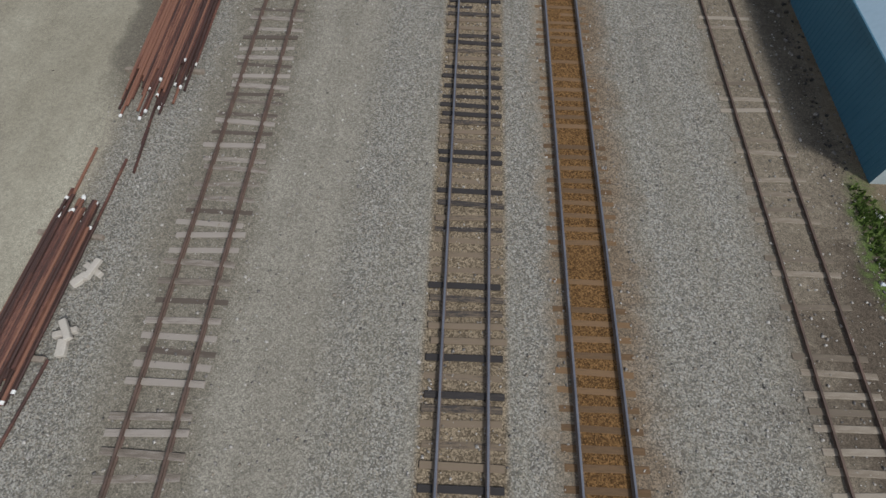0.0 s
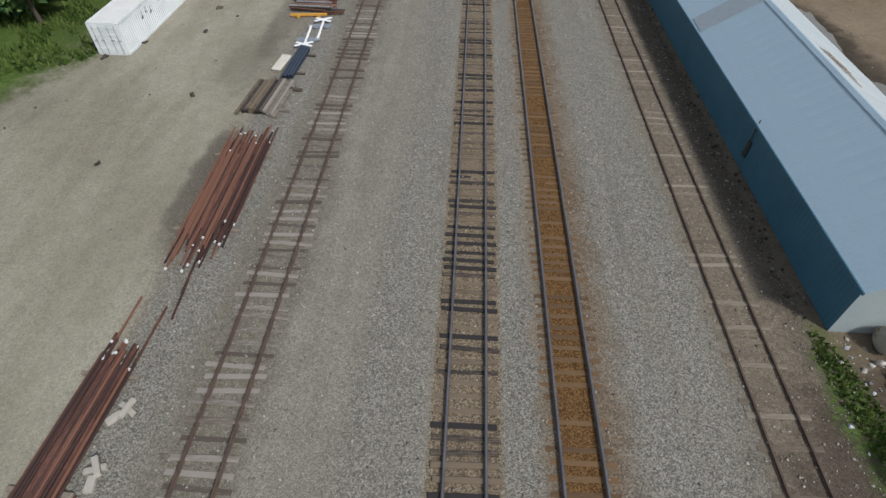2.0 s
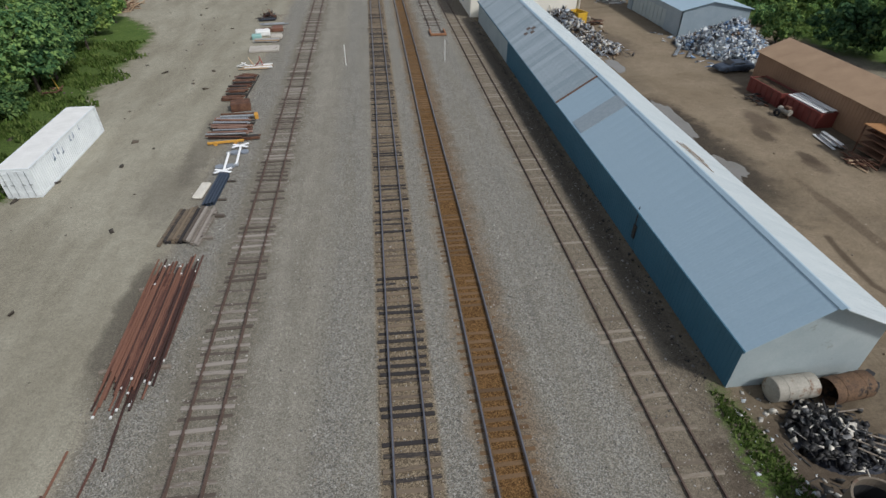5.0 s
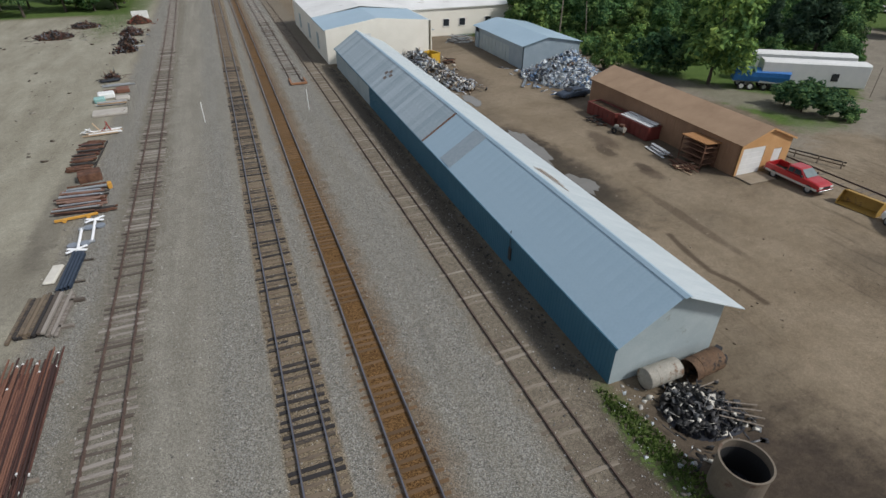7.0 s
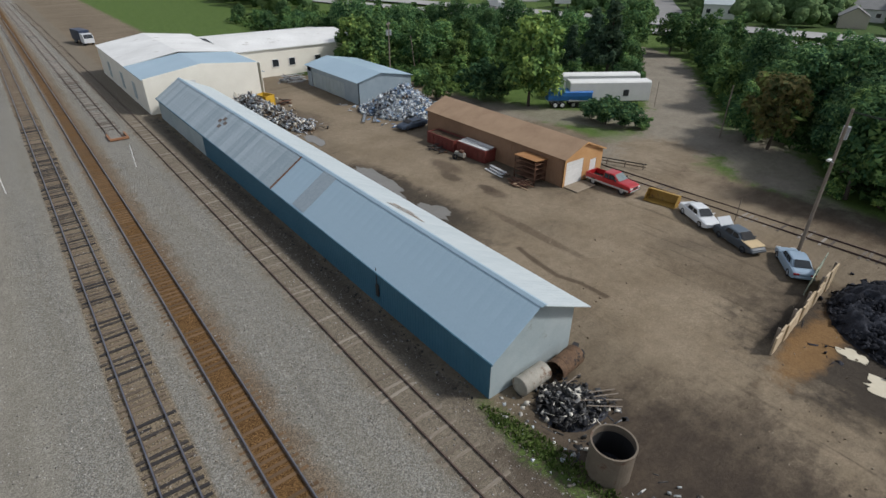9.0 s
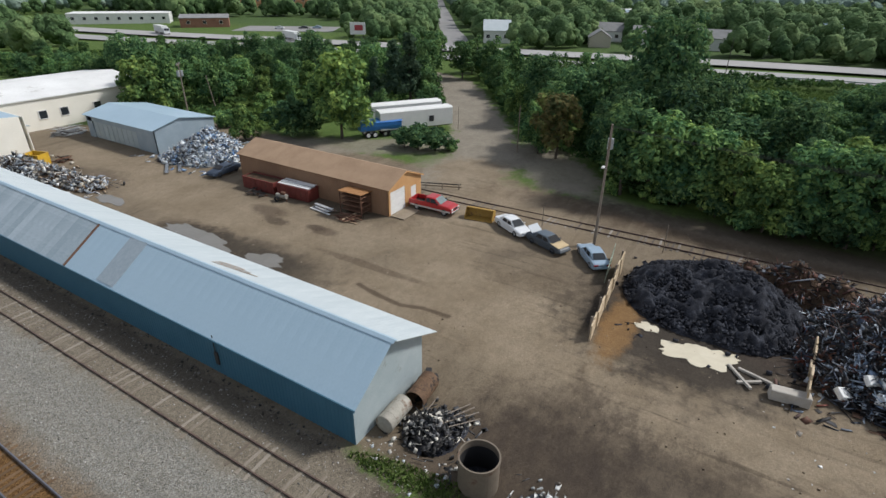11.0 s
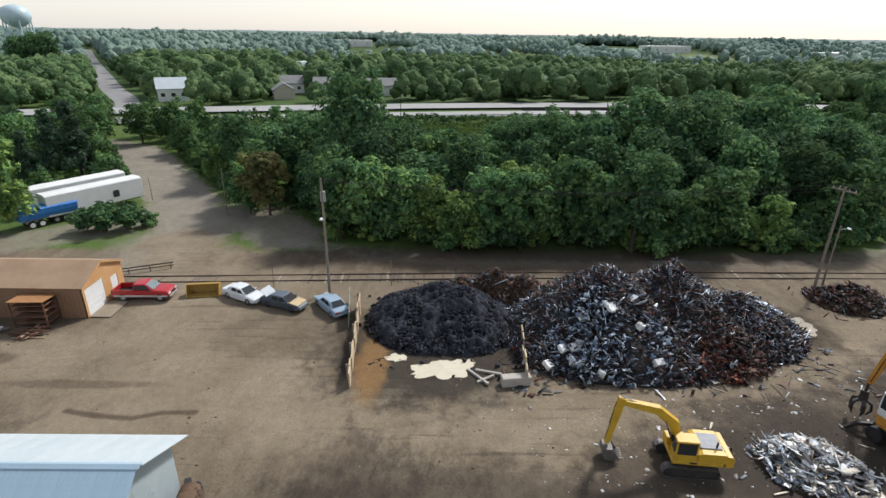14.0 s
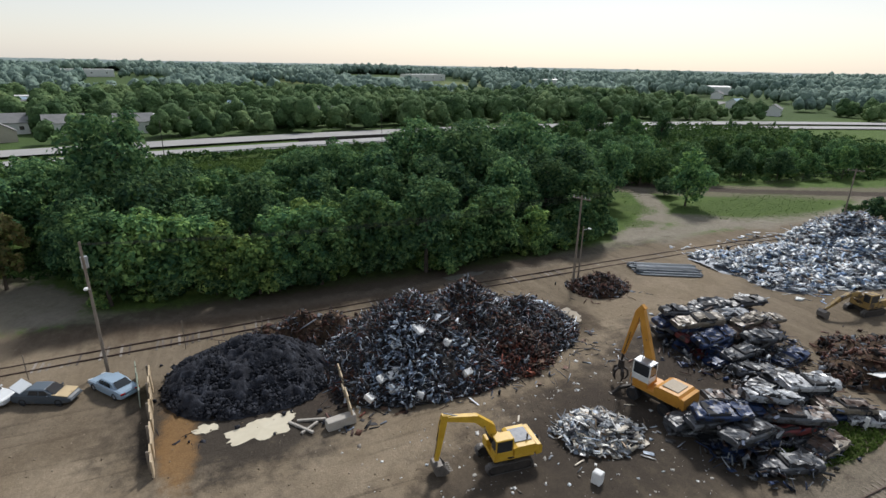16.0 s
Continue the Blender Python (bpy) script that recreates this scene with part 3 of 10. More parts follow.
    g.l.new(g.math('ADD', g.math('MULTIPLY', cell, 0.5), g.math('ADD', n3, grit)), bump.inputs["Height"])
    g.l.new(bump.outputs[0], g.p.inputs["Normal"])
    return g.mat


def spaced(lo, hi, step, far, growth):
    mid = list(np.arange(lo, hi + step / 2, step))
    out, d, v = [], step, hi
    while v < far:
        d *= growth
        v += d
        out.append(v)
    low, d, v = [], step, lo
    while v > -far:
        d *= growth
        v -= d
        low.append(v)
    return np.array(low[::-1] + mid + out)


def smooth(v, a, b):
    t = np.clip((v - a) / (b - a), 0, 1)
    return t * t * (3 - 2 * t)


def waves(x, y, scale, seed, octaves=4):
    """Sums of crossed sines: cheap, even relief."""
    r = np.random.RandomState(seed)
    out = np.zeros_like(x, dtype=float)
    amp = 1.0
    for o in range(octaves):
        for _ in range(4):
            a = r.uniform(0, 2 * math.pi)
            k = scale * (2 ** o) * r.uniform(0.7, 1.3)
            out += amp * np.sin((x * math.cos(a) + y * math.sin(a)) * k + r.uniform(0, 6.28))
        amp *= 0.55
    return out / 4


def land(x, y):
    """The country rises gently far off."""
    return 10.0 * smooth(np.hypot(x, y), 430.0, 1000.0)


def ground_height(x, y):
    yard = smooth(x, 24, 28) * smooth(x, 62, 56)
    lot = smooth(x, -16, -20)
    wet = np.ones_like(x, dtype=float)
    for cx, cy, q in ((35.4, 0.0, 6), (37, 3.7, 3), (42.6, -33.6, 4.5), (28.4, 36.8, 4.5), (28.2, 46, 8), (29.2, 63.5, 4.5), (57.6, -28, 6)):
        wet *= smooth(np.hypot(x - cx, y - cy), q * 0.8, q * 1.2)
    return wet * (yard * 0.055 + lot * 0.03) * waves(x, y, 0.5, 3, 4) * smooth(np.abs(y), 300, 200) + land(x, y)


gx, gy = spaced(-46, 66, 0.65, 4800, 1.16), spaced(-100, 100, 0.75, 4800, 1.16)
GX, GY = np.meshgrid(gx, gy)
GZ = ground_height(GX, GY)
gi = np.arange(GX.size).reshape(GX.shape)
ground = new("ground", raw("ground", np.stack([GX.ravel(), GY.ravel(), GZ.ravel()], 1),
                           np.stack([gi[:-1, :-1].ravel(), gi[:-1, 1:].ravel(), gi[1:, 1:].ravel(), gi[1:, :-1].ravel()], 1), ground_material(), True))
tagged(ground, "gravel, brown trodden earth and grass of a rail yard", "ground", kind="structure")


def ribbon(name, centre, width, z, material, label, category="road", crown=0.0):
    """A strip of road along a line of points, with an uneven edge where it is earth."""
    pts = []
    for i in range(len(centre) - 1):
        p0, p1, p2, p3 = (Vector(centre[max(0, min(len(centre) - 1, i + k))]) for k in (-1, 0, 1, 2))
        for s in range(12):
            t = s / 12
            pts.append(0.5 * ((2 * p1) + (p2 - p0) * t + (2 * p0 - 5 * p1 + 4 * p2 - p3) * t * t + (3 * p1 - p0 - 3 * p2 + p3) * t ** 3))
    pts.append(Vector(centre[-1]))
    bm = B()
    left, right = [], []
    for i, p in enumerate(pts):
        d = (pts[min(i + 1, len(pts) - 1)] - pts[max(i - 1, 0)]).normalized()
        nrm = Vector((-d.y, d.x))
        w = width / 2 * (1 + crown * math.sin(i * 1.7) + crown * math.sin(i * 0.63))
        up = z + float(land(p.x, p.y))
        left.append(bm.verts.new((*(p + nrm * w), up)))
        right.append(bm.verts.new((*(p - nrm * w), up)))
    for i in range(len(pts) - 1):
        bm.faces.new((right[i], right[i + 1], left[i + 1], left[i]))
    low = bmesh.ops.extrude_face_region(bm, geom=bm.faces[:])
    bmesh.ops.translate(bm, verts=[v for v in low["geom"] if isinstance(v, bmesh.types.BMVert)], vec=(0, 0, -0.1))
    return single(name, bm, material, label, category, "structure")


ribbon("road_2", [(170, 99), (207, 119), (249, 148), (330, 200), (430, 265), (575, 358)], 9, 0.09, M_ASPHALT, "straight grey avenue beyond the highway")
HIGHWAY = [(110, 330), (128, 235), (147, 165), (163, 100), (177, 42), (188, -10), (196, -70), (199, -140), (192, -215), (172, -300), (120, -430)]


def shifted(line, d):
    out = []
    for i, p in enumerate(line):
        a, b = Vector(line[max(0, i - 1)]), Vector(line[min(len(line) - 1, i + 1)])
        t = (b - a).normalized()
        out.append((p[0] - t.y * d, p[1] + t.x * d))
    return out


ribbon("road_5", shifted(HIGHWAY, -9), 11.5, 0.55, M_HIGHWAY, "pale concrete carriageway of a divided highway", "highway")
ribbon("road_6", shifted(HIGHWAY, 11), 13.5, 0.75, M_HIGHWAY, "pale concrete carriageway of a divided highway, far side", "highway")


# ---- railway tracks ----
M_TIE_TAN = stuff("earth_covered_tie", [(0.13, 0.105, 0.078), (0.2, 0.165, 0.125), (0.27, 0.235, 0.19)], 0.9, 0, 1.2, 25, random_hue=0.7, stretch=(1, 8, 8))
def rail_section(bm, line, head_z=0.2, h=0.16):
    """A rail with foot, web and head along a line of (x, y)."""
    prof = [(-0.07, 0), (0.07, 0), (0.07, 0.02), (0.012, 0.04), (0.012, h - 0.045), (0.037, h - 0.03), (0.037, h), (-0.037, h), (-0.037, h - 0.03), (-0.012, h - 0.045), (-0.012, 0.04), (-0.07, 0.02)]
    rings = []
    for i, (x, y) in enumerate(line):
        a, b = line[max(0, i - 1)], line[min(len(line) - 1, i + 1)]
        t = Vector((b[0] - a[0], b[1] - a[1])).normalized()
        rings.append([(x + u * t.y, y - u * t.x, head_z - h + v) for u, v in prof])
    return loft(bm, rings)


def head_strip(bm, line, z, w=0.07):
    rings = []
    for i, (x, y) in enumerate(line):
        a, b = line[max(0, i - 1)], line[min(len(line) - 1, i + 1)]
        t = Vector((b[0] - a[0], b[1] - a[1])).normalized()
        rings.append([(x + u * t.y, y - u * t.x, z + v) for u, v in ((-w / 2, 0.001), (w / 2, 0.001), (w / 2 - 0.01, 0.007), (-w / 2 + 0.01, 0.007))])
    return loft(bm, rings)


def track(label, centre, y0, y1, spacing, tie_mat, rail_mat, near, polished, tie_len=2.5, sunk=0.0, messy=0.0, head=0.2, ties_every=1.0):
    """centre(y) gives x. near: the stretch of y whose ties are parts."""
    ob = thing("railway_track", centre((near[0] + near[1]) / 2), (near[0] + near[1]) / 2, 0, 0, label, "railway track", kind="structure")
    ox, oy = ob.location.x, ob.location.y
    ys = list(np.arange(y0, y1 + 0.1, 6.0))
    for side in (-0.7525, 0.7525):
        line = [(centre(y) + side - ox, y - oy) for y in ys]
        r = part("rail", rail_section(B(), line, head), rail_mat, ob)
        if polished:
            part("rail_head", head_strip(B(), line, head), M_RAILHEAD, r, "worn bright running surface")
    meshes = []
    for k in range(4):
        bm = B()
        box(bm, 0, 0, 0, tie_len, 0.22, 0.16, bevel=0.012)
        for v in bm.verts:
            v.co.y += 0.012 * noise.noise(Vector((v.co.x * 2, k * 7.1, 0)))
            v.co.z += 0.015 * noise.noise(Vector((v.co.x * 1.7, k * 3.1, 5)))
        meshes.append(mesh_of("tie", bm, tie_mat))
    far_bm = B()
    y = y0
    while y < y1:
        y += spacing * rnd.uniform(1 - 0.12 - messy * 0.3, 1.12 + messy * 0.3)
        if rnd.random() > ties_every:
            continue
        dz = 0.05 - 0.08 - sunk + 0.015 * rnd.random() - (0.055 if rnd.random() < messy else 0)
        dx, rot = rnd.gauss(0, 0.04 + messy * 0.08), rnd.gauss(0, 0.6 + messy * 2.5)
        if near[0] < y < near[1]:
            shared("tie", meshes[rnd.randrange(4)], ob, pose(centre(y) + dx - ox, y - oy, dz, 0, 0, rot))
        else:
            box(far_bm, centre(y) + dx - ox, y - oy, dz, tie_len, 0.22, 0.16, rot)
    far = part("ties", far_bm, tie_mat, ob)
    far["kind"] = "stuff"
    return ob


track("main track with dark creosoted ties and bright rail heads", lambda y: 0.24 - 2e-5 * y * y, -60, 330, 0.52, M_TIE_DARK, M_RAIL, (2, 100), True, 2.5, -0.005, 0.3)
track("rust-brown main track, ties buried in brown ballast", lambda y: 4.44 - 2e-5 * y * y, -60, 330, 0.55, M_TIE_RUST, M_RAIL, (2, 70), True, 2.5, 0.052, 0.1)
track("disused siding with grey weathered ties and rusty rails", lambda y: -9.08 - 6e-5 * y * y, 0, 270, 0.58, M_TIE_GREY, M_OLDRAIL, (2, 110), False, 2.5, -0.005, 0.55, 0.19, 0.96)
track("old side track half buried beside the blue shed", lambda y: 12.17 - 2e-5 * y * y, -70, 300, 0.6, M_TIE_TAN, M_OLDRAIL, (3, 90), False, 2.45, 0.032, 0.35, 0.13, 0.95)
track("old spur track between the scrap yard and the wood", lambda y: 54.2 - 0.0004 * (y + 55) ** 2 if y < 21 else 51.9 - 0.045 * (y - 21), -170, 62, 0.6, M_TIE_GREY, M_OLDRAIL, (-60, 20), False, 2.4, 0.05, 0.5, 0.12, 0.7)
track("short stub track ending at an orange buffer", lambda y: 8.8 - 2e-5 * y * y, 79, 330, 0.6, M_TIE_GREY, M_OLDRAIL, (79, 130), False, 2.45, 0.01, 0.4, 0.16)
bm = B()
box(bm, 8.8, 78.9, 0.22, 2.3, 0.3, 0.28, bevel=0.03)
box(bm, 7.75, 80.4, 0.2, 0.25, 2.6, 0.22, bevel=0.02)
box(bm, 9.85, 80.4, 0.2, 0.25, 2.6, 0.22, bevel=0.02)
single("track_buffer", bm, stuff("buffer_rust", [(0.22, 0.1, 0.05), (0.32, 0.16, 0.08)]), "orange-rusted timber and steel track buffer", "buffer")


# ---- the long blue shed ----
SX0, SX1, SY0, SY1, RIDGE_X = 15.9, 22.8, 15.3, 86.5, 19.4
EAVE, RIDGE, EAVE_R, OVER = 2.95, 5.35, 3.35, 23.75
shed = thing("long_shed", 19.4, 50, 0, 0, "long low steel shed, blue walls and pale blue sheet roof", "shed")


def in_shed(bm):
    bmesh.ops.translate(bm, verts=bm.verts, vec=(-19.4, -50, 0))
    return bm


def ribbed(bm, x, y0, y1, z0, z1, t, pitch=0.3):
    """A wall of ribbed sheet in the plane x, from y0 to y1."""
    prof = []
    y = y0
    while y < y1 - 1e-6:
        for dy, d in ((0, 0), (pitch * 0.7, 0), (pitch * 0.78, -0.025), (pitch * 0.92, -0.025)):
            if y + dy < y1:
                prof.append((x + d, y + dy))
        y += pitch
    prof += [(x, y1), (x + t, y1), (x + t, y0)]
    return prism(bm, prof, z0, z1, "z")


part("side_wall", in_shed(ribbed(B(), SX0, SY0 + 0.02, 66, 0.0, EAVE, 0.12)), M_BLUEWALL, shed, "dark blue ribbed steel siding")
part("side_wall", in_shed(ribbed(B(), SX0, 66.01, SY1, 0.0, EAVE, 0.12)), M_GABLE, shed, "pale grey steel siding at the far end")
part("back_wall", in_shed(box(B(), SX1 - 0.06, (SY0 + SY1) / 2, 1.75, 0.12, SY1 - SY0 - 0.3, 3.5)), M_GABLE, shed)
for yy in (SY0 + 0.06, SY1 - 0.06):
    right_top = RIDGE - 0.06 - (RIDGE - EAVE_R) * (SX1 - RIDGE_X) / (OVER - RIDGE_X)
    bm = prism(B(), [(SX0 + 0.002, 0), (SX1 - 0.002, 0), (SX1 - 0.002, right_top), (RIDGE_X, RIDGE - 0.06), (SX0 + 0.002, EAVE - 0.06)], yy - 0.055, yy + 0.055, "y")
    part("gable_wall", in_shed(bm), M_GABLE, shed, "pale blue-grey steel gable")


def roof_sheets(x0, z0, x1, z1, y0, y1, mat, n, name="roof_sheet", label=""):
    w = (y1 - y0) / n
    bm = B()
    slope = math.hypot(x1 - x0, z1 - z0)
    ang = math.atan2(z1 - z0, x1 - x0)
    box(bm, 0, 0, 0, slope, w - 0.003, 0.05)
    for k in (-0.33, 0, 0.33):
        box(bm, 0, w * k, 0.028, slope, 0.05, 0.008)
    me = mesh_of(name, bm, mat)
    for i in range(n):
        m = pose((x0 + x1) / 2 - 19.4, y0 + w * (i + 0.5) - 50, (z0 + z1) / 2 + rnd.uniform(-0.006, 0.006)) @ Matrix.Rotation(-ang, 4, 'Y')
        o = shared(name, me, shed, m)
        if label:
            o["label"] = label


roof_sheets(SX0 - 0.22, EAVE - 0.06, RIDGE_X, RIDGE, SY0 - 0.3, 45, M_ROOF, 33)
roof_sheets(SX0 - 0.22, EAVE - 0.06, RIDGE_X, RIDGE, 45.3, SY1, M_ROOF_OLD, 44, label="older patched grey-blue roof sheet")
roof_sheets(RIDGE_X, RIDGE, OVER, EAVE_R, SY0 - 0.55, SY1, M_ROOF_PALE, 60, label="pale sheet of the far roof slope")
bm = B()
slope_m = pose((SX0 - 0.22 + RIDGE_X) / 2, 45.15, (EAVE - 0.06 + RIDGE) / 2 + 0.02) @ Matrix.Rotation(-math.atan2(RIDGE - EAVE + 0.06, RIDGE_X - SX0 + 0.22), 4, 'Y')
bmesh.ops.create_cube(bm, size=1, matrix=slope_m @ Matrix.Diagonal((4.35, 0.3, 0.07, 1)))
part("flashing", in_shed(bm), M_RUST, shed, "rusty strip across the roof where two roofs meet")
bm = B()
prism(bm, [(RIDGE_X - 0.22, RIDGE - 0.06), (RIDGE_X, RIDGE + 0.07), (RIDGE_X + 0.22, RIDGE - 0.03), (RIDGE_X, RIDGE + 0.03)], SY0 - 0.45, SY1 + 0.02, "y")
part("ridge_cap", in_shed(bm), M_ROOF, shed)
ANG_L = math.atan2(RIDGE - EAVE + 0.06, RIDGE_X - SX0 + 0.22)
ANG_R = math.atan2(EAVE_R - RIDGE, OVER - RIDGE_X)
bm = B()
for k in range(3):
    x = RIDGE_X + 1.2 + 0.26 * k
    z = RIDGE + (EAVE_R - RIDGE) * (x - RIDGE_X) / (OVER - RIDGE_X) + 0.065
    bmesh.ops.create_cube(bm, size=1, matrix=pose(x, 30.2 + k * 0.5, z) @ Matrix.Rotation(-ANG_R, 4, 'Y') @ Matrix.Rotation(radians(8), 4, 'Z') @ Matrix.Diagonal((0.09, 4.2 - 0.9 * k, 0.02, 1)))
part("patch", in_shed(bm), stuff("pale_rust", [(0.30, 0.20, 0.13), (0.40, 0.29, 0.2)], 0.8), shed, "rusty strips where sheeting is missing")
bm = B()
for dy, dx in ((0, 0), (0.9, 0.5), (0.2, 0.9), (-0.7, 0.55)):
    x = 17.4 + dx
    z = EAVE - 0.06 + (RIDGE - EAVE + 0.06) * (x - SX0 + 0.22) / (RIDGE_X - SX0 + 0.22) + 0.06
    bmesh.ops.create_cube(bm, size=1, matrix=pose(x, 63.6 + dy, z) @ Matrix.Rotation(-ANG_L, 4, 'Y') @ Matrix.Diagonal((0.45, 0.7, 0.03, 1)))
part("patch", in_shed(bm), stuff("brown_patch", [(0.13, 0.1, 0.085), (0.2, 0.16, 0.14)]), shed, "brown patches on the old roof")
bm = B()
for y0, y1 in ((38.4, 40.6),):
    bmesh.ops.create_cube(bm, size=1, matrix=pose((SX0 + RIDGE_X) / 2 - 0.1, (y0 + y1) / 2, (EAVE + RIDGE) / 2 + 0.03) @ Matrix.Rotation(-ANG_L, 4, 'Y') @ Matrix.Diagonal((4.1, y1 - y0, 0.035, 1)))
part("roof_sheet", in_shed(bm), stuff("faded_sheet", [(0.27, 0.33, 0.37), (0.34, 0.4, 0.44)], 0.55, 0.1), shed, "faded darker roof sheet")
bm = B()
prism(bm, [(SX0 - 0.27, EAVE - 0.14), (SX0 - 0.2, EAVE - 0.14), (SX0 - 0.2, EAVE + 0.0), (SX0 - 0.27, EAVE + 0.0)], SY0 - 0.3, SY1, "y")
part("eave_trim", in_shed(bm), M_BLUEWALL, shed)
bm = B()
box(bm, 15.83, 27.0, 1.3, 0.1, 0.35, 1.0, bevel=0.02)
rod(bm, (15.8, 27.0, 1.7), (15.8, 27.0, 3.2), 0.03)
part("meter_box", in_shed(bm), M_MACHINE, shed, "small dark meter box and conduit")

# ---- the brown garage ----
GX0, GX1, GY0, GY1 = 43.0, 49.4, 33.0, 57.0
garage = thing("garage", 46.2, 45, 0, 0, "long brown metal-sided garage with orange wooden front", "garage")


def in_garage(bm):
    bmesh.ops.translate(bm, verts=bm.verts, vec=(-46.2, -45, 0))
    return bm


GEAVE, GRIDGE, GMID = 3.25, 4.5, 46.2
part("side_wall", in_garage(ribbed(B(), GX0, GY0, GY1, 0, GEAVE, 0.12, 0.4)), M_BROWN, garage, "dull brown ribbed siding")
part("side_wall", in_garage(box(B(), GX1 - 0.06, 45, GEAVE / 2, 0.12, 23.7, GEAVE)), M_BROWN, garage)
bm = B()
prism(bm, [(GX0, 0), (GX1, 0), (GX1, GEAVE), (GMID, GRIDGE), (GX0, GEAVE)], GY1 - 0.12, GY1, "y")
part("gable_wall", in_garage(bm), M_BROWN, garage)
bm = B()
for prof in ([(GX0, 0), (GX0 + 0.3, 0), (GX0 + 0.3, GEAVE + 0.05), (GX0, GEAVE - 0.05)], [(GX0 + 0.3, 2.75), (46.1, 2.75), (46.1, GRIDGE - 0.1), (GX0 + 0.3, GEAVE + 0.05)],
             [(46.1, 0), (47.3, 0), (47.3, GRIDGE - 0.5), (46.2, GRIDGE - 0.08), (46.1, GRIDGE - 0.1)], [(47.3, 2.25), (48.4, 2.25), (48.4, GEAVE + 0.3), (47.3, GRIDGE - 0.5)], [(48.4, 0), (GX1, 0), (GX1, GEAVE - 0.05), (48.4, GEAVE + 0.3)]):
    prism(bm, prof, GY0 - 0.04, GY0 + 0.1, "y")
part("front_wall", in_garage(bm), M_ORANGE, garage, "orange-brown vertical wooden boards")
bm = B()
for i in range(5):
    box(bm, 44.72, GY0 + 0.02, 0.3 + 0.55 * i, 2.78, 0.06, 0.535, bevel=0.012)
part("garage_door", in_garage(bm), M_WHITE, garage, "white sectional overhead door, closed")
bm = B()
box(bm, 47.85, GY0 + 0.02, 1.12, 1.06, 0.06, 2.2, bevel=0.015)
d = part("door", in_garage(bm), M_WHITE, garage, "white entry door, closed")
bm = B()
box(bm, 48.2, GY0 - 0.05, 1.05, 0.05, 0.08, 0.05, bevel=0.01)
part("door_handle", in_garage(bm), M_GREYSTEEL, d)
for x0, z0, x1, z1 in ((GX0 - 0.25, GEAVE - 0.12, GMID, GRIDGE), (GMID, GRIDGE, GX1 + 0.25, GEAVE - 0.12)):
    bm = B()
    L = math.hypot(x1 - x0, z1 - z0)
    m = pose((x0 + x1) / 2, 45, (z0 + z1) / 2 + 0.05) @ Matrix.Rotation(-math.atan2(z1 - z0, x1 - x0), 4, 'Y')
    bmesh.ops.create_cube(bm, size=1, matrix=m @ Matrix.Diagonal((L + 0.02, GY1 - GY0 + 0.5, 0.06, 1)))
    part("roof_slope", in_garage(bm), M_BROWNROOF, garage, "faded brown shingled roof slope")
bm = B()
for s, (x0, z0, x1, z1) in enumerate(((GX0 - 0.25, GEAVE - 0.16, GMID, GRIDGE - 0.04), (GMID, GRIDGE - 0.04, GX1 + 0.25, GEAVE - 0.16))):
    prism(bm, [(x0, z0 - 0.1), (x1, z1 - 0.1), (x1, z1 + 0.05), (x0, z0 + 0.05)], GY0 - 0.28, GY0 - 0.22, "y")
part("barge_board", in_garage(bm), M_ORANGE, garage)
bm = B()
box(bm, 44.7, GY0 - 1.0, 0.06, 3.2, 1.9, 0.12, bevel=0.03)
single("apron", bm, M_APRON, "worn concrete apron in front of the garage door", "slab", "structure")

# ---- the cream works building beyond the shed ----
works = thing("works_building", 24, 106, 0, 0, "cream metal-clad works building with patched white roofs", "factory")


def in_works(bm):
    bmesh.ops.translate(bm, verts=bm.verts, vec=(-24, -106, 0))
    return bm


def walls(bm, x0, y0, x1, y1, h, t=0.2):
    box(bm, (x0 + x1) / 2, y0 + t / 2, h / 2, x1 - x0, t, h)
    box(bm, (x0 + x1) / 2, y1 - t / 2, h / 2, x1 - x0, t, h)
    box(bm, x0 + t / 2, (y0 + y1) / 2, h / 2, t, y1 - y0 - 2 * t, h)
    box(bm, x1 - t / 2, (y0 + y1) / 2, h / 2, t, y1 - y0 - 2 * t, h)
    return bm


part("wall", in_works(walls(B(), 15.0, 89.0, 32.3, 126, 5.0)), M_CREAM, works)
bm = B()
prism(bm, [(15.0, 5.0), (32.3, 5.0), (32.3, 5.75), (23.6, 6.5), (15.0, 5.2)], 89.0, 89.15, "y")
part("parapet", in_works(bm), M_CREAM, works)
bm = B()
prism(bm, [(14.8, 5.05), (23.6, 6.3), (23.6, 6.42), (14.8, 5.17)], 89.2, 101, "y")
prism(bm, [(23.6, 6.3), (32.5, 5.6), (32.5, 5.72), (23.6, 6.42)], 89.2, 101, "y")
part("roof_slope", in_works(bm), M_ROOF, works, "grey-blue metal roof over the front bay")
bm = B()
prism(bm, [(14.8, 5.1), (23.6, 6.6), (32.5, 5.7), (32.5, 5.82), (23.6, 6.72), (14.8, 5.22)], 101.05, 126.3, "y")
part("roof_slope", in_works(bm), M_WHITEROOF, works, "patched white roof membrane")
wing = part("wing", in_works(walls(B(), 32.4, 103.5, 60.0, 126, 5.0)), M_CREAM, works, "cream rear wing with two small windows")
bm = B()
prism(bm, [(103.2, 5.0), (114.7, 6.2), (126.3, 5.0), (126.3, 5.15), (114.7, 6.35), (103.2, 5.15)], 32.3, 60.3, "x")
part("roof_slope", in_works(bm), M_WHITEROOF, works)
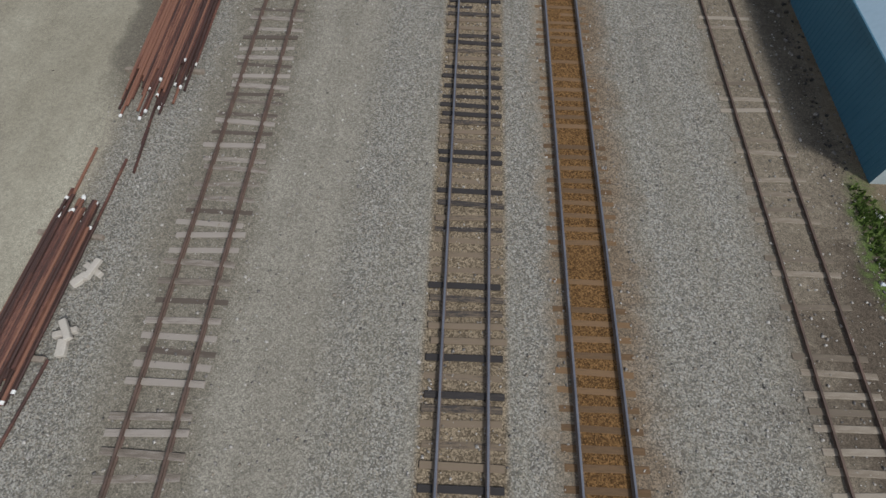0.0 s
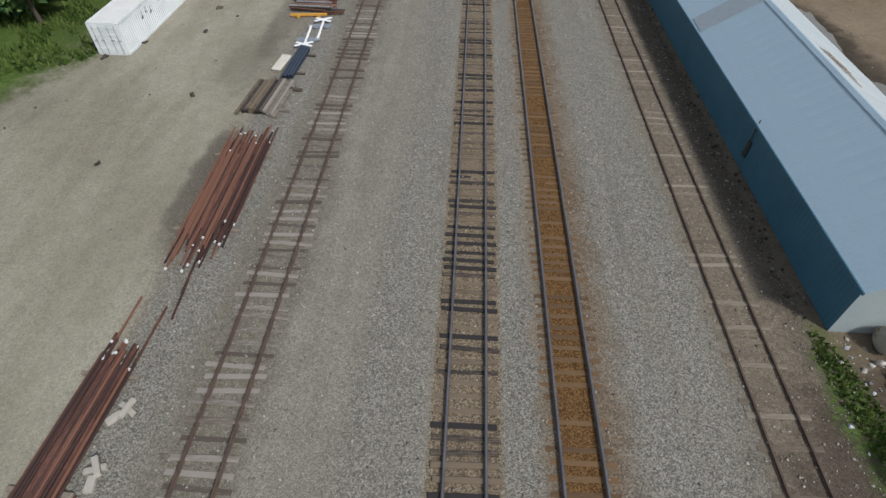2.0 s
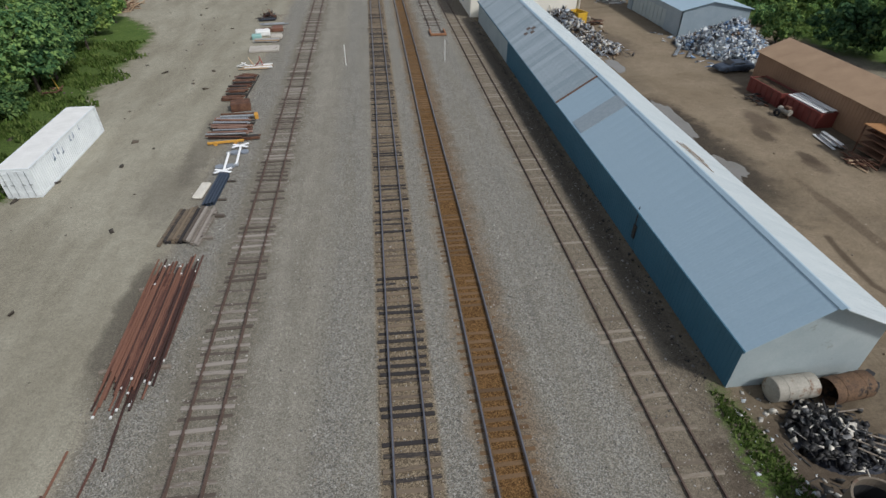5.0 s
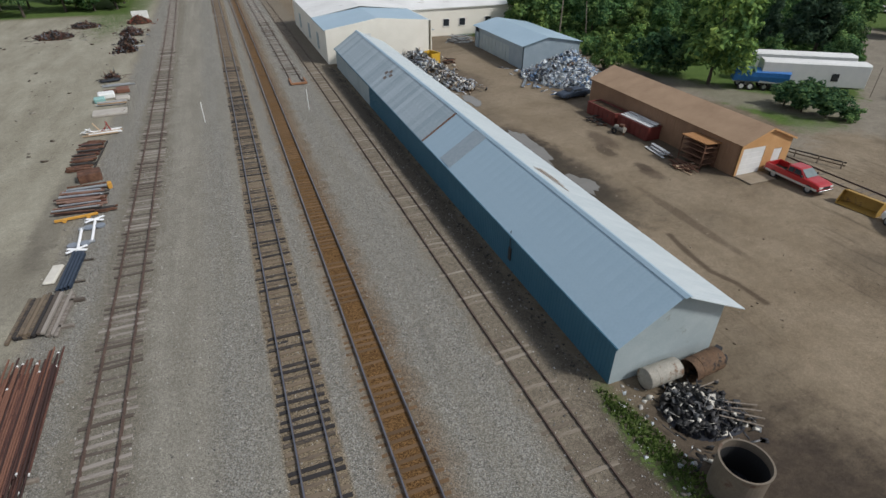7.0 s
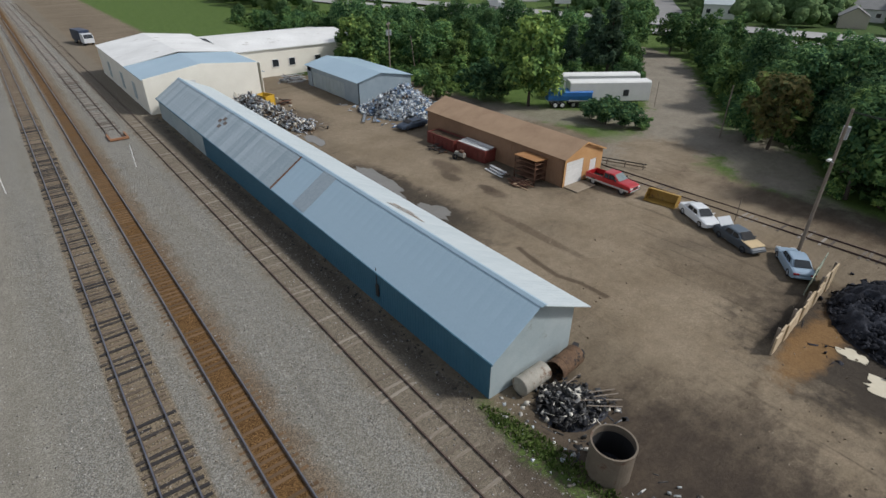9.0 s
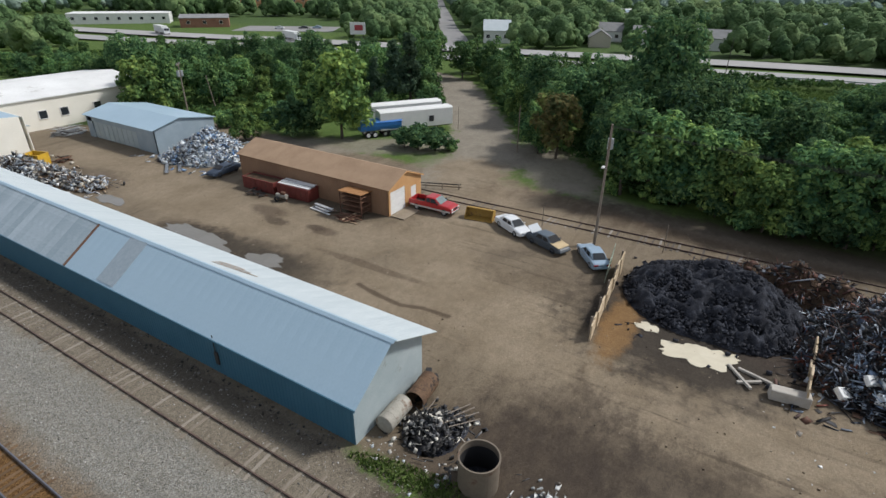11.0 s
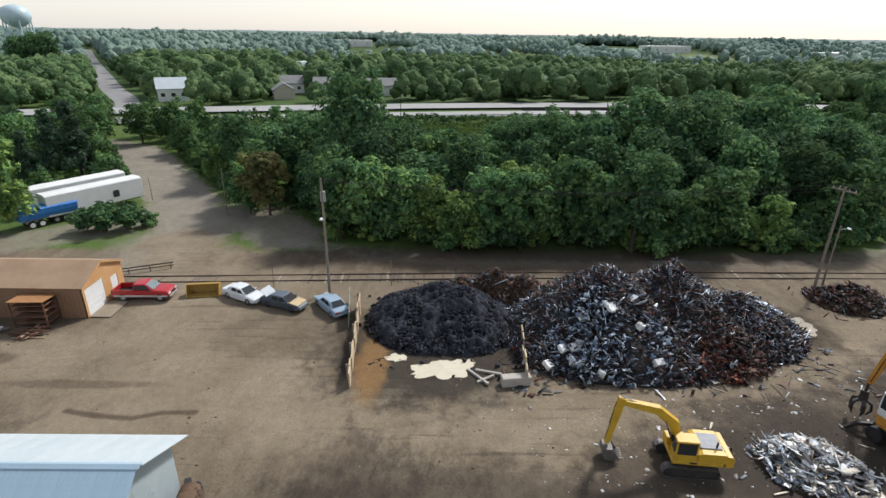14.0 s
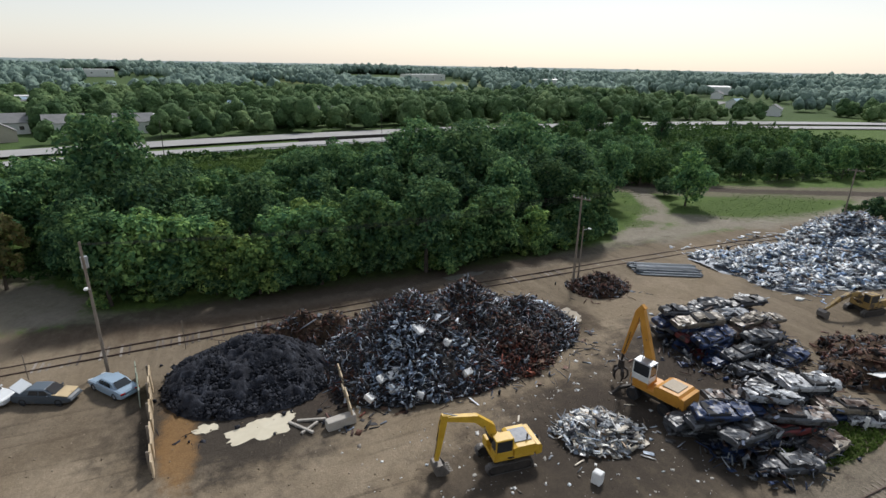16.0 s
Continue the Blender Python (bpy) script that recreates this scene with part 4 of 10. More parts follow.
for x in (41.2, 44.6, 50.2):
    bm = B()
    for s in (-0.65, 0.65):
        box(bm, x + s, 103.45, 2.4, 0.08, 0.12, 1.4)
    for s in (-0.68, 0.68):
        box(bm, x, 103.45, 2.4 + s, 1.38, 0.12, 0.08)
    w = part("window", in_works(bm), M_WHITE, works)
    part("pane", in_works(box(B(), x, 103.47, 2.4, 1.24, 0.05, 1.3)), M_GLASS, w)
bm = B()
box(bm, 37.6, 103.45, 1.15, 1.1, 0.1, 2.3, bevel=0.02)
part("door", in_works(bm), M_MACHINE, works, "dark steel door")
bm = B()
box(bm, 20.5, 88.94, 2.2, 3.6, 0.08, 4.2, bevel=0.02)
part("loading_door", in_works(bm), M_SIDING, works)
for y in (97, 106, 117):
    part("vent", in_works(box(B(), 14.95, y, 2.2, 0.1, 1.6, 2.6, bevel=0.03)), M_GABLE, works, "boarded doorway panel")
bm = B()
box(bm, 32.8, 94, 3.0, 0.12, 10, 5.2)
part("side_wall", in_works(bm), M_CREAM, works)
bm = B()
prism(bm, [(32.9, 3.4), (36.0, 2.6), (36.0, 2.7), (32.9, 3.5)], 96, 103, "y")
part("awning", in_works(bm), M_GABLE, works)

# ---- small grey-blue store ----
store = thing("store_shed", 47.5, 83, 0, 0, "grey-blue steel store shed with a pale roof and open bay", "shed")


def in_store(bm):
    bmesh.ops.translate(bm, verts=bm.verts, vec=(-47.5, -83, 0))
    return bm


bm = B()
box(bm, 42.86, 86.2, 3.1, 0.12, 13.2, 0.9)
box(bm, 42.86, 77.3, 1.8, 0.12, 4.6, 3.6)
box(bm, 42.86, 92.2, 1.8, 0.12, 1.4, 3.6)
part("front_wall", in_store(bm), M_STEELBLUE, store)
for k in range(9):
    part("sliding_door", in_store(box(B(), 42.9, 80.3 + k * 1.3, 1.4, 0.08, 1.2, 2.7, bevel=0.02)), M_GABLE, store, "pale weathered sliding door panel")
for y0 in (75.0, 92.95):
    bm = B()
    prism(bm, [(42.8, 0), (53.0, 0), (53.0, 3.6), (47.0, 4.6), (42.8, 3.6)], y0, y0 + 0.12, "y")
    part("gable_wall", in_store(bm), M_STEELBLUE, store)
part("back_wall", in_store(box(B(), 52.94, 84, 1.8, 0.12, 17.7, 3.6)), M_STEELBLUE, store)
for prof in ([(42.4, 3.5), (47.0, 4.6), (47.0, 4.68), (42.4, 3.58)], [(47.0, 4.6), (53.3, 3.5), (53.3, 3.58), (47.0, 4.68)]):
    part("roof_slope", in_store(prism(B(), prof, 74.7, 93.3, "y")), M_ROOF, store)

# ---- shipping container ----
box_c = thing("shipping_container", -27.15, 44.1, 0.0, 0, "white steel shipping container with scuffed paint and closed doors", "container")
bm = B()
CW, CL, CH = 2.4, 12.0, 2.42
prof = []
for k in range(int(CL / 0.28)):
    y = -CL / 2 + k * 0.28
    prof += [(CW / 2 - 0.02, y), (CW / 2 - 0.02, y + 0.11), (CW / 2 - 0.055, y + 0.15), (CW / 2 - 0.055, y + 0.24)]
prof = prof + [(-u, v) for u, v in prof[::-1]]
prism(bm, prof, 0.16, CH - 0.08, "z")
part("body", bm, M_CONT, box_c)
bm = B()
for sx in (-1, 1):
    for sy in (-1, 1):
        box(bm, sx * (CW / 2 - 0.07), sy * (CL / 2 - 0.07), CH / 2, 0.15, 0.16, CH - 0.01, bevel=0.01)
    for z in (0.08, CH - 0.06):
        box(bm, sx * (CW / 2 - 0.05), 0, z, 0.11, CL - 0.2, 0.15)
for sy in (-1, 1):
    for z in (0.08, CH - 0.06):
        box(bm, 0, sy * (CL / 2 - 0.05), z, CW - 0.2, 0.12, 0.15)
part("frame", bm, M_CONT, box_c)
part("roof_panel", box(B(), 0, 0, CH - 0.025, CW - 0.1, CL - 0.1, 0.05), M_WHITE, box_c)
for s in (-1, 1):
    bm = B()
    box(bm, s * 0.56, -CL / 2 - 0.0, CH / 2, 1.08, 0.06, CH - 0.32, bevel=0.01)
    for k in range(4):
        box(bm, s * 0.56, -CL / 2 - 0.035, 0.5 + k * 0.52, 0.9, 0.03, 0.16, bevel=0.01)
    dd = part("door", bm, M_CONT, box_c)
    bm = B()
    for k in (0.32, 0.82):
        rod(bm, (s * k, -CL / 2 - 0.07, 0.15), (s * k, -CL / 2 - 0.07, CH - 0.15), 0.02, seg=6)
        box(bm, s * k + s * 0.06, -CL / 2 - 0.08, 1.15, 0.28, 0.03, 0.05)
    part("lock_bar", bm, M_GREYSTEEL, dd, "galvanised locking bars")
M_FADED = stuff("faded_blue_ink", [(0.3, 0.36, 0.44), (0.42, 0.47, 0.53)])
for k, (y, z, w, h) in enumerate(((-2.6, 1.5, 0.35, 0.6), (-1.9, 1.65, 0.3, 0.45), (-1.2, 1.4, 0.35, 0.5), (0.4, 1.7, 0.3, 0.5), (1.0, 1.75, 0.3, 0.45), (2.2, 1.9, 0.25, 0.4))):
    bm = box(B(), CW / 2 - 0.012, y, z, 0.012, w, h * 0.3, rx=20 * (-1) ** k)
    box(bm, CW / 2 - 0.012, y, z + 0.18, 0.012, w * 0.3, h, rx=-15)
    part("faded_marking", bm, M_FADED, box_c, "faded scrawled blue-grey mark")


# ---- trees ----
def leaf_cloud(seed, centres, radii, count, leaf, up=0.25, squash=0.85, lift=0.7):
    """Leaf sprays, set on the outside of the lobes of a crown, facing outwards."""
    r = np.random.RandomState(seed)
    centres, radii = np.array(centres, float), np.array(radii, float)
    pick = r.choice(len(centres), count, p=radii ** 2 / (radii ** 2).sum())
    d = r.normal(size=(count, 3))
    d[:, 2] += up
    d /= np.linalg.norm(d, axis=1)[:, None]
    rad = radii[pick] * (0.5 + 0.5 * r.rand(count) ** 0.5 + 0.16 * np.abs(r.normal(size=count)))
    pos = centres[pick] + d * rad[:, None] * np.array([1, 1, squash])
    nrm = d + r.normal(size=(count, 3)) * 0.34 + np.array([0, 0, lift])
    nrm /= np.linalg.norm(nrm, axis=1)[:, None]
    ref = r.normal(size=(count, 3))
    u = np.cross(nrm, ref)
    u /= np.linalg.norm(u, axis=1)[:, None]
    v = np.cross(nrm, u)
    s = leaf * (0.55 + 0.9 * r.rand(count))[:, None]
    k = (0.5 + 0.35 * r.rand(count))[:, None]
    bend = nrm * s * 0.25
    verts = np.stack([pos - u * s - v * s * k * 0.6, pos + u * s - bend - v * s * k * 0.5, pos + v * s * k * 1.1 + bend * 0.4], 1).reshape(-1, 3)
    faces = np.arange(count * 3).reshape(-1, 3)
    return verts, faces


def lobes_of(seed, h, rad, base, n, shape):
    r = random.Random(seed)
    c, q = [], []
    for i in range(n):
        t = (i + 0.5) / n
        z = base + (h - base) * (0.12 + 0.78 * t)
        if shape == "round":
            w = rad * math.sin(math.pi * (0.18 + 0.72 * t)) ** 0.7
        elif shape == "cone":
            w = rad * (1.05 - t)
        else:
            w = rad * (0.55 + 0.5 * math.sin(math.pi * (0.1 + 0.8 * t)))
        a = i * 2.4 + r.uniform(-0.6, 0.6)
        m = w * r.uniform(0.25, 0.95)
        c.append((m * math.cos(a), m * math.sin(a), z + r.uniform(-0.5, 0.5)))
        q.append(max(0.4, rad * r.uniform(0.16, 0.36) * (0.75 if shape == "cone" else 1)))
        for _ in range(4):
            b, e = r.uniform(0, 6.28), r.uniform(-0.3, 1.2)
            k = q[-1 - _] if _ == 0 else k
            x, y, z = c[-1 - _]
            c.append((x + k * 1.0 * math.cos(b) * math.cos(e), y + k * 1.0 * math.sin(b) * math.cos(e), z + k * 0.95 * math.sin(e)))
            q.append(k * r.uniform(0.3, 0.62))
    return c, q


def make_tree(kind, seed, h, rad, base, n_lobes, count, leaf, mat, label, shape="round", category="tree"):
    ob = thing(kind, 0, 0, -500, 0, label, category)
    c, q = lobes_of(seed, h, rad, base, n_lobes, shape)
    bm = B()
    r = random.Random(seed)
    tr = max(0.08, h * 0.017)
    rod(bm, (0, 0, -0.2), (0.1, 0.05, base + 0.5), tr * 1.5, tr, 7)
    rod(bm, (0.1, 0.05, base + 0.4), (0, 0, h * 0.86), tr, tr * 0.25, 6)
    for (x, y, z), w in list(zip(c, q))[::15]:
        z0 = min(z - 0.3, base + (z - base) * 0.55)
        rod(bm, (0.05, 0.03, max(0.5, z0)), (x * 0.85, y * 0.85, z), tr * 0.45, tr * 0.1, 5)
    part("trunk", bm, M_BARK, ob)
    v, f = leaf_cloud(seed, c, q, count, leaf)
    cr = new("crown", raw("crown", v, f, mat))
    cr.parent = ob
    return ob


OAK, ELM, MAPLE, SPRUCE, RED = M_LEAVES
PROTO = {
    "oak": [make_tree("oak_tree", 11, 14.0, 5.6, 3.0, 41, 6400, 0.29, OAK, "tall dark green broadleaf tree in the wood"),
            make_tree("oak_tree", 12, 12.0, 5.2, 2.2, 38, 6000, 0.29, OAK, "dark green broad-crowned tree in the wood"),
            make_tree("oak_tree", 13, 15.5, 4.8, 3.5, 41, 6000, 0.29, OAK, "tall narrow dark green tree in the wood", "oval")],
    "elm": [make_tree("elm_tree", 21, 11.0, 4.6, 1.8, 35, 4300, 0.31, ELM, "mid-green leafy tree at the edge of the wood"),
            make_tree("elm_tree", 22, 9.0, 4.0, 1.2, 32, 3800, 0.30, ELM, "rounded mid-green tree with low branches")],
    "maple": [make_tree("maple_tree", 31, 8.5, 3.6, 1.0, 28, 4550, 0.28, MAPLE, "light yellow-green leafy tree at the yard's edge"),
              make_tree("maple_tree", 32, 7.0, 3.4, 0.8, 28, 4025, 0.28, MAPLE, "bright green bushy young tree")],
    "shrub": [make_tree("shrub", 41, 3.6, 2.6, 0.3, 19, 2200, 0.24, ELM, "low green shrub in rough grass", category="shrub"),
              make_tree("shrub", 42, 4.6, 2.9, 0.3, 20, 2400, 0.26, OAK, "dark green spreading shrub", category="shrub"),
              make_tree("shrub", 43, 2.4, 1.7, 0.2, 14, 1750, 0.20, MAPLE, "small light green bush", category="shrub")],
    "spruce": [make_tree("spruce_tree", 51, 13.0, 3.2, 1.0, 48, 5250, 0.27, SPRUCE, "tall grey-green conifer beside the side road", "cone")],
    "red": [make_tree("red_leaved_tree", 61, 6.5, 2.5, 0.9, 22, 2975, 0.25, RED, "small tree with rust-brown leaves")],
}
trng = random.Random(99)
used = set()


def plant(kind, x, y, s=1.0, k=None, sz=None):
    protos = PROTO[kind]
    p = protos[trng.randrange(len(protos)) if k is None else k]
    m = pose(x, y, 0, 0, 0, trng.uniform(0, 360)) @ Matrix.Diagonal((s, s, sz or s * trng.uniform(0.9, 1.1), 1))
    if p.name not in used:
        used.add(p.name)
        p.matrix_world = m
    else:
        q = copy_thing(p, Matrix.Identity(4))
        q.matrix_basis = m
    spots.append((x, y))


spots = []
# the edge of the wood along the dirt track
y = 13.0
while y > -59:
    x = 62.3 + 1.2 * math.sin(y * 0.3) + (max(0, -40 - y) * 0.16) + max(0, y - 4) * 0.28
    kind = trng.choice(["elm", "elm", "shrub", "oak", "elm"]) if not (-14 < y < 14 or -50 < y < -36) else trng.choice(["maple", "elm", "shrub", "elm"])
    plant(kind, x + trng.uniform(-0.8, 1.5), y, trng.uniform(0.8, 1.05))
    y -= trng.uniform(2.6, 4.0)
y = 14.0
while y > -60:
    x = 61.9 + 1.2 * math.sin(y * 0.3) + (max(0, -40 - y) * 0.16) + max(0, y - 4) * 0.28
    plant("shrub", x + trng.uniform(-0.4, 0.6), y, trng.uniform(0.65, 0.95))
    y -= trng.uniform(3.0, 4.6)
for x, y, kind, s, k in ((66.5, 7.5, "maple", 1.15, 0), (66, -11, "maple", 1.1, 0), (69, -34, "oak", 0.92, 1), (78.5, 28.6, "elm", 0.95, 1), (73.6, 25.0, "red", 1.4, 0), (74.6, 28.2, "elm", 0.75, 1),
                         (75.5, -87.5, "elm", 1.12, 1), (84, -90.5, "shrub", 0.9, 1), (54, -113, "shrub", 1.0, 1), (52, -118, "elm", 0.7, 1), (57.5, -112, "shrub", 0.7, 0),
                         (64.4, 58.4, "maple", 1.4, 0), (66.0, 47.0, "shrub", 0.72, 1), (66.0, 44.4, "shrub", 0.82, 1), (67.0, 41.8, "shrub", 0.72, 1), (68.6, 40.0, "shrub", 0.5, 0),
                         (54.8, 70.2, "maple", 0.72, 1), (61.2, 66.2, "shrub", 1.25, 1), (63.6, 64.2, "shrub", 1.05, 1), (68.5, 80.5, "maple", 0.6, 1), (73.5, 88, "maple", 0.7, 0), (82, 89, "elm", 0.75, 1), (77.5, 60.5, "elm", 0.55, 1), (58.5, 79.5, "shrub", 0.8, 0),
                         (90.5, 62.8, "spruce", 1.2, 0), (95, 70, "spruce", 1.05, 0), (87, 69, "spruce", 0.8, 0),
                         (125, 70, "elm", 0.95, 0), (129, 64, "elm", 0.95, 1), (122, 78, "elm", 0.95, 0), (131, 83, "elm", 0.95, 0), (134, 72, "elm", 0.9, 1), (127, 88, "elm", 0.9, 0), (138, 62, "elm", 0.85, 1),
                         (55, 97, "maple", 1.2, 0), (59.5, 100, "elm", 1.1, 0), (62, 104, "elm", 1.0, 0)):
    plant(kind, x, y, s, k)


def wood(n, inside, kinds, gap, s0=0.85, s1=1.15, xr=(60, 170), yr=(-150, 260)):
    made = 0
    for _ in range(n * 40):
        if made >= n:
            break
        x, y = trng.uniform(*xr), trng.uniform(*yr)
        if not inside(x, y) or any((x - a) ** 2 + (y - b) ** 2 < gap * gap for a, b in spots):
            continue
        size = trng.uniform(s0, s1)
        if -100 < y < 60 and x > 60:
            size = min(size, max(0.5, 26.5 * (1 - x / 178) / 14.5))
        elif y >= 60 and x > 60:
            size = min(size, max(0.4, 26 * (1.04 - math.hypot(x, y) / 212) / 13))
        plant(trng.choice(kinds), x, y, size)
        made += 1


def highway_x(y):
    for (x0, y0), (x1, y1) in zip(HIGHWAY, HIGHWAY[1:]):
        if y1 <= y <= y0:
            return x0 + (x1 - x0) * (y0 - y) / (y0 - y1)
    return 110


def main_wood(x, y):
    road = 21 + (x - 62) * 0.76 - 8.0
    lower = -58 - (x - 64) * 0.85
    return 67 < x < 104 and lower < y < road


wood(72, main_wood, ["oak", "oak", "oak", "elm"], 5.4, xr=(66, 112), yr=(-90, 60), s0=0.72, s1=1.02)
plant("oak", 80, 12.5, 1.2, 2)
plant("oak", 84, -31, 1.2, 0)
plant("oak", 92, -48, 1.12, 0)
plant("oak", 90, -61, 1.0, 1)
for x, y, s_, k_ in ((82, -24, 1.15, 1), (79, -37, 1.22, 0), (89, -40, 1.2, 0), (74, -46, 1.1, 1), (82, -52, 1.25, 0), (96, -54, 1.15, 0), (76, -58, 1.12, 1), (95, -68, 1.1, 1), (70.5, -31, 1.02, 1)):
    plant("oak", x, y, s_, k_)
wood(30, lambda x, y: 106 < x < highway_x(y) - 17 and -95 < y < 30 + (x - 110) * 0.4 and ((x - 148) / 20) ** 2 + ((y + 14) / 30) ** 2 > 1, ["shrub", "elm", "shrub"], 5.5, 0.55, 0.75, xr=(112, 176), yr=(-95, 70))


x = 78.0
while x < 118:
    plant(trng.choice(["elm", "shrub", "maple"]), x, 40.5 + (x - 80) * 0.71 - 10.0, trng.uniform(0.6, 0.8))
    plant(trng.choice(["elm", "shrub"]), x + 9, 40.5 + (x - 71) * 0.71 + 10.0, trng.uniform(0.55, 0.75))
    x += trng.uniform(3.2, 4.6)


def south_line(y):
    return 87 + (y + 113) * 0.22


def north_wood(x, y):
    road = 38 + (x - 68) * 0.74 + 6.5 if x < 88 else 40.5 + (x - 80) * 0.71 + 7.5
    lawn = ((x - 74) / 14) ** 2 + ((y - 80) / 13) ** 2 < 1
    return 62 < x < highway_x(y) - 18 and y > max(road, 66) and y < 190 and not lawn and not (x < 80 and y < 88)


wood(130, north_wood, ["oak", "elm", "maple", "elm", "elm"], 4.8, 0.7, 0.95)
for k_ in range(9):
    plant("oak", 338 + 5.5 * (k_ % 3), 236 + 7 * (k_ // 3) + 2 * (k_ % 3), 1.4, k_ % 3)
wood(26, lambda x, y: highway_x(y) - 60 < x < highway_x(y) - 16 and -190 < y < -84 and x > 100 - (y + 84) * -0.12, ["elm", "oak", "elm"], 7.0, 0.7, 0.95)
wood(46, lambda x, y: south_line(y) + 3 < x < south_line(y) + 30, ["elm", "elm", "oak"], 5.0, 0.62, 0.85, xr=(70, 135), yr=(-185, -80))
wood(26, lambda x, y: x < -38 + 2 * math.sin(y) and 38 < y < 92, ["maple", "maple", "elm"], 4.2, 0.6, 0.85, xr=(-58, -37), yr=(38, 92))
wood(16, lambda x, y: True, ["maple", "elm", "shrub"], 3.0, 0.7, 0.95, xr=(-40, -35.5), yr=(41, 66))
wood(24, lambda x, y: True, ["elm", "maple", "oak"], 4.5, 0.8, 1.1, xr=(-64, -21), yr=(154, 185))
wood(10, lambda x, y: True, ["elm", "maple"], 6, 0.9, 1.2, xr=(-60, -26), yr=(185, 260))
wood(10, lambda x, y: True, ["elm", "oak"], 7, 0.9, 1.1, xr=(62, 100), yr=(118, 190))


# ---- woods, fields and town far off ----
AVENUE = [(122, 70), (170, 99), (249, 148), (575, 358)]
CLEAR = [(200, 97, 16, 9), (214, 60, 14, 8), (232, 62, 12, 8), (255, 14, 26, 16), (369, 48, 34, 16), (378, 88, 40, 22), (336, -21, 22, 18), (200, 245, 55, 42), (380, 435, 80, 50), (180, 190, 22, 30), (305, 72, 22, 8), (283, -16, 18, 7), (226, 24, 16, 9), (228, 47, 15, 8), (250, -52, 12, 6), (350, 55, 26, 8), (500, -330, 60, 22), (352, -425, 40, 30), (300, -310, 40, 22), (318, 77, 26, 9), (285, 330, 50, 45),
                  (562, -401, 90, 40), (413, -500, 70, 40), (330, -390, 80, 50), (540, -70, 120, 40), (700, -250, 180, 80), (998, -900, 260, 160), (620, 60, 130, 40), (215, 215, 30, 40), (300, 300, 40, 30),
         (780, 120, 150, 40), (470, -230, 70, 40), (250, -330, 70, 45), (196, 167, 14, 12), (150, 330, 60, 60)]


def near_line(x, y, line, d):
    out = np.zeros(len(x), bool)
    for (x0, y0), (x1, y1) in zip(line, line[1:]):
        dx, dy = x1 - x0, y1 - y0
        t = np.clip(((x - x0) * dx + (y - y0) * dy) / (dx * dx + dy * dy), 0, 1)
        out |= (x - x0 - t * dx) ** 2 + (y - y0 - t * dy) ** 2 < d * d
    return out


def thicket(name, seed, n, x0, x1, y0, y1, inside, top, leaf, mat, label):
    """Undergrowth: leaf sprays over lumpy ground, too many to count."""
    r = np.random.RandomState(seed)
    x, y = r.uniform(x0, x1, n), r.uniform(y0, y1, n)
    k = inside(x, y)
    x, y = x[k], y[k]
    n = len(x)
    lump = np.clip(0.5 + 0.55 * waves(x, y, 0.55, seed, 3), 0.08, 1.2)
    z = top(x, y) * lump * (0.45 + 0.6 * r.rand(n) ** 0.5) + 0.04
    nrm = r.normal(size=(n, 3)) * 0.6 + np.array([-0.2, 0, 0.7])
    nrm /= np.linalg.norm(nrm, axis=1)[:, None]
    u = np.cross(nrm, r.normal(size=(n, 3)))
    u /= np.linalg.norm(u, axis=1)[:, None]
    v = np.cross(nrm, u)
    s = leaf * (0.5 + r.rand(n))[:, None]
    p = np.stack([x, y, z], 1)
    verts = np.stack([p - u * s - v * s * 0.4, p + u * s - v * s * 0.35, p + v * s * 0.8], 1).reshape(-1, 3)
    return tagged(new(name, raw(name, verts, np.arange(n * 3).reshape(-1, 3), mat)), label, "undergrowth", kind="stuff")


M_BRUSH = stuff("undergrowth_leaves", [(0.024, 0.055, 0.02), (0.055, 0.11, 0.034), (0.11, 0.175, 0.05)], 0.95, 0, 0.12, 0.9, bump=0, island=0.35, translucent=0.25, world_space=True)
M_MEADOW = stuff("meadow_leaves", [(0.045, 0.085, 0.02), (0.085, 0.14, 0.036), (0.14, 0.205, 0.055)], 0.95, 0, 0.09, 0.9, bump=0, island=0.3, translucent=0.25, world_space=True)


def highway_xs(y):
    return np.interp(-y, [-p[1] for p in HIGHWAY], [p[0] for p in HIGHWAY])


def wood_front(y):
    return 61.6 + 1.0 * np.sin(y * 0.3) + np.maximum(0, -40 - y) * 0.16 + np.maximum(0, y - 4) * 0.28


thicket("undergrowth", 71, 42000, 60, 90, -78, 40, lambda x, y: (x > wood_front(y)) & (y < np.where(x < 76, 12 + (x - 62) * 0.62, 16.0 + (x - 62) * 0.72)) & (y > -58 - (x - 64) * 0.85), lambda x, y: 2.3 * np.exp(-((x - wood_front(y) - 2) / 5) ** 2) + 0.7, 0.34, M_BRUSH, "dense low undergrowth along the edge of the wood")
thicket("undergrowth", 72, 46000, 88, 186, -100, 90, lambda x, y: (x < highway_xs(y) - 17) & (y < 20.0 + (x - 62) * 0.72) & (((x - 147) / 13) ** 2 + ((y + 8) / 17) ** 2 > 1) & (y > -79 + (x - 88) * 0.02), lambda x, y: np.clip(26 * (1 - x / 182), 0.5, 4.5), 0.62, M_BRUSH, "low scrub between the wood and the highway")
thicket("meadow_grass", 76, 9000, 132, 162, -28, 12, lambda x, y: ((x - 147) / 13.5) ** 2 + ((y + 8) / 17.5) ** 2 < 1, lambda x, y: 0.3 + 0 * x, 0.4, M_MEADOW, "bright open grass beside the highway")
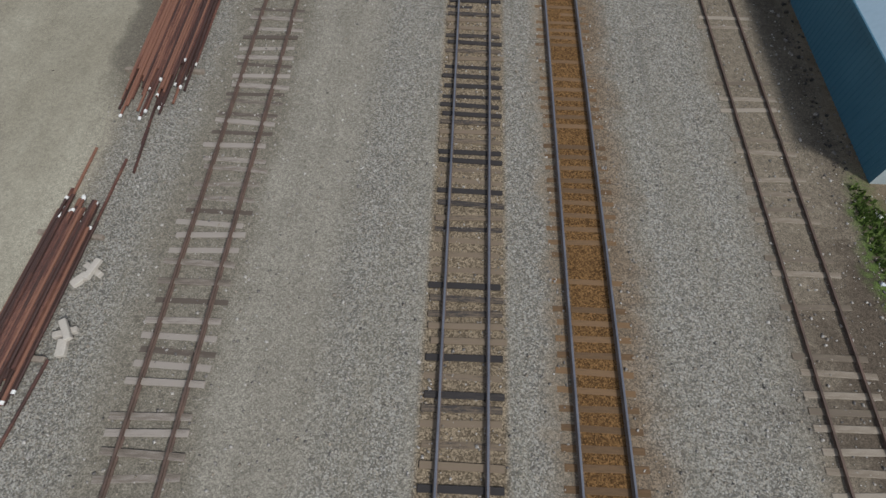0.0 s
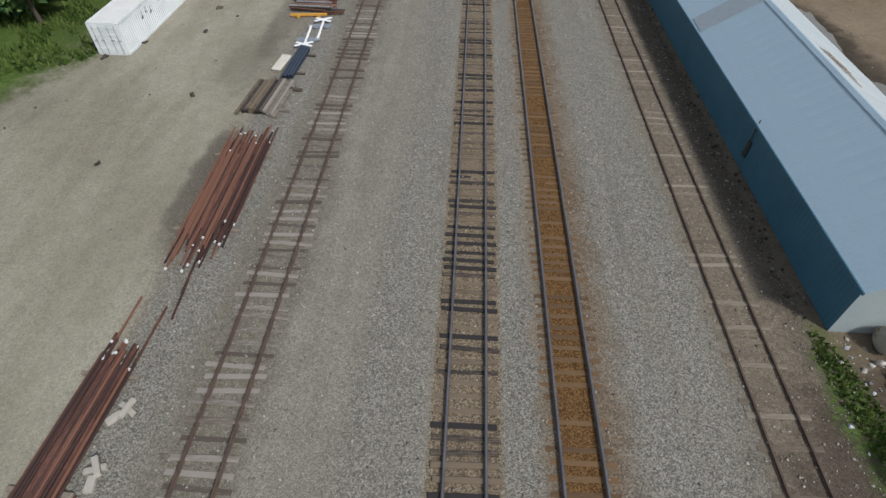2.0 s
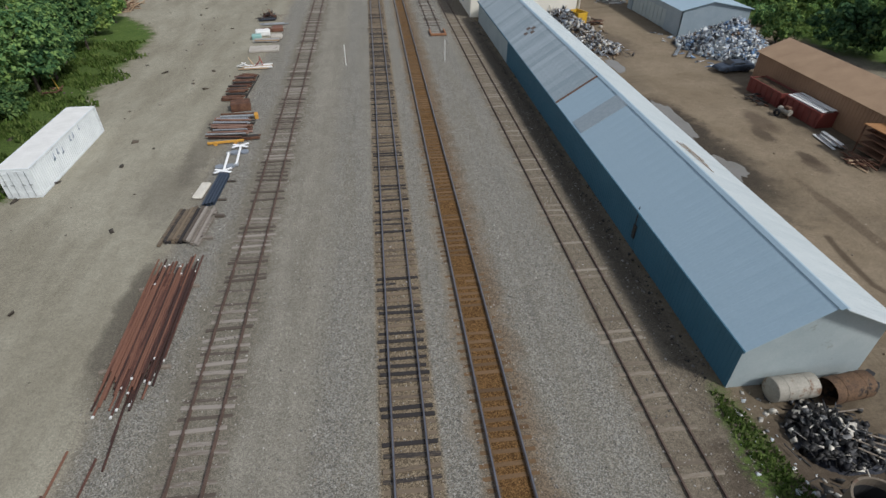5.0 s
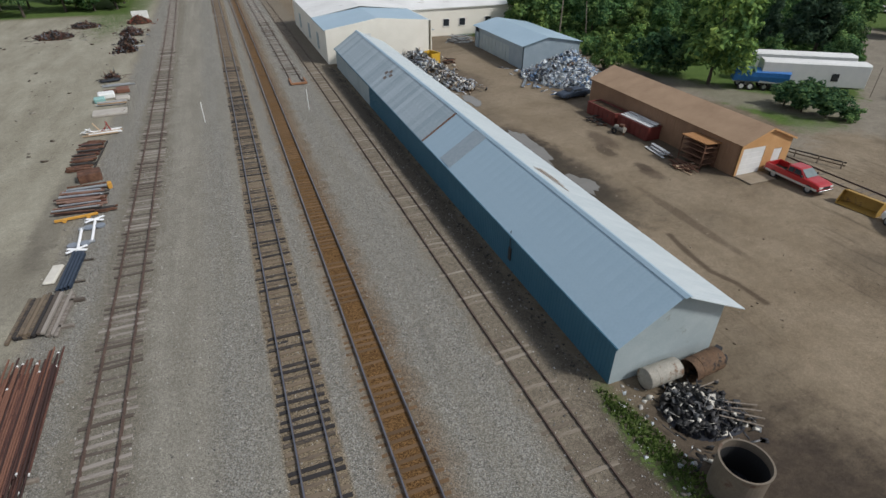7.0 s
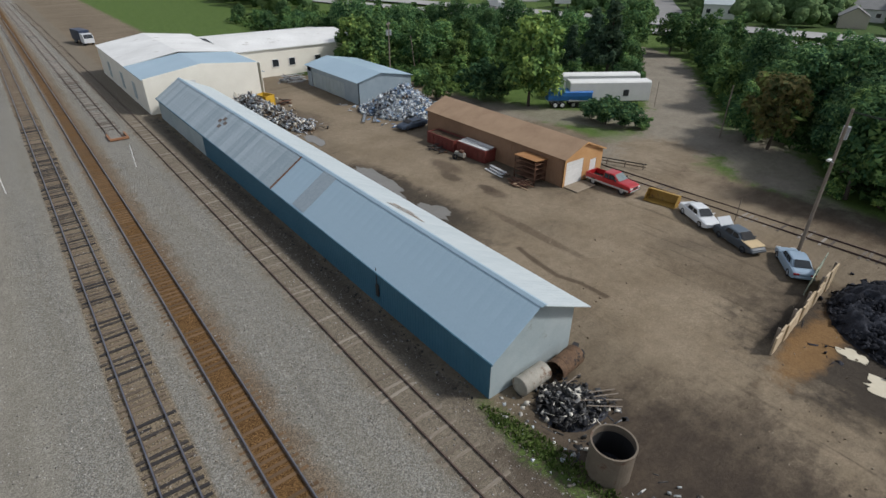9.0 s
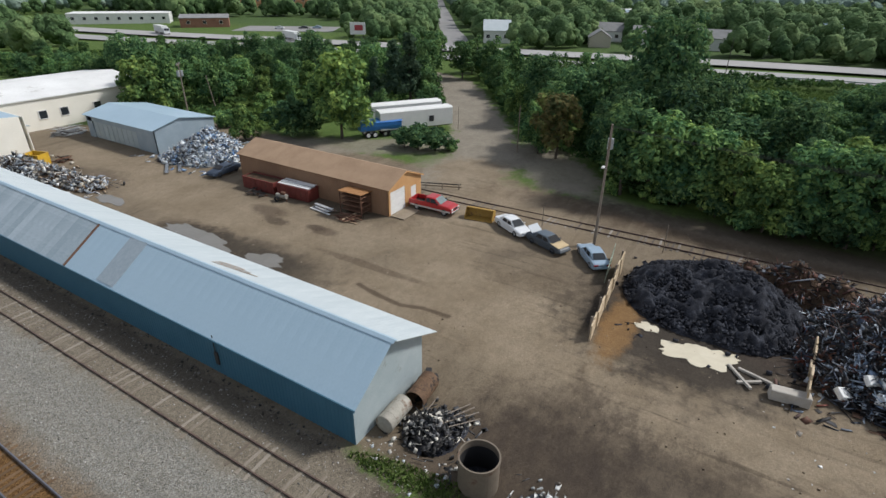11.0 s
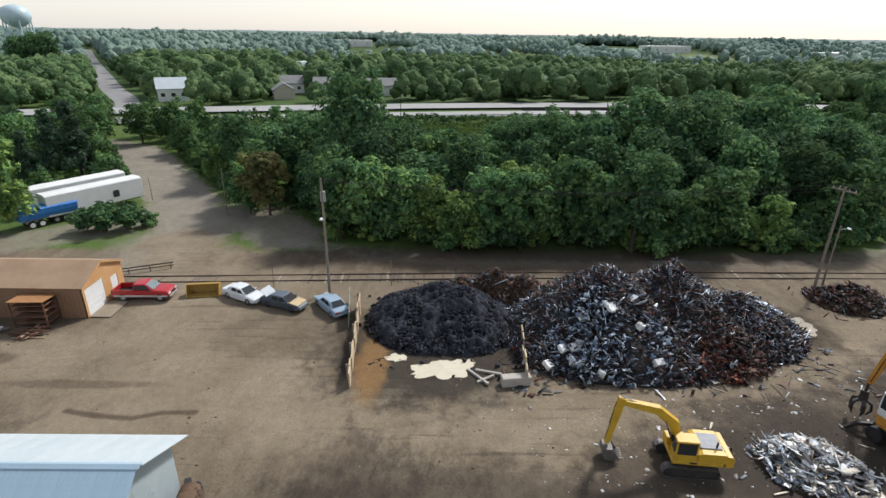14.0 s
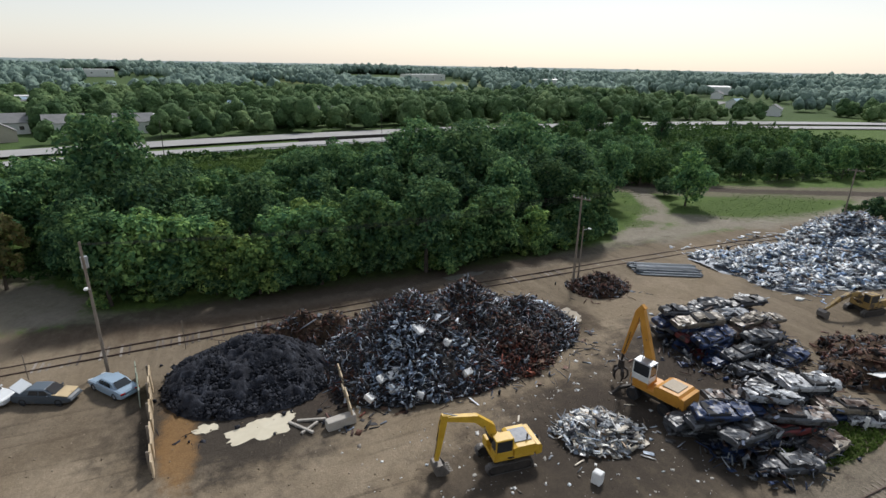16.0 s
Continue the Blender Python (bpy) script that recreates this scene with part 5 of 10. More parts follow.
thicket("undergrowth", 73, 40000, 61, 150, 44, 190, lambda x, y: (y > np.where(x < 88, 43.5 + (x - 68) * 0.74, 46 + (x - 80) * 0.71)) & (((x - 73) / 13) ** 2 + ((y - 79) / 12) ** 2 > 1) & (x < highway_xs(y) - 16) & ~((x < 76) & (y < 70)), lambda x, y: 1.5 + 0 * x, 0.5, M_BRUSH, "weeds and scrub under the trees north of the side road")
thicket("undergrowth", 74, 42000, 70, 190, -230, -78, lambda x, y: (x > 87 + (y + 113) * 0.22 + 1.5) & (x < highway_xs(y) - 16) & (y < -78 - (x - 88) * 0.1), lambda x, y: 2.4 + np.clip((x - 90) * 0.06, 0, 3), 0.55, M_BRUSH, "scrub behind the clearing")
thicket("meadow_grass", 75, 12000, 60, 96, -150, -66, lambda x, y: (x < 87 + (y + 113) * 0.22 + 1) & ((((x - 70) / 8.5) ** 2 + ((y + 103) / 18) ** 2 + 0.35 * waves(x, y, 0.3, 5, 3) < 1) | near_line(x, y, [(66.5, -65), (78, -77), (90, -86)], 2.2)), lambda x, y: 0.08 + 0 * x, 0.1, M_MEADOW, "short grass in patches over the clearing")


def clump_crown(seed, h, lobes, sprays, leaf):
    """A far tree: a few dented round clumps, with leaf sprays standing out of them."""
    r = np.random.RandomState(seed)
    ico = bmesh.new()
    bmesh.ops.create_icosphere(ico, subdivisions=2, radius=1.0)
    unit = np.array([v.co[:] for v in ico.verts])
    tri = np.array([[v.index for v in f.verts] for f in ico.faces])
    ico.free()
    verts, faces, cs, qs = [], [], [], []
    for i in range(lobes):
        a, t = i * 2.4 + r.uniform(-0.4, 0.4), i / max(1, lobes - 1)
        q = h * (0.36 if lobes == 1 else r.uniform(0.2, 0.29))
        d = 0.0 if lobes == 1 else h * 0.24 * (1 - 0.75 * t)
        c = np.array([d * math.cos(a), d * math.sin(a), h * (0.56 if lobes == 1 else 0.34 + 0.42 * t)])
        verts.append(unit * (q * (1 + r.normal(0, 0.17, (len(unit), 1)))) * np.array([1, 1, 1.15 if lobes == 1 else 0.95]) + c)
        faces.append(tri + len(unit) * i)
        cs.append(c)
        qs.append(q)
    v, f = np.concatenate(verts), np.concatenate(faces)
    if sprays:
        lv, lf = leaf_cloud(seed + 1, cs, np.array(qs) * 1.12, sprays, leaf, 0.5, 0.9, 0.9)
        f = np.concatenate([f, lf + len(v)])
        v = np.concatenate([v, lv])
    return v, f


thicket("meadow_grass", 77, 9000, 60, 88, 66, 93, lambda x, y: (((x - 73) / 13) ** 2 + ((y - 79) / 12) ** 2 < 1), lambda x, y: 0.25 + 0 * x, 0.28, M_MEADOW, "bright mown grass between garden trees")


def far_wood(name, seed, r0, r1, per, lobes, sprays, leaf, h, label, mat):
    r = np.random.RandomState(seed)
    n = int((r1 * r1 - r0 * r0) * 2.6 / 2 / per)
    rad, a = np.sqrt(r.uniform(r0 * r0, r1 * r1, n)), r.uniform(-1.15, 1.45, n)
    x, y = rad * np.cos(a), rad * np.sin(a)
    hx = np.interp(-y, [-p[1] for p in HIGHWAY], [p[0] for p in HIGHWAY])
    keep = ((x > hx + 24) | (y > 200)) & ~near_line(x, y, HIGHWAY, 24) & ~near_line(x, y, AVENUE, 8) & (x > 80)
    for cx, cy, rx, ry in CLEAR:
        keep &= ((x - cx) / rx) ** 2 + ((y - cy) / ry) ** 2 > 1
    x, y = x[keep], y[keep]
    z = land(x, y)
    temps = [clump_crown(seed * 20 + k, h, lobes, sprays, leaf) for k in range(8)]
    vs, fs, base = [], [], 0
    for i in range(len(x)):
        s = r.uniform(0.6, 1.12) * (1.0 + 0.2 * math.sin(x[i] * 0.021 + 1.0) * math.sin(y[i] * 0.017))
        t = r.uniform(0, 6.28)
        v, f = temps[i % 8]
        v = v * s
        cs, sn = math.cos(t), math.sin(t)
        vs.append(np.stack([v[:, 0] * cs - v[:, 1] * sn + x[i], v[:, 0] * sn + v[:, 1] * cs + y[i], v[:, 2] + z[i]], 1))
        fs.append(f + base)
        base += len(v)
    return tagged(new(name, raw(name, np.concatenate(vs), np.concatenate(fs), mat, True)), label, "woods", kind="stuff")


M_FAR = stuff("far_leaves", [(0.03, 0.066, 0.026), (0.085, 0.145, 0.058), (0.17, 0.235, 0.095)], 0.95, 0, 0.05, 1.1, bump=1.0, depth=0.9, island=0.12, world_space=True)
# paler, bluer leaves: distance haze put into the base colour
M_FARTHEST = stuff("haze_tinted_leaves", [(0.09, 0.145, 0.125), (0.175, 0.245, 0.20), (0.255, 0.33, 0.265)], 0.95, 0, 0.012, 0.5, bump=1.0, depth=1.4, island=0.08, world_space=True)
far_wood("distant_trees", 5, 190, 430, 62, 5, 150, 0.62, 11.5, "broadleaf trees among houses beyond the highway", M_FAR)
far_wood("distant_woods", 6, 430, 1020, 125, 1, 8, 1.6, 13.0, "continuous woods stretching away, haze tint in their leaf colour", M_FARTHEST)
# the canopy further off, one uneven sheet, haze put into its grey-blue colour
rr = np.array([930 * 1.017 ** i for i in range(98)])
aa = np.linspace(-1.2, 1.5, 440)
RR, AA = np.meshgrid(rr, aa)
CXX, CYY = RR * np.cos(AA), RR * np.sin(AA)
CZZ = 17 + 3.6 * waves(CXX, CYY, 0.09, 8, 3) + 4 * waves(CXX, CYY, 0.004, 9, 2)
fields = waves(CXX, CYY, 0.005, 12, 2) > 0.55
CZZ = np.where(fields, 9.0, np.maximum(CZZ, 12))
ci = np.arange(CXX.size).reshape(CXX.shape)
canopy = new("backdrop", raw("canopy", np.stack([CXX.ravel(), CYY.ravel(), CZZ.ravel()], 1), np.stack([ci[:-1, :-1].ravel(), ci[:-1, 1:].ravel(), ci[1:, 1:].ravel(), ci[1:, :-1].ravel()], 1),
                             stuff("haze_tinted_canopy", [(0.15, 0.20, 0.195), (0.23, 0.285, 0.27)], 0.95, 0, 0.01, 0.1, bump=0, world_space=True)))
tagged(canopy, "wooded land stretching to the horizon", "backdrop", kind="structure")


def house(x, y, w, d, h, rz, wall, roof, label, rise=2.2, name="house", category="house", n_win=3, flat=False):
    ob = thing(name, x, y, float(land(x, y)), rz, label, category)
    part("wall", walls(B(), -w / 2, -d / 2, w / 2, d / 2, h), wall, ob)
    bm = B()
    if flat:
        box(bm, 0, 0, h + 0.15, w + 0.3, d + 0.3, 0.3, bevel=0.05)
    else:
        prism(bm, [(-d / 2 - 0.4, h - 0.1), (0, h + rise), (d / 2 + 0.4, h - 0.1), (d / 2 + 0.4, h + 0.1), (0, h + rise + 0.2), (-d / 2 - 0.4, h + 0.1)], -w / 2 - 0.3, w / 2 + 0.3, "x")
    part("roof", bm, roof, ob)
    if not flat:
        for s in (-1, 1):
            part("gable", prism(B(), [(-d / 2 + 0.01, h), (d / 2 - 0.01, h), (0, h + rise - 0.05)], s * (w / 2 - 0.15) - 0.1, s * (w / 2 - 0.15) + 0.1, "x"), wall, ob)
    for i in range(n_win):
        u = -w / 2 + w * (i + 0.5) / n_win
        for s in (-1, 1):
            fr = part("window", box(B(), u, s * (d / 2 + 0.01), h * 0.55, min(1.6, w / n_win * 0.5), 0.1, min(1.5, h * 0.4), bevel=0.02), M_WHITE, ob)
            part("pane", box(B(), u, s * (d / 2 + 0.05), h * 0.55, min(1.4, w / n_win * 0.42), 0.06, min(1.3, h * 0.33)), M_GLASS, fr)
    return ob


M_BEIGE = stuff("beige_siding", [(0.42, 0.38, 0.31), (0.52, 0.47, 0.39)], 0.7)
M_TANBRICK = stuff("tan_orange_brick", [(0.40, 0.20, 0.10), (0.50, 0.27, 0.15)], 0.8)
house(208, 101, 10.5, 9, 4.6, 118, M_SIDING, M_ROOF_PALE, "white two-storey house with pale grey roof", 3.6)
house(220, 62.5, 10, 8, 3.4, 20, M_BEIGE, M_SHINGLE, "low beige house with grey roof", 2.6)
house(243, 66, 13, 9, 4.0, 100, M_SIDING, M_SHINGLE, "white house with grey shingled roof", 3.0)
house(262, 22, 28, 9, 4.0, 100, M_SIDING, M_WHITEROOF, "long low white workshop beyond the highway", flat=True, n_win=6)
house(250, 4, 15, 9, 3.6, 95, M_BEIGE, M_SHINGLE, "low tan house with dark roof")
house(372, 52, 22, 10, 4.5, 100, M_SIDING, M_WHITEROOF, "white flat-roofed commercial building", flat=True, n_win=4)
house(392, 96, 30, 12, 5, 110, M_BEIGE, M_WHITEROOF, "beige flat-roofed commercial building", flat=True, n_win=5)
house(297, -18, 12, 10, 4.4, 70, M_SIDING, M_ROOF, "white house with pale roof among trees", 3.0)
house(358, 84, 15, 10, 4, 60, M_SIDING, M_ROOF, "white house with pale roof beside a lot")
house(168, 296, 46, 16, 4.6, 140, M_SIDING, M_WHITEROOF, "long white commercial building with red trim", flat=True, n_win=9)
house(181, 247, 22, 14, 4.2, 140, M_BRICK, M_SHINGLE, "low brown brick building with dark roof", 1.2)
house(316, 352, 60, 24, 9, 138, M_TANBRICK, M_WHITEROOF, "large orange-brown brick school building", flat=True, n_win=9, name="school", category="school")
house(352, 322, 34, 22, 7, 138, M_BEIGE, M_WHITEROOF, "beige block of the school", flat=True, n_win=6, name="school", category="school")
house(262, 372, 34, 18, 7, 130, M_TANBRICK, M_WHITEROOF, "tan brick commercial building", flat=True, n_win=6)
house(560, -400, 60, 26, 8, 120, M_SIDING, M_WHITEROOF, "white warehouse far off", flat=True, n_win=4, name="warehouse", category="warehouse")
house(415, -500, 55, 24, 7, 130, M_SIDING, M_WHITEROOF, "white warehouse far off", flat=True, n_win=4, name="warehouse", category="warehouse")
house(500, -420, 50, 20, 7, 125, M_BEIGE, M_ROOF, "blue-roofed warehouse far off", 2, n_win=4, name="warehouse", category="warehouse")
house(700, -280, 60, 24, 8, 110, M_SIDING, M_WHITEROOF, "white warehouse far off", flat=True, n_win=4, name="warehouse", category="warehouse")
house(760, 120, 60, 24, 8, 100, M_SIDING, M_WHITEROOF, "white farm building far off", flat=True, n_win=4, name="warehouse", category="warehouse")
for hx_, hy_, rz_, lab in ((259, -55, 70, "white house among trees"), (322, 77, 100, "pale-walled house among trees"), (236, 25, 95, "grey-roofed house near the highway"), (236, 47, 100, "grey-roofed house near the highway"), (364, 57, 100, "white house among trees"), (364, -440, 120, "low white house far along the highway"), (305, -318, 110, "low pale house near the highway"), (310, 25, 100, "grey-roofed house among trees"), (420, 10, 80, "pale house among trees"), (330, 130, 50, "white house among trees"), (455, -140, 90, "white house among trees"),
                           (270, 180, 30, "grey-roofed house beside the avenue"), (420, -90, 110, "pale house among trees"), (230, -330, 120, "low white house near the highway"), (280, -360, 100, "low pale house near the highway")):
    house(hx_, hy_, 13, 9, 4.2, rz_, M_SIDING, M_SHINGLE if hx_ % 20 else M_ROOF, lab, 2.8)

# water tower on legs
wt = thing("water_tower", 372, 272, 0, 0, "pale blue municipal water tower on legs", "water tower")
M_TOWER = stuff("pale_blue_tank", [(0.42, 0.55, 0.6), (0.5, 0.62, 0.66)], 0.4)
rings = []
for z, q in ((24, 0.3), (25, 3.5), (27, 6.8), (30, 8.4), (33, 8.4), (36, 6.8), (37.6, 3.6), (38.2, 0.3)):
    rings.append([(q * math.cos(k * math.pi / 12), q * math.sin(k * math.pi / 12), z) for k in range(24)])
part("tank", loft(B(), rings), M_TOWER, wt, smooth=True)
for k in range(8):
    a = k * math.pi / 4
    part("leg", rod(B(), (9.5 * math.cos(a), 9.5 * math.sin(a), 0), (7.4 * math.cos(a), 7.4 * math.sin(a), 29), 0.5, 0.4), M_TOWER, wt)
part("riser", rod(B(), (0, 0, 0), (0, 0, 25), 1.0), M_TOWER, wt)
# parking lots of the town
for i, (cx, cy, w, d, rz) in enumerate(((196, 206, 46, 26, 122), (330, 392, 90, 34, 140), (345, -400, 80, 40, 120), (372, 74, 40, 14, 100))):
    single("pavement_%d" % (i + 1), box(B(), 0, 0, 0.05, w, d, 0.14), M_ASPHALT, "grey parking lot in the town", "parking lot", "structure", m=pose(cx, cy, float(land(cx, cy)), 0, 0, rz))
lake = single("water_1", box(B(), 0, 0, 0.1, 300, 160, 0.2), M_WATER, "pale water far off near the horizon", "lake", "structure", m=pose(1000, -1340, 10.2, 0, 0, 30))


# ---- heaps of scrap ----
def boxes_of(centres, sizes, rots):
    """Many small boxes at once: (n, 3) places, sizes and Euler angles."""
    n = len(centres)
    base = np.array([[x, y, z] for x in (-0.5, 0.5) for y in (-0.5, 0.5) for z in (-0.5, 0.5)])
    fc = np.array([[0, 1, 3, 2], [4, 6, 7, 5], [0, 4, 5, 1], [2, 3, 7, 6], [0, 2, 6, 4], [1, 5, 7, 3]])
    bent = np.random.RandomState(n).uniform(0.55, 1.3, (n, 8, 3))
    v = base[None] * sizes[:, None, :] * bent
    ca, sa, cb, sb, cc, sc = (f(rots[:, i]) for i in range(3) for f in (np.cos, np.sin))
    rz = np.zeros((n, 3, 3))
    rz[:, 0, 0], rz[:, 0, 1], rz[:, 1, 0], rz[:, 1, 1], rz[:, 2, 2] = cc, -sc, sc, cc, 1
    rx = np.zeros((n, 3, 3))
    rx[:, 1, 1], rx[:, 1, 2], rx[:, 2, 1], rx[:, 2, 2], rx[:, 0, 0] = ca, -sa, sa, ca, 1
    ry = np.zeros((n, 3, 3))
    ry[:, 0, 0], ry[:, 0, 2], ry[:, 2, 0], ry[:, 2, 2], ry[:, 1, 1] = cb, sb, -sb, cb, 1
    v = np.einsum('nij,nkj->nki', rz @ ry @ rx, v) + centres[:, None, :]
    return v.reshape(-1, 3), (fc[None] + 8 * np.arange(n)[:, None, None]).reshape(-1, 4)


def peaks(defs):
    def height(x, y):
        h = np.zeros_like(x, dtype=float)
        for cx, cy, rx, ry, top in defs:
            d = np.sqrt(((x - cx) / rx) ** 2 + ((y - cy) / ry) ** 2)
            h = np.maximum(h, top * np.clip(1 - d, 0, None) ** 0.9)
        return h
    return height


def heap_core(name, height, x0, x1, y0, y1, step, rough, mat, parent, seed, label="", fine=0.0):
    xs, ys = np.arange(x0, x1 + step, step), np.arange(y0, y1 + step, step)
    X, Y = np.meshgrid(xs, ys)
    H = height(X, Y)
    on = smooth(H, 0.05, 0.6)
    Z = H * 1.0 - 0.12 + on * (rough * waves(X, Y, 1.3, seed, 3) + fine * (1.1 - 2.2 * np.abs(waves(X, Y, 3.2, seed + 1, 3))))
    Z = np.where(H <= 0.01, -0.25, Z)
    i = np.arange(X.size).reshape(X.shape)
    f = np.stack([i[:-1, :-1].ravel(), i[:-1, 1:].ravel(), i[1:, 1:].ravel(), i[1:, :-1].ravel()], 1)
    up = (Z.ravel()[f] > -0.24).any(1)
    ob = new(name, raw(name, np.stack([X.ravel(), Y.ravel(), Z.ravel()], 1), f[up], mat, True))
    ob.parent = parent
    if label:
        ob["label"] = label
    return ob


def pieces_on(name, height, x0, x1, y0, y1, n, mat, parent, seed, mix, size=1.0, spill=0.04, flat=0.0):
    """Scrap of several shapes strewn over a heap. mix: shares of beams, plates, lumps, strips."""
    r = np.random.RandomState(seed)
    x, y = r.uniform(x0, x1, n * 6), r.uniform(y0, y1, n * 6)
    h = height(x, y)
    keep = (h > 0.15) | (r.rand(n * 6) < spill * (height(x, y) + 0.02 > 0))
    x, y, h = x[keep][:n], y[keep][:n], h[keep][:n]
    n = len(x)
    kind = r.choice(4, n, p=np.array(mix) / sum(mix))
    s = np.zeros((n, 3))
    u = r.rand(n, 3)
    beams = np.stack([0.6 + 1.6 * u[:, 0] ** 2, 0.04 + 0.07 * u[:, 1], 0.03 + 0.05 * u[:, 2]], 1)
    plates = np.stack([0.35 + 0.8 * u[:, 0], 0.25 + 0.5 * u[:, 1], 0.01 + 0.015 * u[:, 2]], 1)
    lumps = 0.15 + 0.4 * u
    strips = np.stack([0.5 + 1.0 * u[:, 0], 0.10 + 0.15 * u[:, 1], 0.015 + 0.02 * u[:, 2]], 1)
    for k, a in enumerate((beams, plates, lumps, strips)):
        s[kind == k] = a[kind == k]
    s *= size
    rot = np.stack([r.normal(0, 0.7, n), r.normal(0, 0.6, n), r.uniform(0, 6.28, n)], 1)
    rot[h < 0.15] *= np.array([0.1, 0.1, 1])
    rot[:, :2] *= 1 - flat
    z = h + s.max(1) * 0.08 * r.normal(0, 1, n) + np.where(h < 0.15, s[:, 2] / 2 + 0.01, 0.02)
    v, f = boxes_of(np.stack([x, y, np.maximum(z, s[:, 2] / 2)], 1), s, rot)
    ob = new(name, raw(name, v, f, mat))
    ob.parent = parent
    ob["kind"] = "stuff"
    return ob


M_SCRAP = many("mixed_scrap", [(0.03, 0.03, 0.034), (0.07, 0.078, 0.098), (0.012, 0.012, 0.014), (0.13, 0.155, 0.19), (0.05, 0.028, 0.022), (0.12, 0.052, 0.03), (0.016, 0.016, 0.018), (0.04, 0.046, 0.058), (0.32, 0.37, 0.43), (0.085, 0.035, 0.025), (0.02, 0.018, 0.018), (0.05, 0.026, 0.02), (0.06, 0.08, 0.125), (0.014, 0.014, 0.016), (0.15, 0.085, 0.055), (0.03, 0.028, 0.03), (0.66, 0.7, 0.76), (0.022, 0.022, 0.026), (0.018, 0.017, 0.017), (0.16, 0.045, 0.028), (0.2, 0.24, 0.3), (0.025, 0.022, 0.022)], 0.7, 0.08)
# near-black core: shade in the gaps between scrap put into its colour
M_GAPSHADE = stuff("heap_gap_shade", [(0.012, 0.011, 0.011), (0.035, 0.03, 0.027)], 0.9, 0, 1.5, 10, bump=0.6, depth=0.05, world_space=True)
M_SILVER = many("blue_silver_scrap", [(0.42, 0.52, 0.64), (0.05, 0.065, 0.1), (0.62, 0.70, 0.8), (0.016, 0.018, 0.024), (0.018, 0.02, 0.026), (0.2, 0.27, 0.38), (0.8, 0.85, 0.9), (0.04, 0.045, 0.06), (0.14, 0.19, 0.27), (0.025, 0.03, 0.04), (0.42, 0.48, 0.56)], 0.45, 0.15)
M_REDSCRAP = many("red_brown_scrap", [(0.20, 0.05, 0.03), (0.10, 0.03, 0.022), (0.26, 0.08, 0.045), (0.05, 0.025, 0.02), (0.16, 0.06, 0.04), (0.03, 0.022, 0.02)], 0.8, 0.1)
M_RUSTSCRAP = many("rusty_scrap", [(0.06, 0.03, 0.022), (0.10, 0.048, 0.032), (0.035, 0.024, 0.021), (0.085, 0.034, 0.025), (0.022, 0.02, 0.02), (0.17, 0.105, 0.07), (0.07, 0.06, 0.056), (0.13, 0.055, 0.038), (0.02, 0.02, 0.021), (0.2, 0.22, 0.25)], 0.8, 0.1)
M_BRIGHT = many("bright_aluminium_scrap", [(0.55, 0.6, 0.65), (0.36, 0.43, 0.5), (0.78, 0.8, 0.82), (0.24, 0.29, 0.35), (0.48, 0.56, 0.64), (0.05, 0.055, 0.07), (0.76, 0.8, 0.82), (0.14, 0.26, 0.46), (0.68, 0.7, 0.7), (0.24, 0.36, 0.54), (0.06, 0.07, 0.09), (0.6, 0.62, 0.6), (0.16, 0.11, 0.07), (0.72, 0.76, 0.8)], 0.5, 0.05)
M_DARKBLUE = many("dark_blue_scrap", [(0.03, 0.035, 0.05), (0.05, 0.07, 0.12), (0.1, 0.14, 0.2), (0.02, 0.02, 0.024), (0.2, 0.28, 0.38), (0.12, 0.075, 0.05), (0.06, 0.065, 0.075), (0.45, 0.52, 0.6)], 0.6, 0.08)
M_WHITEGOODS = many("white_and_grey_sheet_scrap", [(0.74, 0.74, 0.72), (0.56, 0.56, 0.55), (0.78, 0.76, 0.72), (0.6, 0.53, 0.42), (0.3, 0.33, 0.36), (0.72, 0.7, 0.64), (0.55, 0.5, 0.42), (0.2, 0.22, 0.25), (0.42, 0.47, 0.52), (0.75, 0.76, 0.76), (0.12, 0.12, 0.13), (0.3, 0.22, 0.14), (0.05, 0.05, 0.055), (0.16, 0.18, 0.2), (0.03, 0.03, 0.032), (0.3, 0.36, 0.44), (0.07, 0.065, 0.06)], 0.5, 0.05)
M_PALESHEET = stuff("pale_enamel_sheet", [(0.6, 0.66, 0.72), (0.74, 0.78, 0.82)], 0.4, 0, 0.8, 9, bump=0.08, spots=(0.3, 0.2, 0.13), spot_scale=2.5, spot_at=0.72)
M_BLACKHEAP = stuff("black_shredder_fluff", [(0.016, 0.017, 0.021), (0.034, 0.036, 0.044), (0.075, 0.08, 0.096)], 0.95, 0, 1.2, 12, bump=0.8, depth=0.08, world_space=True)
M_BROWNHEAP = stuff("brown_muddy_scrap", [(0.03, 0.022, 0.017), (0.075, 0.05, 0.033), (0.12, 0.08, 0.05)], 0.95, 0, 1.5, 14, bump=0.8, depth=0.06, world_space=True)

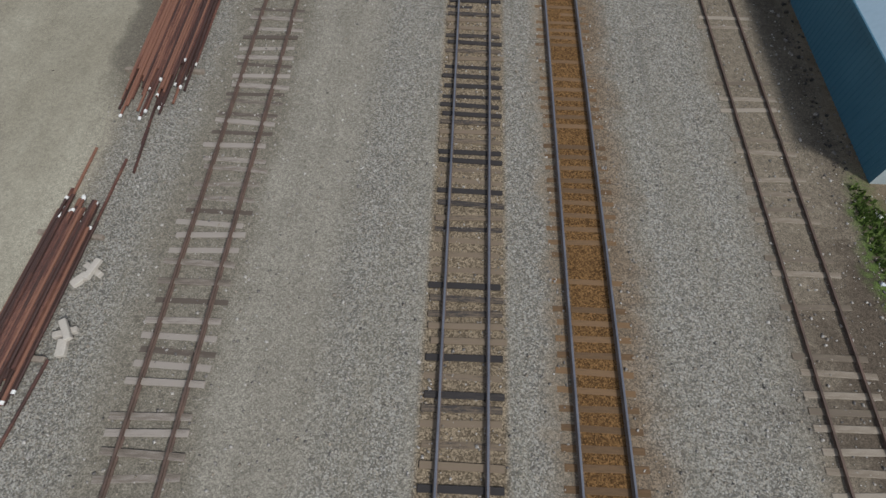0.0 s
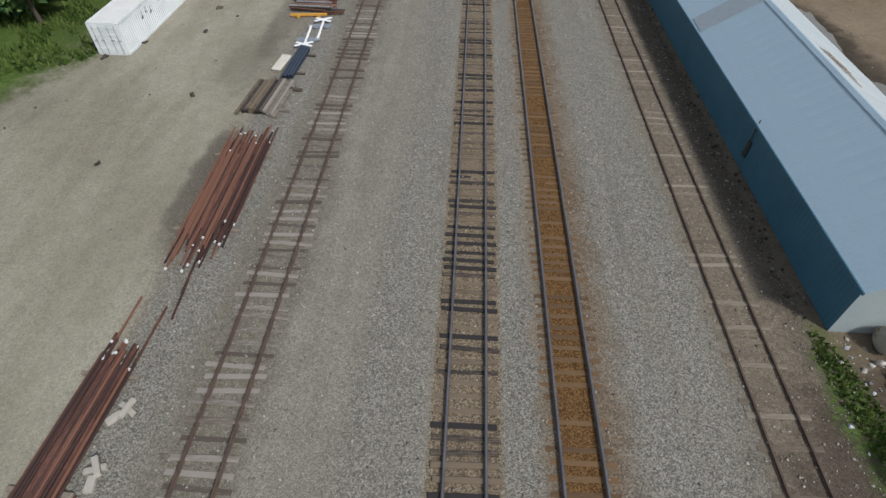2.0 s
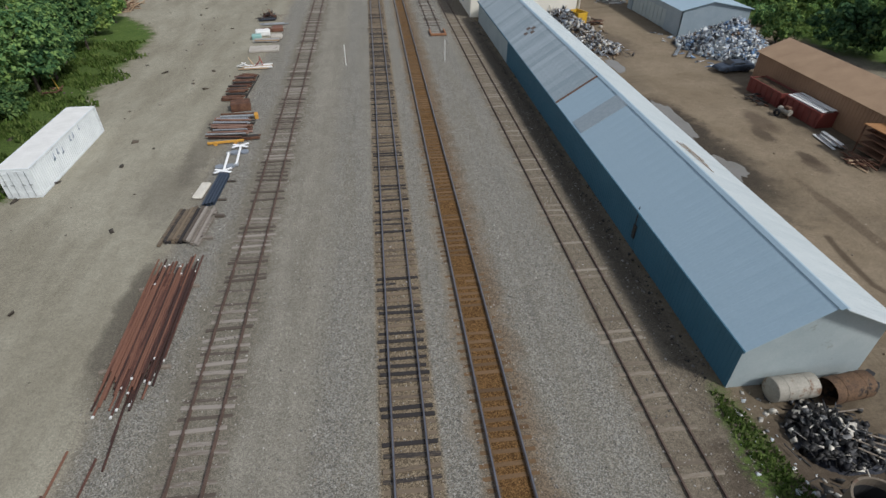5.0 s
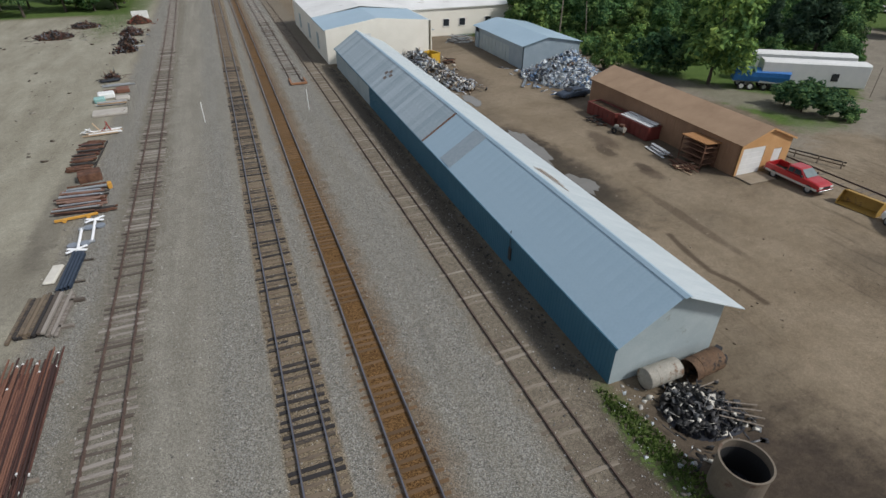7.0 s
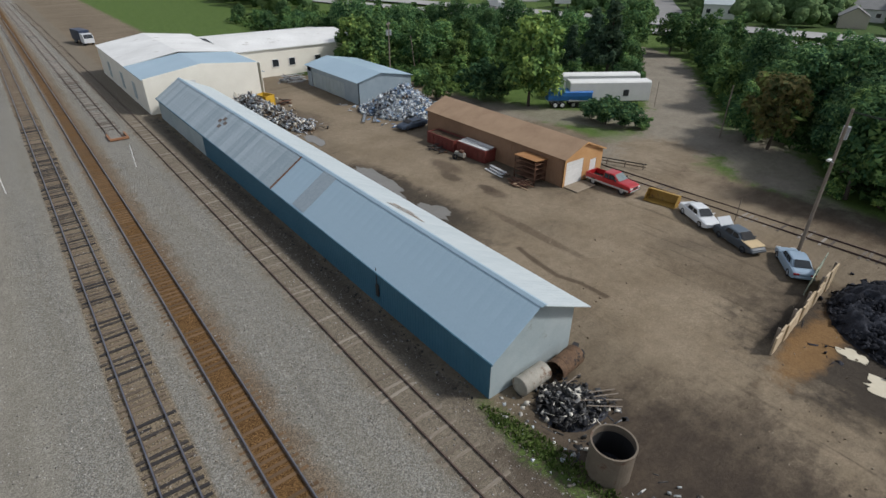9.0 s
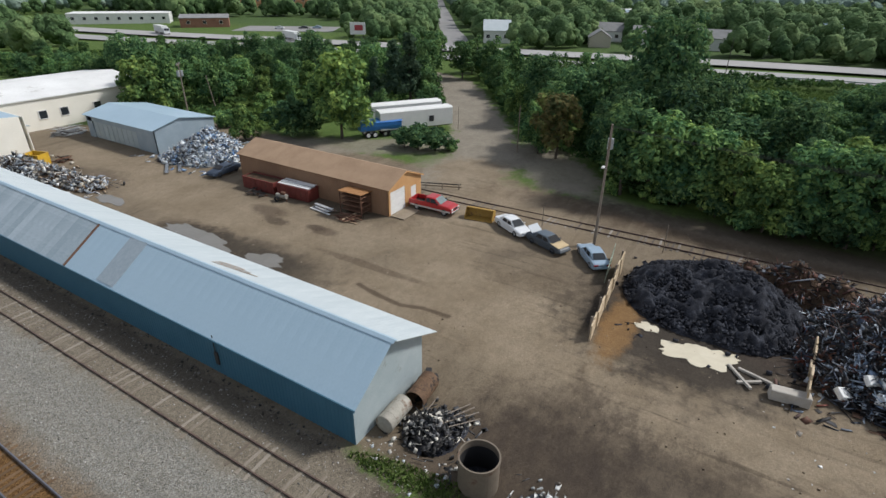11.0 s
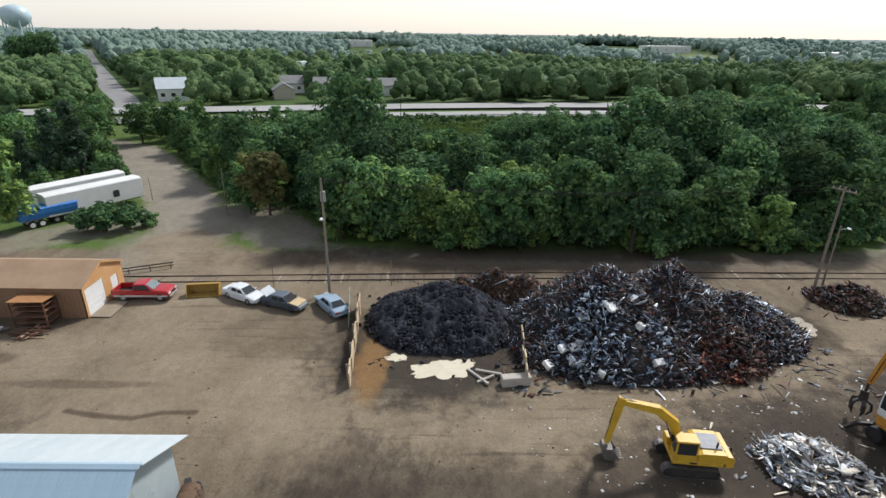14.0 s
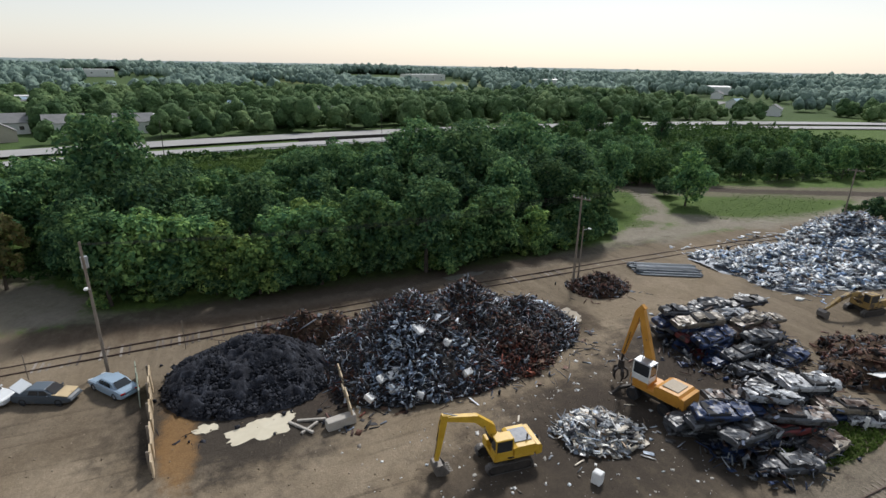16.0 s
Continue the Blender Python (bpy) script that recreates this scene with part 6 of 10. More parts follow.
big = thing("scrap_heap", 41, -16, 0, 0, "great heap of mixed steel scrap, grey, blue and rust", "scrap heap")
Hbig = peaks([(0.3, 1.5, 8.2, 9.0, 6.7), (1.4, -4.8, 8.0, 8.6, 6.3), (0.6, -10.6, 5.8, 7.0, 3.9), (-2.2, 4.0, 5.2, 6.2, 3.6), (-1.5, -1.5, 6.6, 9, 4.3)])
heap_core("core", Hbig, -10, 11, -19, 12, 0.35, 0.32, M_GAPSHADE, big, 31)
pieces_on("loose_scrap", Hbig, -9, 10, -18, 11, 14500, M_SCRAP, big, 5, (7, 2.0, 0.4, 6), 0.74, 0.03)
pieces_on("silver_scrap", peaks([(-1.6, 2.6, 6.6, 6.6, 5.75), (-3.2, -1.0, 4.6, 6.4, 3.6), (0.2, 0.5, 4.0, 5.0, 6.3)]), -8, 5, -8, 9, 2900, M_SILVER, big, 66, (5, 5, 0.3, 5), 0.72, 0.0)
pieces_on("grey_scrap", peaks([(1.0, -12.0, 5.6, 6.0, 3.6)]), -5, 7, -18, -6, 380, M_SILVER, big, 67, (7, 2, 0.2, 3), 0.7, 0.0)
pieces_on("rusty_scrap", peaks([(2.2, -5.4, 6.4, 6.2, 6.5), (-2.4, -7.5, 5.2, 5.2, 3.6)]), -8, 10, -15, 2, 2400, M_RUSTSCRAP, big, 6, (4, 2, 1.2, 3), 0.72, 0.0)
pieces_on("red_scrap", peaks([(-4.2, -6.4, 3.6, 5.0, 2.5), (-1.5, -4.0, 3.0, 3.0, 4.4)]), -8, 2, -12, 0, 760, M_REDSCRAP, big, 68, (5, 3, 0.6, 4), 0.7, 0.0)

for dx, dy, z, L, W, rx, ry, rz in ((-4.9, 2.6, 2.15, 1.3, 1.0, 20, -34, 20), (-5.6, 1.6, 1.5, 1.2, 0.9, 10, -38, -15), (-2.2, -0.9, 4.3, 1.6, 1.0, -15, -30, 40), (-1.7, -0.2, 4.7, 1.3, 0.8, 12, -28, 10), (-6.2, 5.0, 0.95, 1.1, 0.9, 8, -32, 60),
                                    (-4.4, -2.0, 2.5, 0.9, 0.7, -20, -30, 75), (-3.4, 3.6, 2.9, 1.0, 0.6, 24, -25, 35), (-6.3, -4.4, 0.8, 0.9, 0.8, 5, -30, 12)):
    part("white_sheet", box(B(), dx, dy, z, L, W, 0.05, rx, ry, rz, bevel=0.01), M_PALESHEET, big, "pale blue-white appliance panel")

black = thing("waste_heap", 42, 0.8, 0, 0, "black heap of shredded waste in a board-walled bay", "waste heap")
Hblk = peaks([(0.6, -3.0, 5.6, 5.0, 3.9), (1.2, 1.8, 5.0, 4.6, 2.7), (-0.4, -0.4, 4.6, 6.2, 2.4), (2.8, -1.0, 4.5, 7.2, 3.2)])
heap_core("core", Hblk, -9, 8, -9, 8, 0.16, 0.3, M_BLACKHEAP, black, 33, fine=0.42)
pieces_on("shredded_waste", Hblk, -8, 7, -8, 7, 3200, M_BLACKHEAP, black, 7, (1, 1, 5, 1), 0.62, 0.02)

back = thing("waste_heap", 47.5, -5.5, 0, 0, "dark brown heap of tangled muddy scrap", "waste heap")
Hback = peaks([(0, 0, 3.2, 4.2, 3.7), (-0.6, -3, 3.0, 3.6, 3.2), (0.2, 3.4, 2.6, 3.4, 2.4)])
heap_core("core", Hback, -4, 4, -8, 8, 0.25, 0.2, M_BROWNHEAP, back, 35, fine=0.08)
pieces_on("loose_scrap", Hback, -4, 4, -8, 8, 1100, M_RUSTSCRAP, back, 8, (4, 1, 2, 3), 0.8, 0.02)

sheet = thing("scrap_heap", 24.9, -23.7, 0, 0, "low heap of white and grey sheet metal scrap", "scrap heap")
Hsheet = peaks([(0, 0, 2.9, 3.4, 1.2), (0.6, 1.2, 2.2, 2.2, 1.0), (-0.9, -1.3, 1.9, 2.0, 0.9)])
heap_core("core", Hsheet, -4, 4, -5, 5, 0.3, 0.1, M_BROWNHEAP, sheet, 37)
pieces_on("loose_scrap", Hsheet, -4.2, 4.2, -5, 5, 760, M_WHITEGOODS, sheet, 9, (2, 7, 0.0, 5), 0.9, 0.02, 0.7)

rust = thing("scrap_heap", 47.6, -42.5, 0, 0, "small heap of dark rusty scrap by the lamp pole", "scrap heap")
Hrust = peaks([(0, 0, 3.2, 4.2, 2.1), (0.6, 2, 2.4, 2.2, 1.4)])
heap_core("core", Hrust, -4, 4, -5, 5, 0.3, 0.12, M_BROWNHEAP, rust, 39)
pieces_on("loose_scrap", Hrust, -4, 4, -5, 5, 900, M_RUSTSCRAP, rust, 10, (3, 2, 2, 3), 0.75, 0.03)

alum = thing("scrap_heap", 44, -84, 0, 0, "long heap of bright blue-white aluminium scrap", "scrap heap")
Halum = peaks([(3.5, -10, 8, 13, 4.7), (-2, -4, 8, 11, 3.2), (1.5, 9, 6.5, 13, 2.1), (-6, 4, 5, 10, 1.4), (6.5, -16, 7, 9, 3.9), (-3, 14, 6, 8, 1.1), (4.5, 18, 5, 6, 1.0)])
heap_core("core", Halum, -12, 13, -26, 22, 0.5, 0.18, stuff("grey_scrap_core", [(0.12, 0.13, 0.15), (0.26, 0.29, 0.33)], 0.6, 0.2, 1.5, 8), alum, 41)
pieces_on("loose_scrap", Halum, -11, 13, -25, 21, 6000, M_BRIGHT, alum, 11, (3, 7, 0.2, 5), 1.15, 0.05, 0.5)
pieces_on("dark_scrap", peaks([(3.5, -10, 7.4, 11, 4.85), (6.5, -16, 7, 9, 4.05), (2, -3, 4, 5, 3.0)]), -6, 13, -25, 4, 2300, M_DARKBLUE, alum, 71, (4, 5, 0.4, 4), 1.1, 0.0, 0.3)

cans = thing("scrap_heap", 46.5, 68.5, 0, 0, "heap of silvery aluminium scrap beside the store shed", "scrap heap")
Hcans = peaks([(0, 0, 5.2, 6.2, 3.6), (2.5, 2.6, 4.0, 5.0, 3.2), (-3.0, 2, 3.2, 3.6, 1.2)])
heap_core("core", Hcans, -7, 8, -7, 9, 0.4, 0.15, M_ROOF_OLD, cans, 43)
pieces_on("loose_scrap", Hcans, -7, 8, -7, 9, 3000, M_BRIGHT, cans, 12, (3, 6, 0.6, 4), 0.9, 0.03)

row = thing("scrap_heap", 28.6, 78.5, 0, 0, "long low heap of pale scrap against the shed", "scrap heap")
Hrow = peaks([(0, 5, 2.8, 7, 2.2), (0.6, -2, 2.6, 6.5, 1.7), (1.6, -8, 2.2, 4, 0.9)])
heap_core("core", Hrow, -4, 5, -13, 13, 0.4, 0.12, M_BROWNHEAP, row, 45)
pieces_on("loose_scrap", Hrow, -4, 5, -13, 13, 1100, M_WHITEGOODS, row, 13, (3, 4, 2, 3), 0.9, 0.06)

junk = thing("scrap_heap", 19.0, 12.1, 0, 0, "tangle of black and white plastic scrap by the shed", "scrap heap")
Hjunk = peaks([(0, 0, 2.0, 2.0, 0.95), (0.9, -0.6, 1.5, 1.5, 0.6)])
heap_core("core", Hjunk, -3, 3, -3, 3, 0.25, 0.08, M_BLACKHEAP, junk, 47)
pieces_on("loose_scrap", Hjunk, -2.6, 2.6, -2.6, 2.6, 420, many("black_white_plastic", [(0.015, 0.015, 0.018), (0.03, 0.03, 0.035), (0.02, 0.02, 0.02), (0.03, 0.028, 0.026), (0.06, 0.065, 0.07), (0.03, 0.03, 0.03), (0.025, 0.027, 0.03), (0.6, 0.57, 0.5), (0.02, 0.018, 0.016), (0.014, 0.014, 0.016), (0.2, 0.2, 0.2)]), junk, 14, (2, 5, 3, 2), 0.55, 0.1)
for a, b in (((-0.5, 0.1, 0.75), (2.9, -1.3, 0.3)), ((-0.3, -0.1, 0.8), (2.7, -1.7, 0.25)), ((0.2, 0.3, 0.6), (3.1, -0.9, 0.2)), ((0.6, 1.0, 0.4), (2.6, 1.2, 0.15)), ((-0.2, -0.5, 0.7), (2.3, -2.0, 0.2))):
    part("pale_pipe", rod(B(), a, b, 0.04, seg=7), M_POLE, junk, "long pale pipe")
junk2 = thing("scrap_heap", 17.0, 4.5, 0, 0, "small scatter of black and white scrap", "scrap heap")
Hjunk2 = peaks([(0, 0, 2.0, 1.6, 0.6)])
heap_core("core", Hjunk2, -3, 3, -2, 2, 0.25, 0.08, M_BLACKHEAP, junk2, 48)
pieces_on("loose_scrap", Hjunk2, -2.6, 2.6, -2, 2, 240, many("black_grey_scrap", [(0.02, 0.02, 0.022), (0.4, 0.42, 0.42), (0.05, 0.05, 0.055), (0.6, 0.6, 0.58), (0.12, 0.10, 0.08)]), junk2, 15, (3, 3, 3, 2), 0.45, 0.1)
heap2 = thing("scrap_heap", 22.3, -53.5, 0, 0, "dark heap of rusty parts behind the crushed cars", "scrap heap")
Hh2 = peaks([(0, 0, 3.6, 5.5, 2.0), (0.5, -5, 3.5, 5, 2.4), (3.0, -2, 3, 4, 1.3)])
heap_core("core", Hh2, -5, 7, -11, 7, 0.35, 0.18, M_BROWNHEAP, heap2, 49, fine=0.06)
pieces_on("loose_scrap", Hh2, -5, 7, -11, 7, 900, M_RUSTSCRAP, heap2, 16, (3, 3, 2, 3), 0.85, 0.05)

# white appliances lying on the great heap
for k, (x, y, sx, sy, sz, rx, ry, rz) in enumerate(((38.1, -14.3, 1.2, 1.4, 0.25, 12, -26, 25), (37.8, -11.7, 0.8, 0.7, 0.3, 10, -28, 10), (36.0, -10.2, 0.7, 1.3, 0.3, 8, -30, 28), (35.8, -11.1, 0.7, 1.3, 0.3, -6, -28, 12), (34.9, -10.9, 0.75, 1.2, 0.3, 4, -25, -8),
                                                    (35.1, -8.8, 0.8, 0.9, 0.35, 10, -20, 30), (34.5, -17.3, 0.55, 0.9, 0.5, 5, -35, 20), (33.9, -12.7, 0.6, 0.8, 0.5, 5, -15, 60), (36.9, -16.4, 0.6, 0.7, 0.5, 20, -20, 40))):
    ap = thing("appliance", x, y, float(Hbig(np.array(x - 41.0), np.array(y + 16.0))) + 0.12, rz, "dented white household appliance on the scrap heap", "appliance", "white appliances", rx=rx, ry=ry)
    part("cabinet", box(B(), 0, 0, 0, sx, sy, sz, bevel=0.04), M_WHITE, ap)
    part("door", box(B(), 0, 0, sz / 2 + 0.03, sx * 0.94, sy * 0.95, 0.05, bevel=0.02), M_SIDING, ap)
    part("handle", box(B(), sx * 0.36, sy * 0.1, sz / 2 + 0.08, 0.04, sy * 0.3, 0.04), M_GREYSTEEL, ap)
fr = thing("washing_machine", 20.9, -20.4, 0.42, 25, "white washing machine lying on the ground", "appliance", rx=6)
part("cabinet", box(B(), 0, 0, 0, 0.65, 0.65, 0.85, bevel=0.04), M_WHITE, fr)
part("lid", box(B(), 0, 0, 0.44, 0.58, 0.5, 0.04, bevel=0.01), M_SIDING, fr)

# ---- walls of the bays, puddles ----
bay = thing("bay_wall", 39.3, 7.4, 0, 4, "leaning board wall of the waste bay", "wall")
for i in range(13):
    L = 0.98
    h = 1.35 + 0.08 * math.sin(i * 1.3) + (0.35 if i > 9 else 0)
    part("board", box(B(), -6.1 + i * L, 0.05 * math.sin(i * 2.1), h / 2, L - 0.012, 0.12, h, rz=rnd.uniform(-1.2, 1.2), rx=rnd.uniform(-3, 1), bevel=0.015), M_WOODPANEL, bay)
for i in range(5):
    part("post", box(B(), -6.0 + i * 3.0, 0.16, 0.9, 0.16, 0.16, 1.8, bevel=0.02), M_POLE, bay)
bay3 = thing("bay_wall", 44.2, 8.7, 0, 8, "pale green weathered board panel behind the bay wall", "wall")
M_GREENBOARD = stuff("pale_green_board", [(0.22, 0.26, 0.2), (0.33, 0.37, 0.29)], 0.85, 0, 1, 20, bump=0.3, spots=(0.42, 0.4, 0.33), spot_scale=1.5, spot_at=0.58)
for i in range(5):
    part("board", box(B(), -2.0 + i * 1.0, 0.03 * math.sin(i * 2.3), 0.8, 0.985, 0.08, 1.6 + 0.15 * math.sin(i * 1.9), rx=4, bevel=0.015), M_GREENBOARD, bay3)
bay2 = thing("bay_wall", 36.3, -7.0, 0, -4, "short rough timber wall beside the scrap heap", "wall")
for i in range(6):
    h = 1.5 + 0.4 * math.sin(i * 1.7)
    part("board", box(B(), -2.6 + i * 1.05, 0.06 * math.sin(i * 2.7), h / 2, 1.02, 0.12, h, rz=rnd.uniform(-2, 2), rx=rnd.uniform(-7, 2), bevel=0.02), M_WOODPANEL, bay2)
bm = B()
box(bm, 0, 0, 0.4, 0.75, 2.3, 0.8, bevel=0.05)
single("concrete_block", bm, M_CONC, "rough concrete block at the end of the bay", "block", m=pose(33.4, -5.9, 0, 0, 0, 8))
for x, y, rz, L in ((34.2, -3.0, 35, 2.6), (34.8, -3.9, 70, 2.2), (33.9, -3.6, 120, 1.6)):
    b = thing("broken_timber", x, y, 0.12, rz, "pale splintered timber lying by the puddle", "timber")
    part("beam", box(B(), 0, 0, 0, L, 0.2, 0.18, bevel=0.02, ry=3), M_CONC, b)


def puddle(x, y, rx, ry, rz, mat, seed, label):
    bm = B()
    pts = []
    for k in range(48):
        a = 2 * math.pi * k / 48
        q = 1 + 0.5 * noise.noise(Vector((math.cos(a) * 1.5, math.sin(a) * 1.5, seed))) + 0.3 * noise.noise(Vector((math.cos(a) * 4, math.sin(a) * 4, seed + 5)))
        pts.append((rx * q * math.cos(a), ry * q * math.sin(a)))
    prism(bm, pts, -0.4, 0.03, "z")
    return single("puddle", bm, mat, label, "puddle", "structure", m=pose(x, y, 0, 0, 0, rz))


puddle(35.4, -0.3, 1.35, 2.6, 14, M_MILKY, 1, "milky tan puddle at the foot of the black heap")
puddle(36.9, 3.6, 0.55, 0.85, 0, M_MILKY, 2, "small milky puddle in the bay")
puddle(42.6, -33.6, 2.0, 1.6, 20, stuff("tan_water", [(0.36, 0.31, 0.23), (0.44, 0.38, 0.29)], 0.08, 0, 0.4, 2, bump=0.02), 3, "muddy puddle beside the scrap heap")
puddle(28.4, 36.8, 1.1, 2.3, 10, M_WATER, 4, "grey puddle behind the shed")
puddle(28.2, 46.0, 1.4, 4.8, -6, M_WATER, 5, "long grey puddle behind the shed")
puddle(29.2, 63.5, 1.0, 2.2, 0, M_WATER, 6, "pale puddle near the scrap row")
puddle(57.6, -28.0, 0.7, 3.4, 6, M_WATER, 7, "shallow puddle on the dirt track")


# ---- vehicles ----
M_TYRE = plain("tyre_rubber", (0.022, 0.022, 0.024), 0.85)
M_RIM = stuff("wheel_rim", [(0.35, 0.36, 0.37), (0.5, 0.51, 0.52)], 0.4, 0.6)
M_LAMP = stuff("lamp_glass", [(0.6, 0.6, 0.58), (0.75, 0.75, 0.72)], 0.15)
M_TAIL = stuff("red_lamp_glass", [(0.3, 0.02, 0.02), (0.4, 0.03, 0.03)], 0.2)
M_CHROME = stuff("dull_chrome", [(0.45, 0.46, 0.47), (0.6, 0.6, 0.6)], 0.25, 0.9)


def add_wheel(ob, x, y, r, w, rim=True):
    t = part("wheel", hollow(B(), (x - w / 2, y, r), (x + w / 2, y, r), r, r * 0.6, 18), M_TYRE, ob, smooth=False)
    if rim:
        part("rim", rod(B(), (x - w * 0.42, y, r), (x + w * 0.42, y, r), r * 0.61, seg=14), M_RIM, t)
    return t


def shell(bm, stations):
    """A car body: stations along y, each (y, half width at sill, half width at belt, z sill, z belt, crown)."""
    rings = []
    for y, ws, wb, zs, zb, cr in stations:
        rings.append([(-ws, y, zs), (ws, y, zs), (wb, y, zs + (zb - zs) * 0.55), (wb * 0.97, y, zb - 0.04), (wb * 0.82, y, zb + cr * 0.6), (0, y, zb + cr), (-wb * 0.82, y, zb + cr * 0.6), (-wb * 0.97, y, zb - 0.04), (-wb, y, zs + (zb - zs) * 0.55)])
    return loft(bm, rings)


def sedan(x, y, rz, colour, label, roof_col=None, L=4.7, W=1.76, H=1.38, wreck=False):
    """Faces +y before turning."""
    ob = thing("sedan_car", x, y, 0.03, rz, label, "car")
    h = L / 2
    st = [(-h, W * 0.40, W * 0.42, 0.42, 0.78, 0.0), (-h + 0.12, W * 0.46, W * 0.47, 0.30, 0.86, 0.02), (-h + 0.55, W * 0.48, W * 0.49, 0.24, 0.92, 0.03), (-0.9, W * 0.49, W * 0.5, 0.22, 0.90, 0.03), (0.6, W * 0.49, W * 0.5, 0.22, 0.88, 0.03),
          (h - 0.9, W * 0.48, W * 0.48, 0.24, 0.80, 0.05), (h - 0.25, W * 0.46, W * 0.46, 0.28, 0.70, 0.04), (h, W * 0.38, W * 0.40, 0.36, 0.60, 0.0)]
    body = part("body", shell(B(), st), colour, ob, smooth=False)
    bm = B()
    rings = []
    for yy, w, z in ((-h + 0.75, W * 0.42, 0.90), (-h + 1.35, W * 0.37, H - 0.04), (-0.2, W * 0.375, H), (0.35, W * 0.37, H - 0.03), (1.12, W * 0.42, 0.87)):
        rings.append([(-w - (0.06 if z > 1 else 0.0), yy, 0.85), (w + (0.06 if z > 1 else 0.0), yy, 0.85), (w, yy, z - 0.05 if z > 1 else z), (w * 0.85, yy, z), (-w * 0.85, yy, z), (-w, yy, z - 0.05 if z > 1 else z)])
    part("cabin", loft(bm, rings), roof_col or colour, ob)
    bm = B()
    quad(bm, (-W * 0.36, 1.13, 0.93), (W * 0.36, 1.13, 0.93), (W * 0.30, 0.40, H - 0.025), (-W * 0.30, 0.40, H - 0.025))
    bmesh.ops.translate(bm, verts=bm.verts, vec=(0, 0.03, 0.02))
    # a wreck's screen is a near-black sheet standing for a shaded gap
    part("windscreen", bm, M_DARK if wreck else M_GLASS, ob)
    bm = B()
    quad(bm, (-W * 0.36, -h + 0.72, 0.96), (W * 0.36, -h + 0.72, 0.96), (W * 0.30, -h + 1.32, H - 0.045), (-W * 0.30, -h + 1.32, H - 0.045))
    bmesh.ops.translate(bm, verts=bm.verts, vec=(0, -0.03, 0.02))
    part("rear_window", bm, M_GLASS, ob)
    for s in (-1, 1):
        for y0, y1, z1 in ((-0.95, -0.12, H - 0.1), (-0.02, 0.72, H - 0.12)):
            bm = B()
            pts = [(s * (W * 0.435), y0, 0.93), (s * (W * 0.435), y1, 0.93), (s * (W * 0.395), y1 - (0.25 if y1 > 0.3 else 0), z1), (s * (W * 0.395), y0 + (0.2 if y0 < -0.5 else 0), z1)]
            quad(bm, *pts)
            part("side_window", bm, M_GLASS, ob)
        part("mirror", box(B(), s * (W * 0.53), 0.75, 0.95, 0.18, 0.1, 0.12, bevel=0.02), colour, ob)
        if not wreck:
            part("headlight", box(B(), s * W * 0.32, h - 0.04, 0.6, 0.4, 0.1, 0.14, bevel=0.02), M_LAMP, ob)
            part("tail_light", box(B(), s * W * 0.34, -h + 0.02, 0.72, 0.42, 0.08, 0.16, bevel=0.02), M_TAIL, ob)
        for yy in (-h + 0.95, h - 0.92):
            add_wheel(ob, s * W * 0.44, yy, 0.31, 0.2, not wreck)
    part("bumper", box(B(), 0, h - 0.02, 0.42, W * 0.86, 0.16, 0.2, bevel=0.04), colour, ob)
    part("bumper", box(B(), 0, -h + 0.02, 0.46, W * 0.88, 0.16, 0.22, bevel=0.04), colour, ob)
    return ob


sedan(47.35, 19.9, 150, paint("white", (0.72, 0.74, 0.75)), "white four-door sedan parked on bare earth")
sedan(45.2, 10.6, -52, paint("silver_blue", (0.30, 0.40, 0.50)), "pale silver-blue sedan parked beside the bay wall")
wr = sedan(45.7, 15.35, 157, paint("wreck_dark", (0.06, 0.075, 0.09), 0.5, (0.2, 0.16, 0.11)), "wrecked dark car with tan front end, trunk lid open", wreck=True, roof_col=paint("wreck_roof", (0.10, 0.13, 0.16), 0.5))
part("bonnet", box(B(), 0, 1.55, 0.86, 1.5, 1.25, 0.06, rx=-6, bevel=0.02), paint("tan_primer", (0.55, 0.42, 0.24), 0.6, (0.3, 0.2, 0.12)), wr, "tan primered bonnet and wings")
part("trunk_lid", box(B(), 0, -1.9, 1.25, 1.4, 1.0, 0.05, rx=-38, bevel=0.02), paint("wreck_lid", (0.3, 0.34, 0.38), 0.5), wr, "raised grey trunk lid")


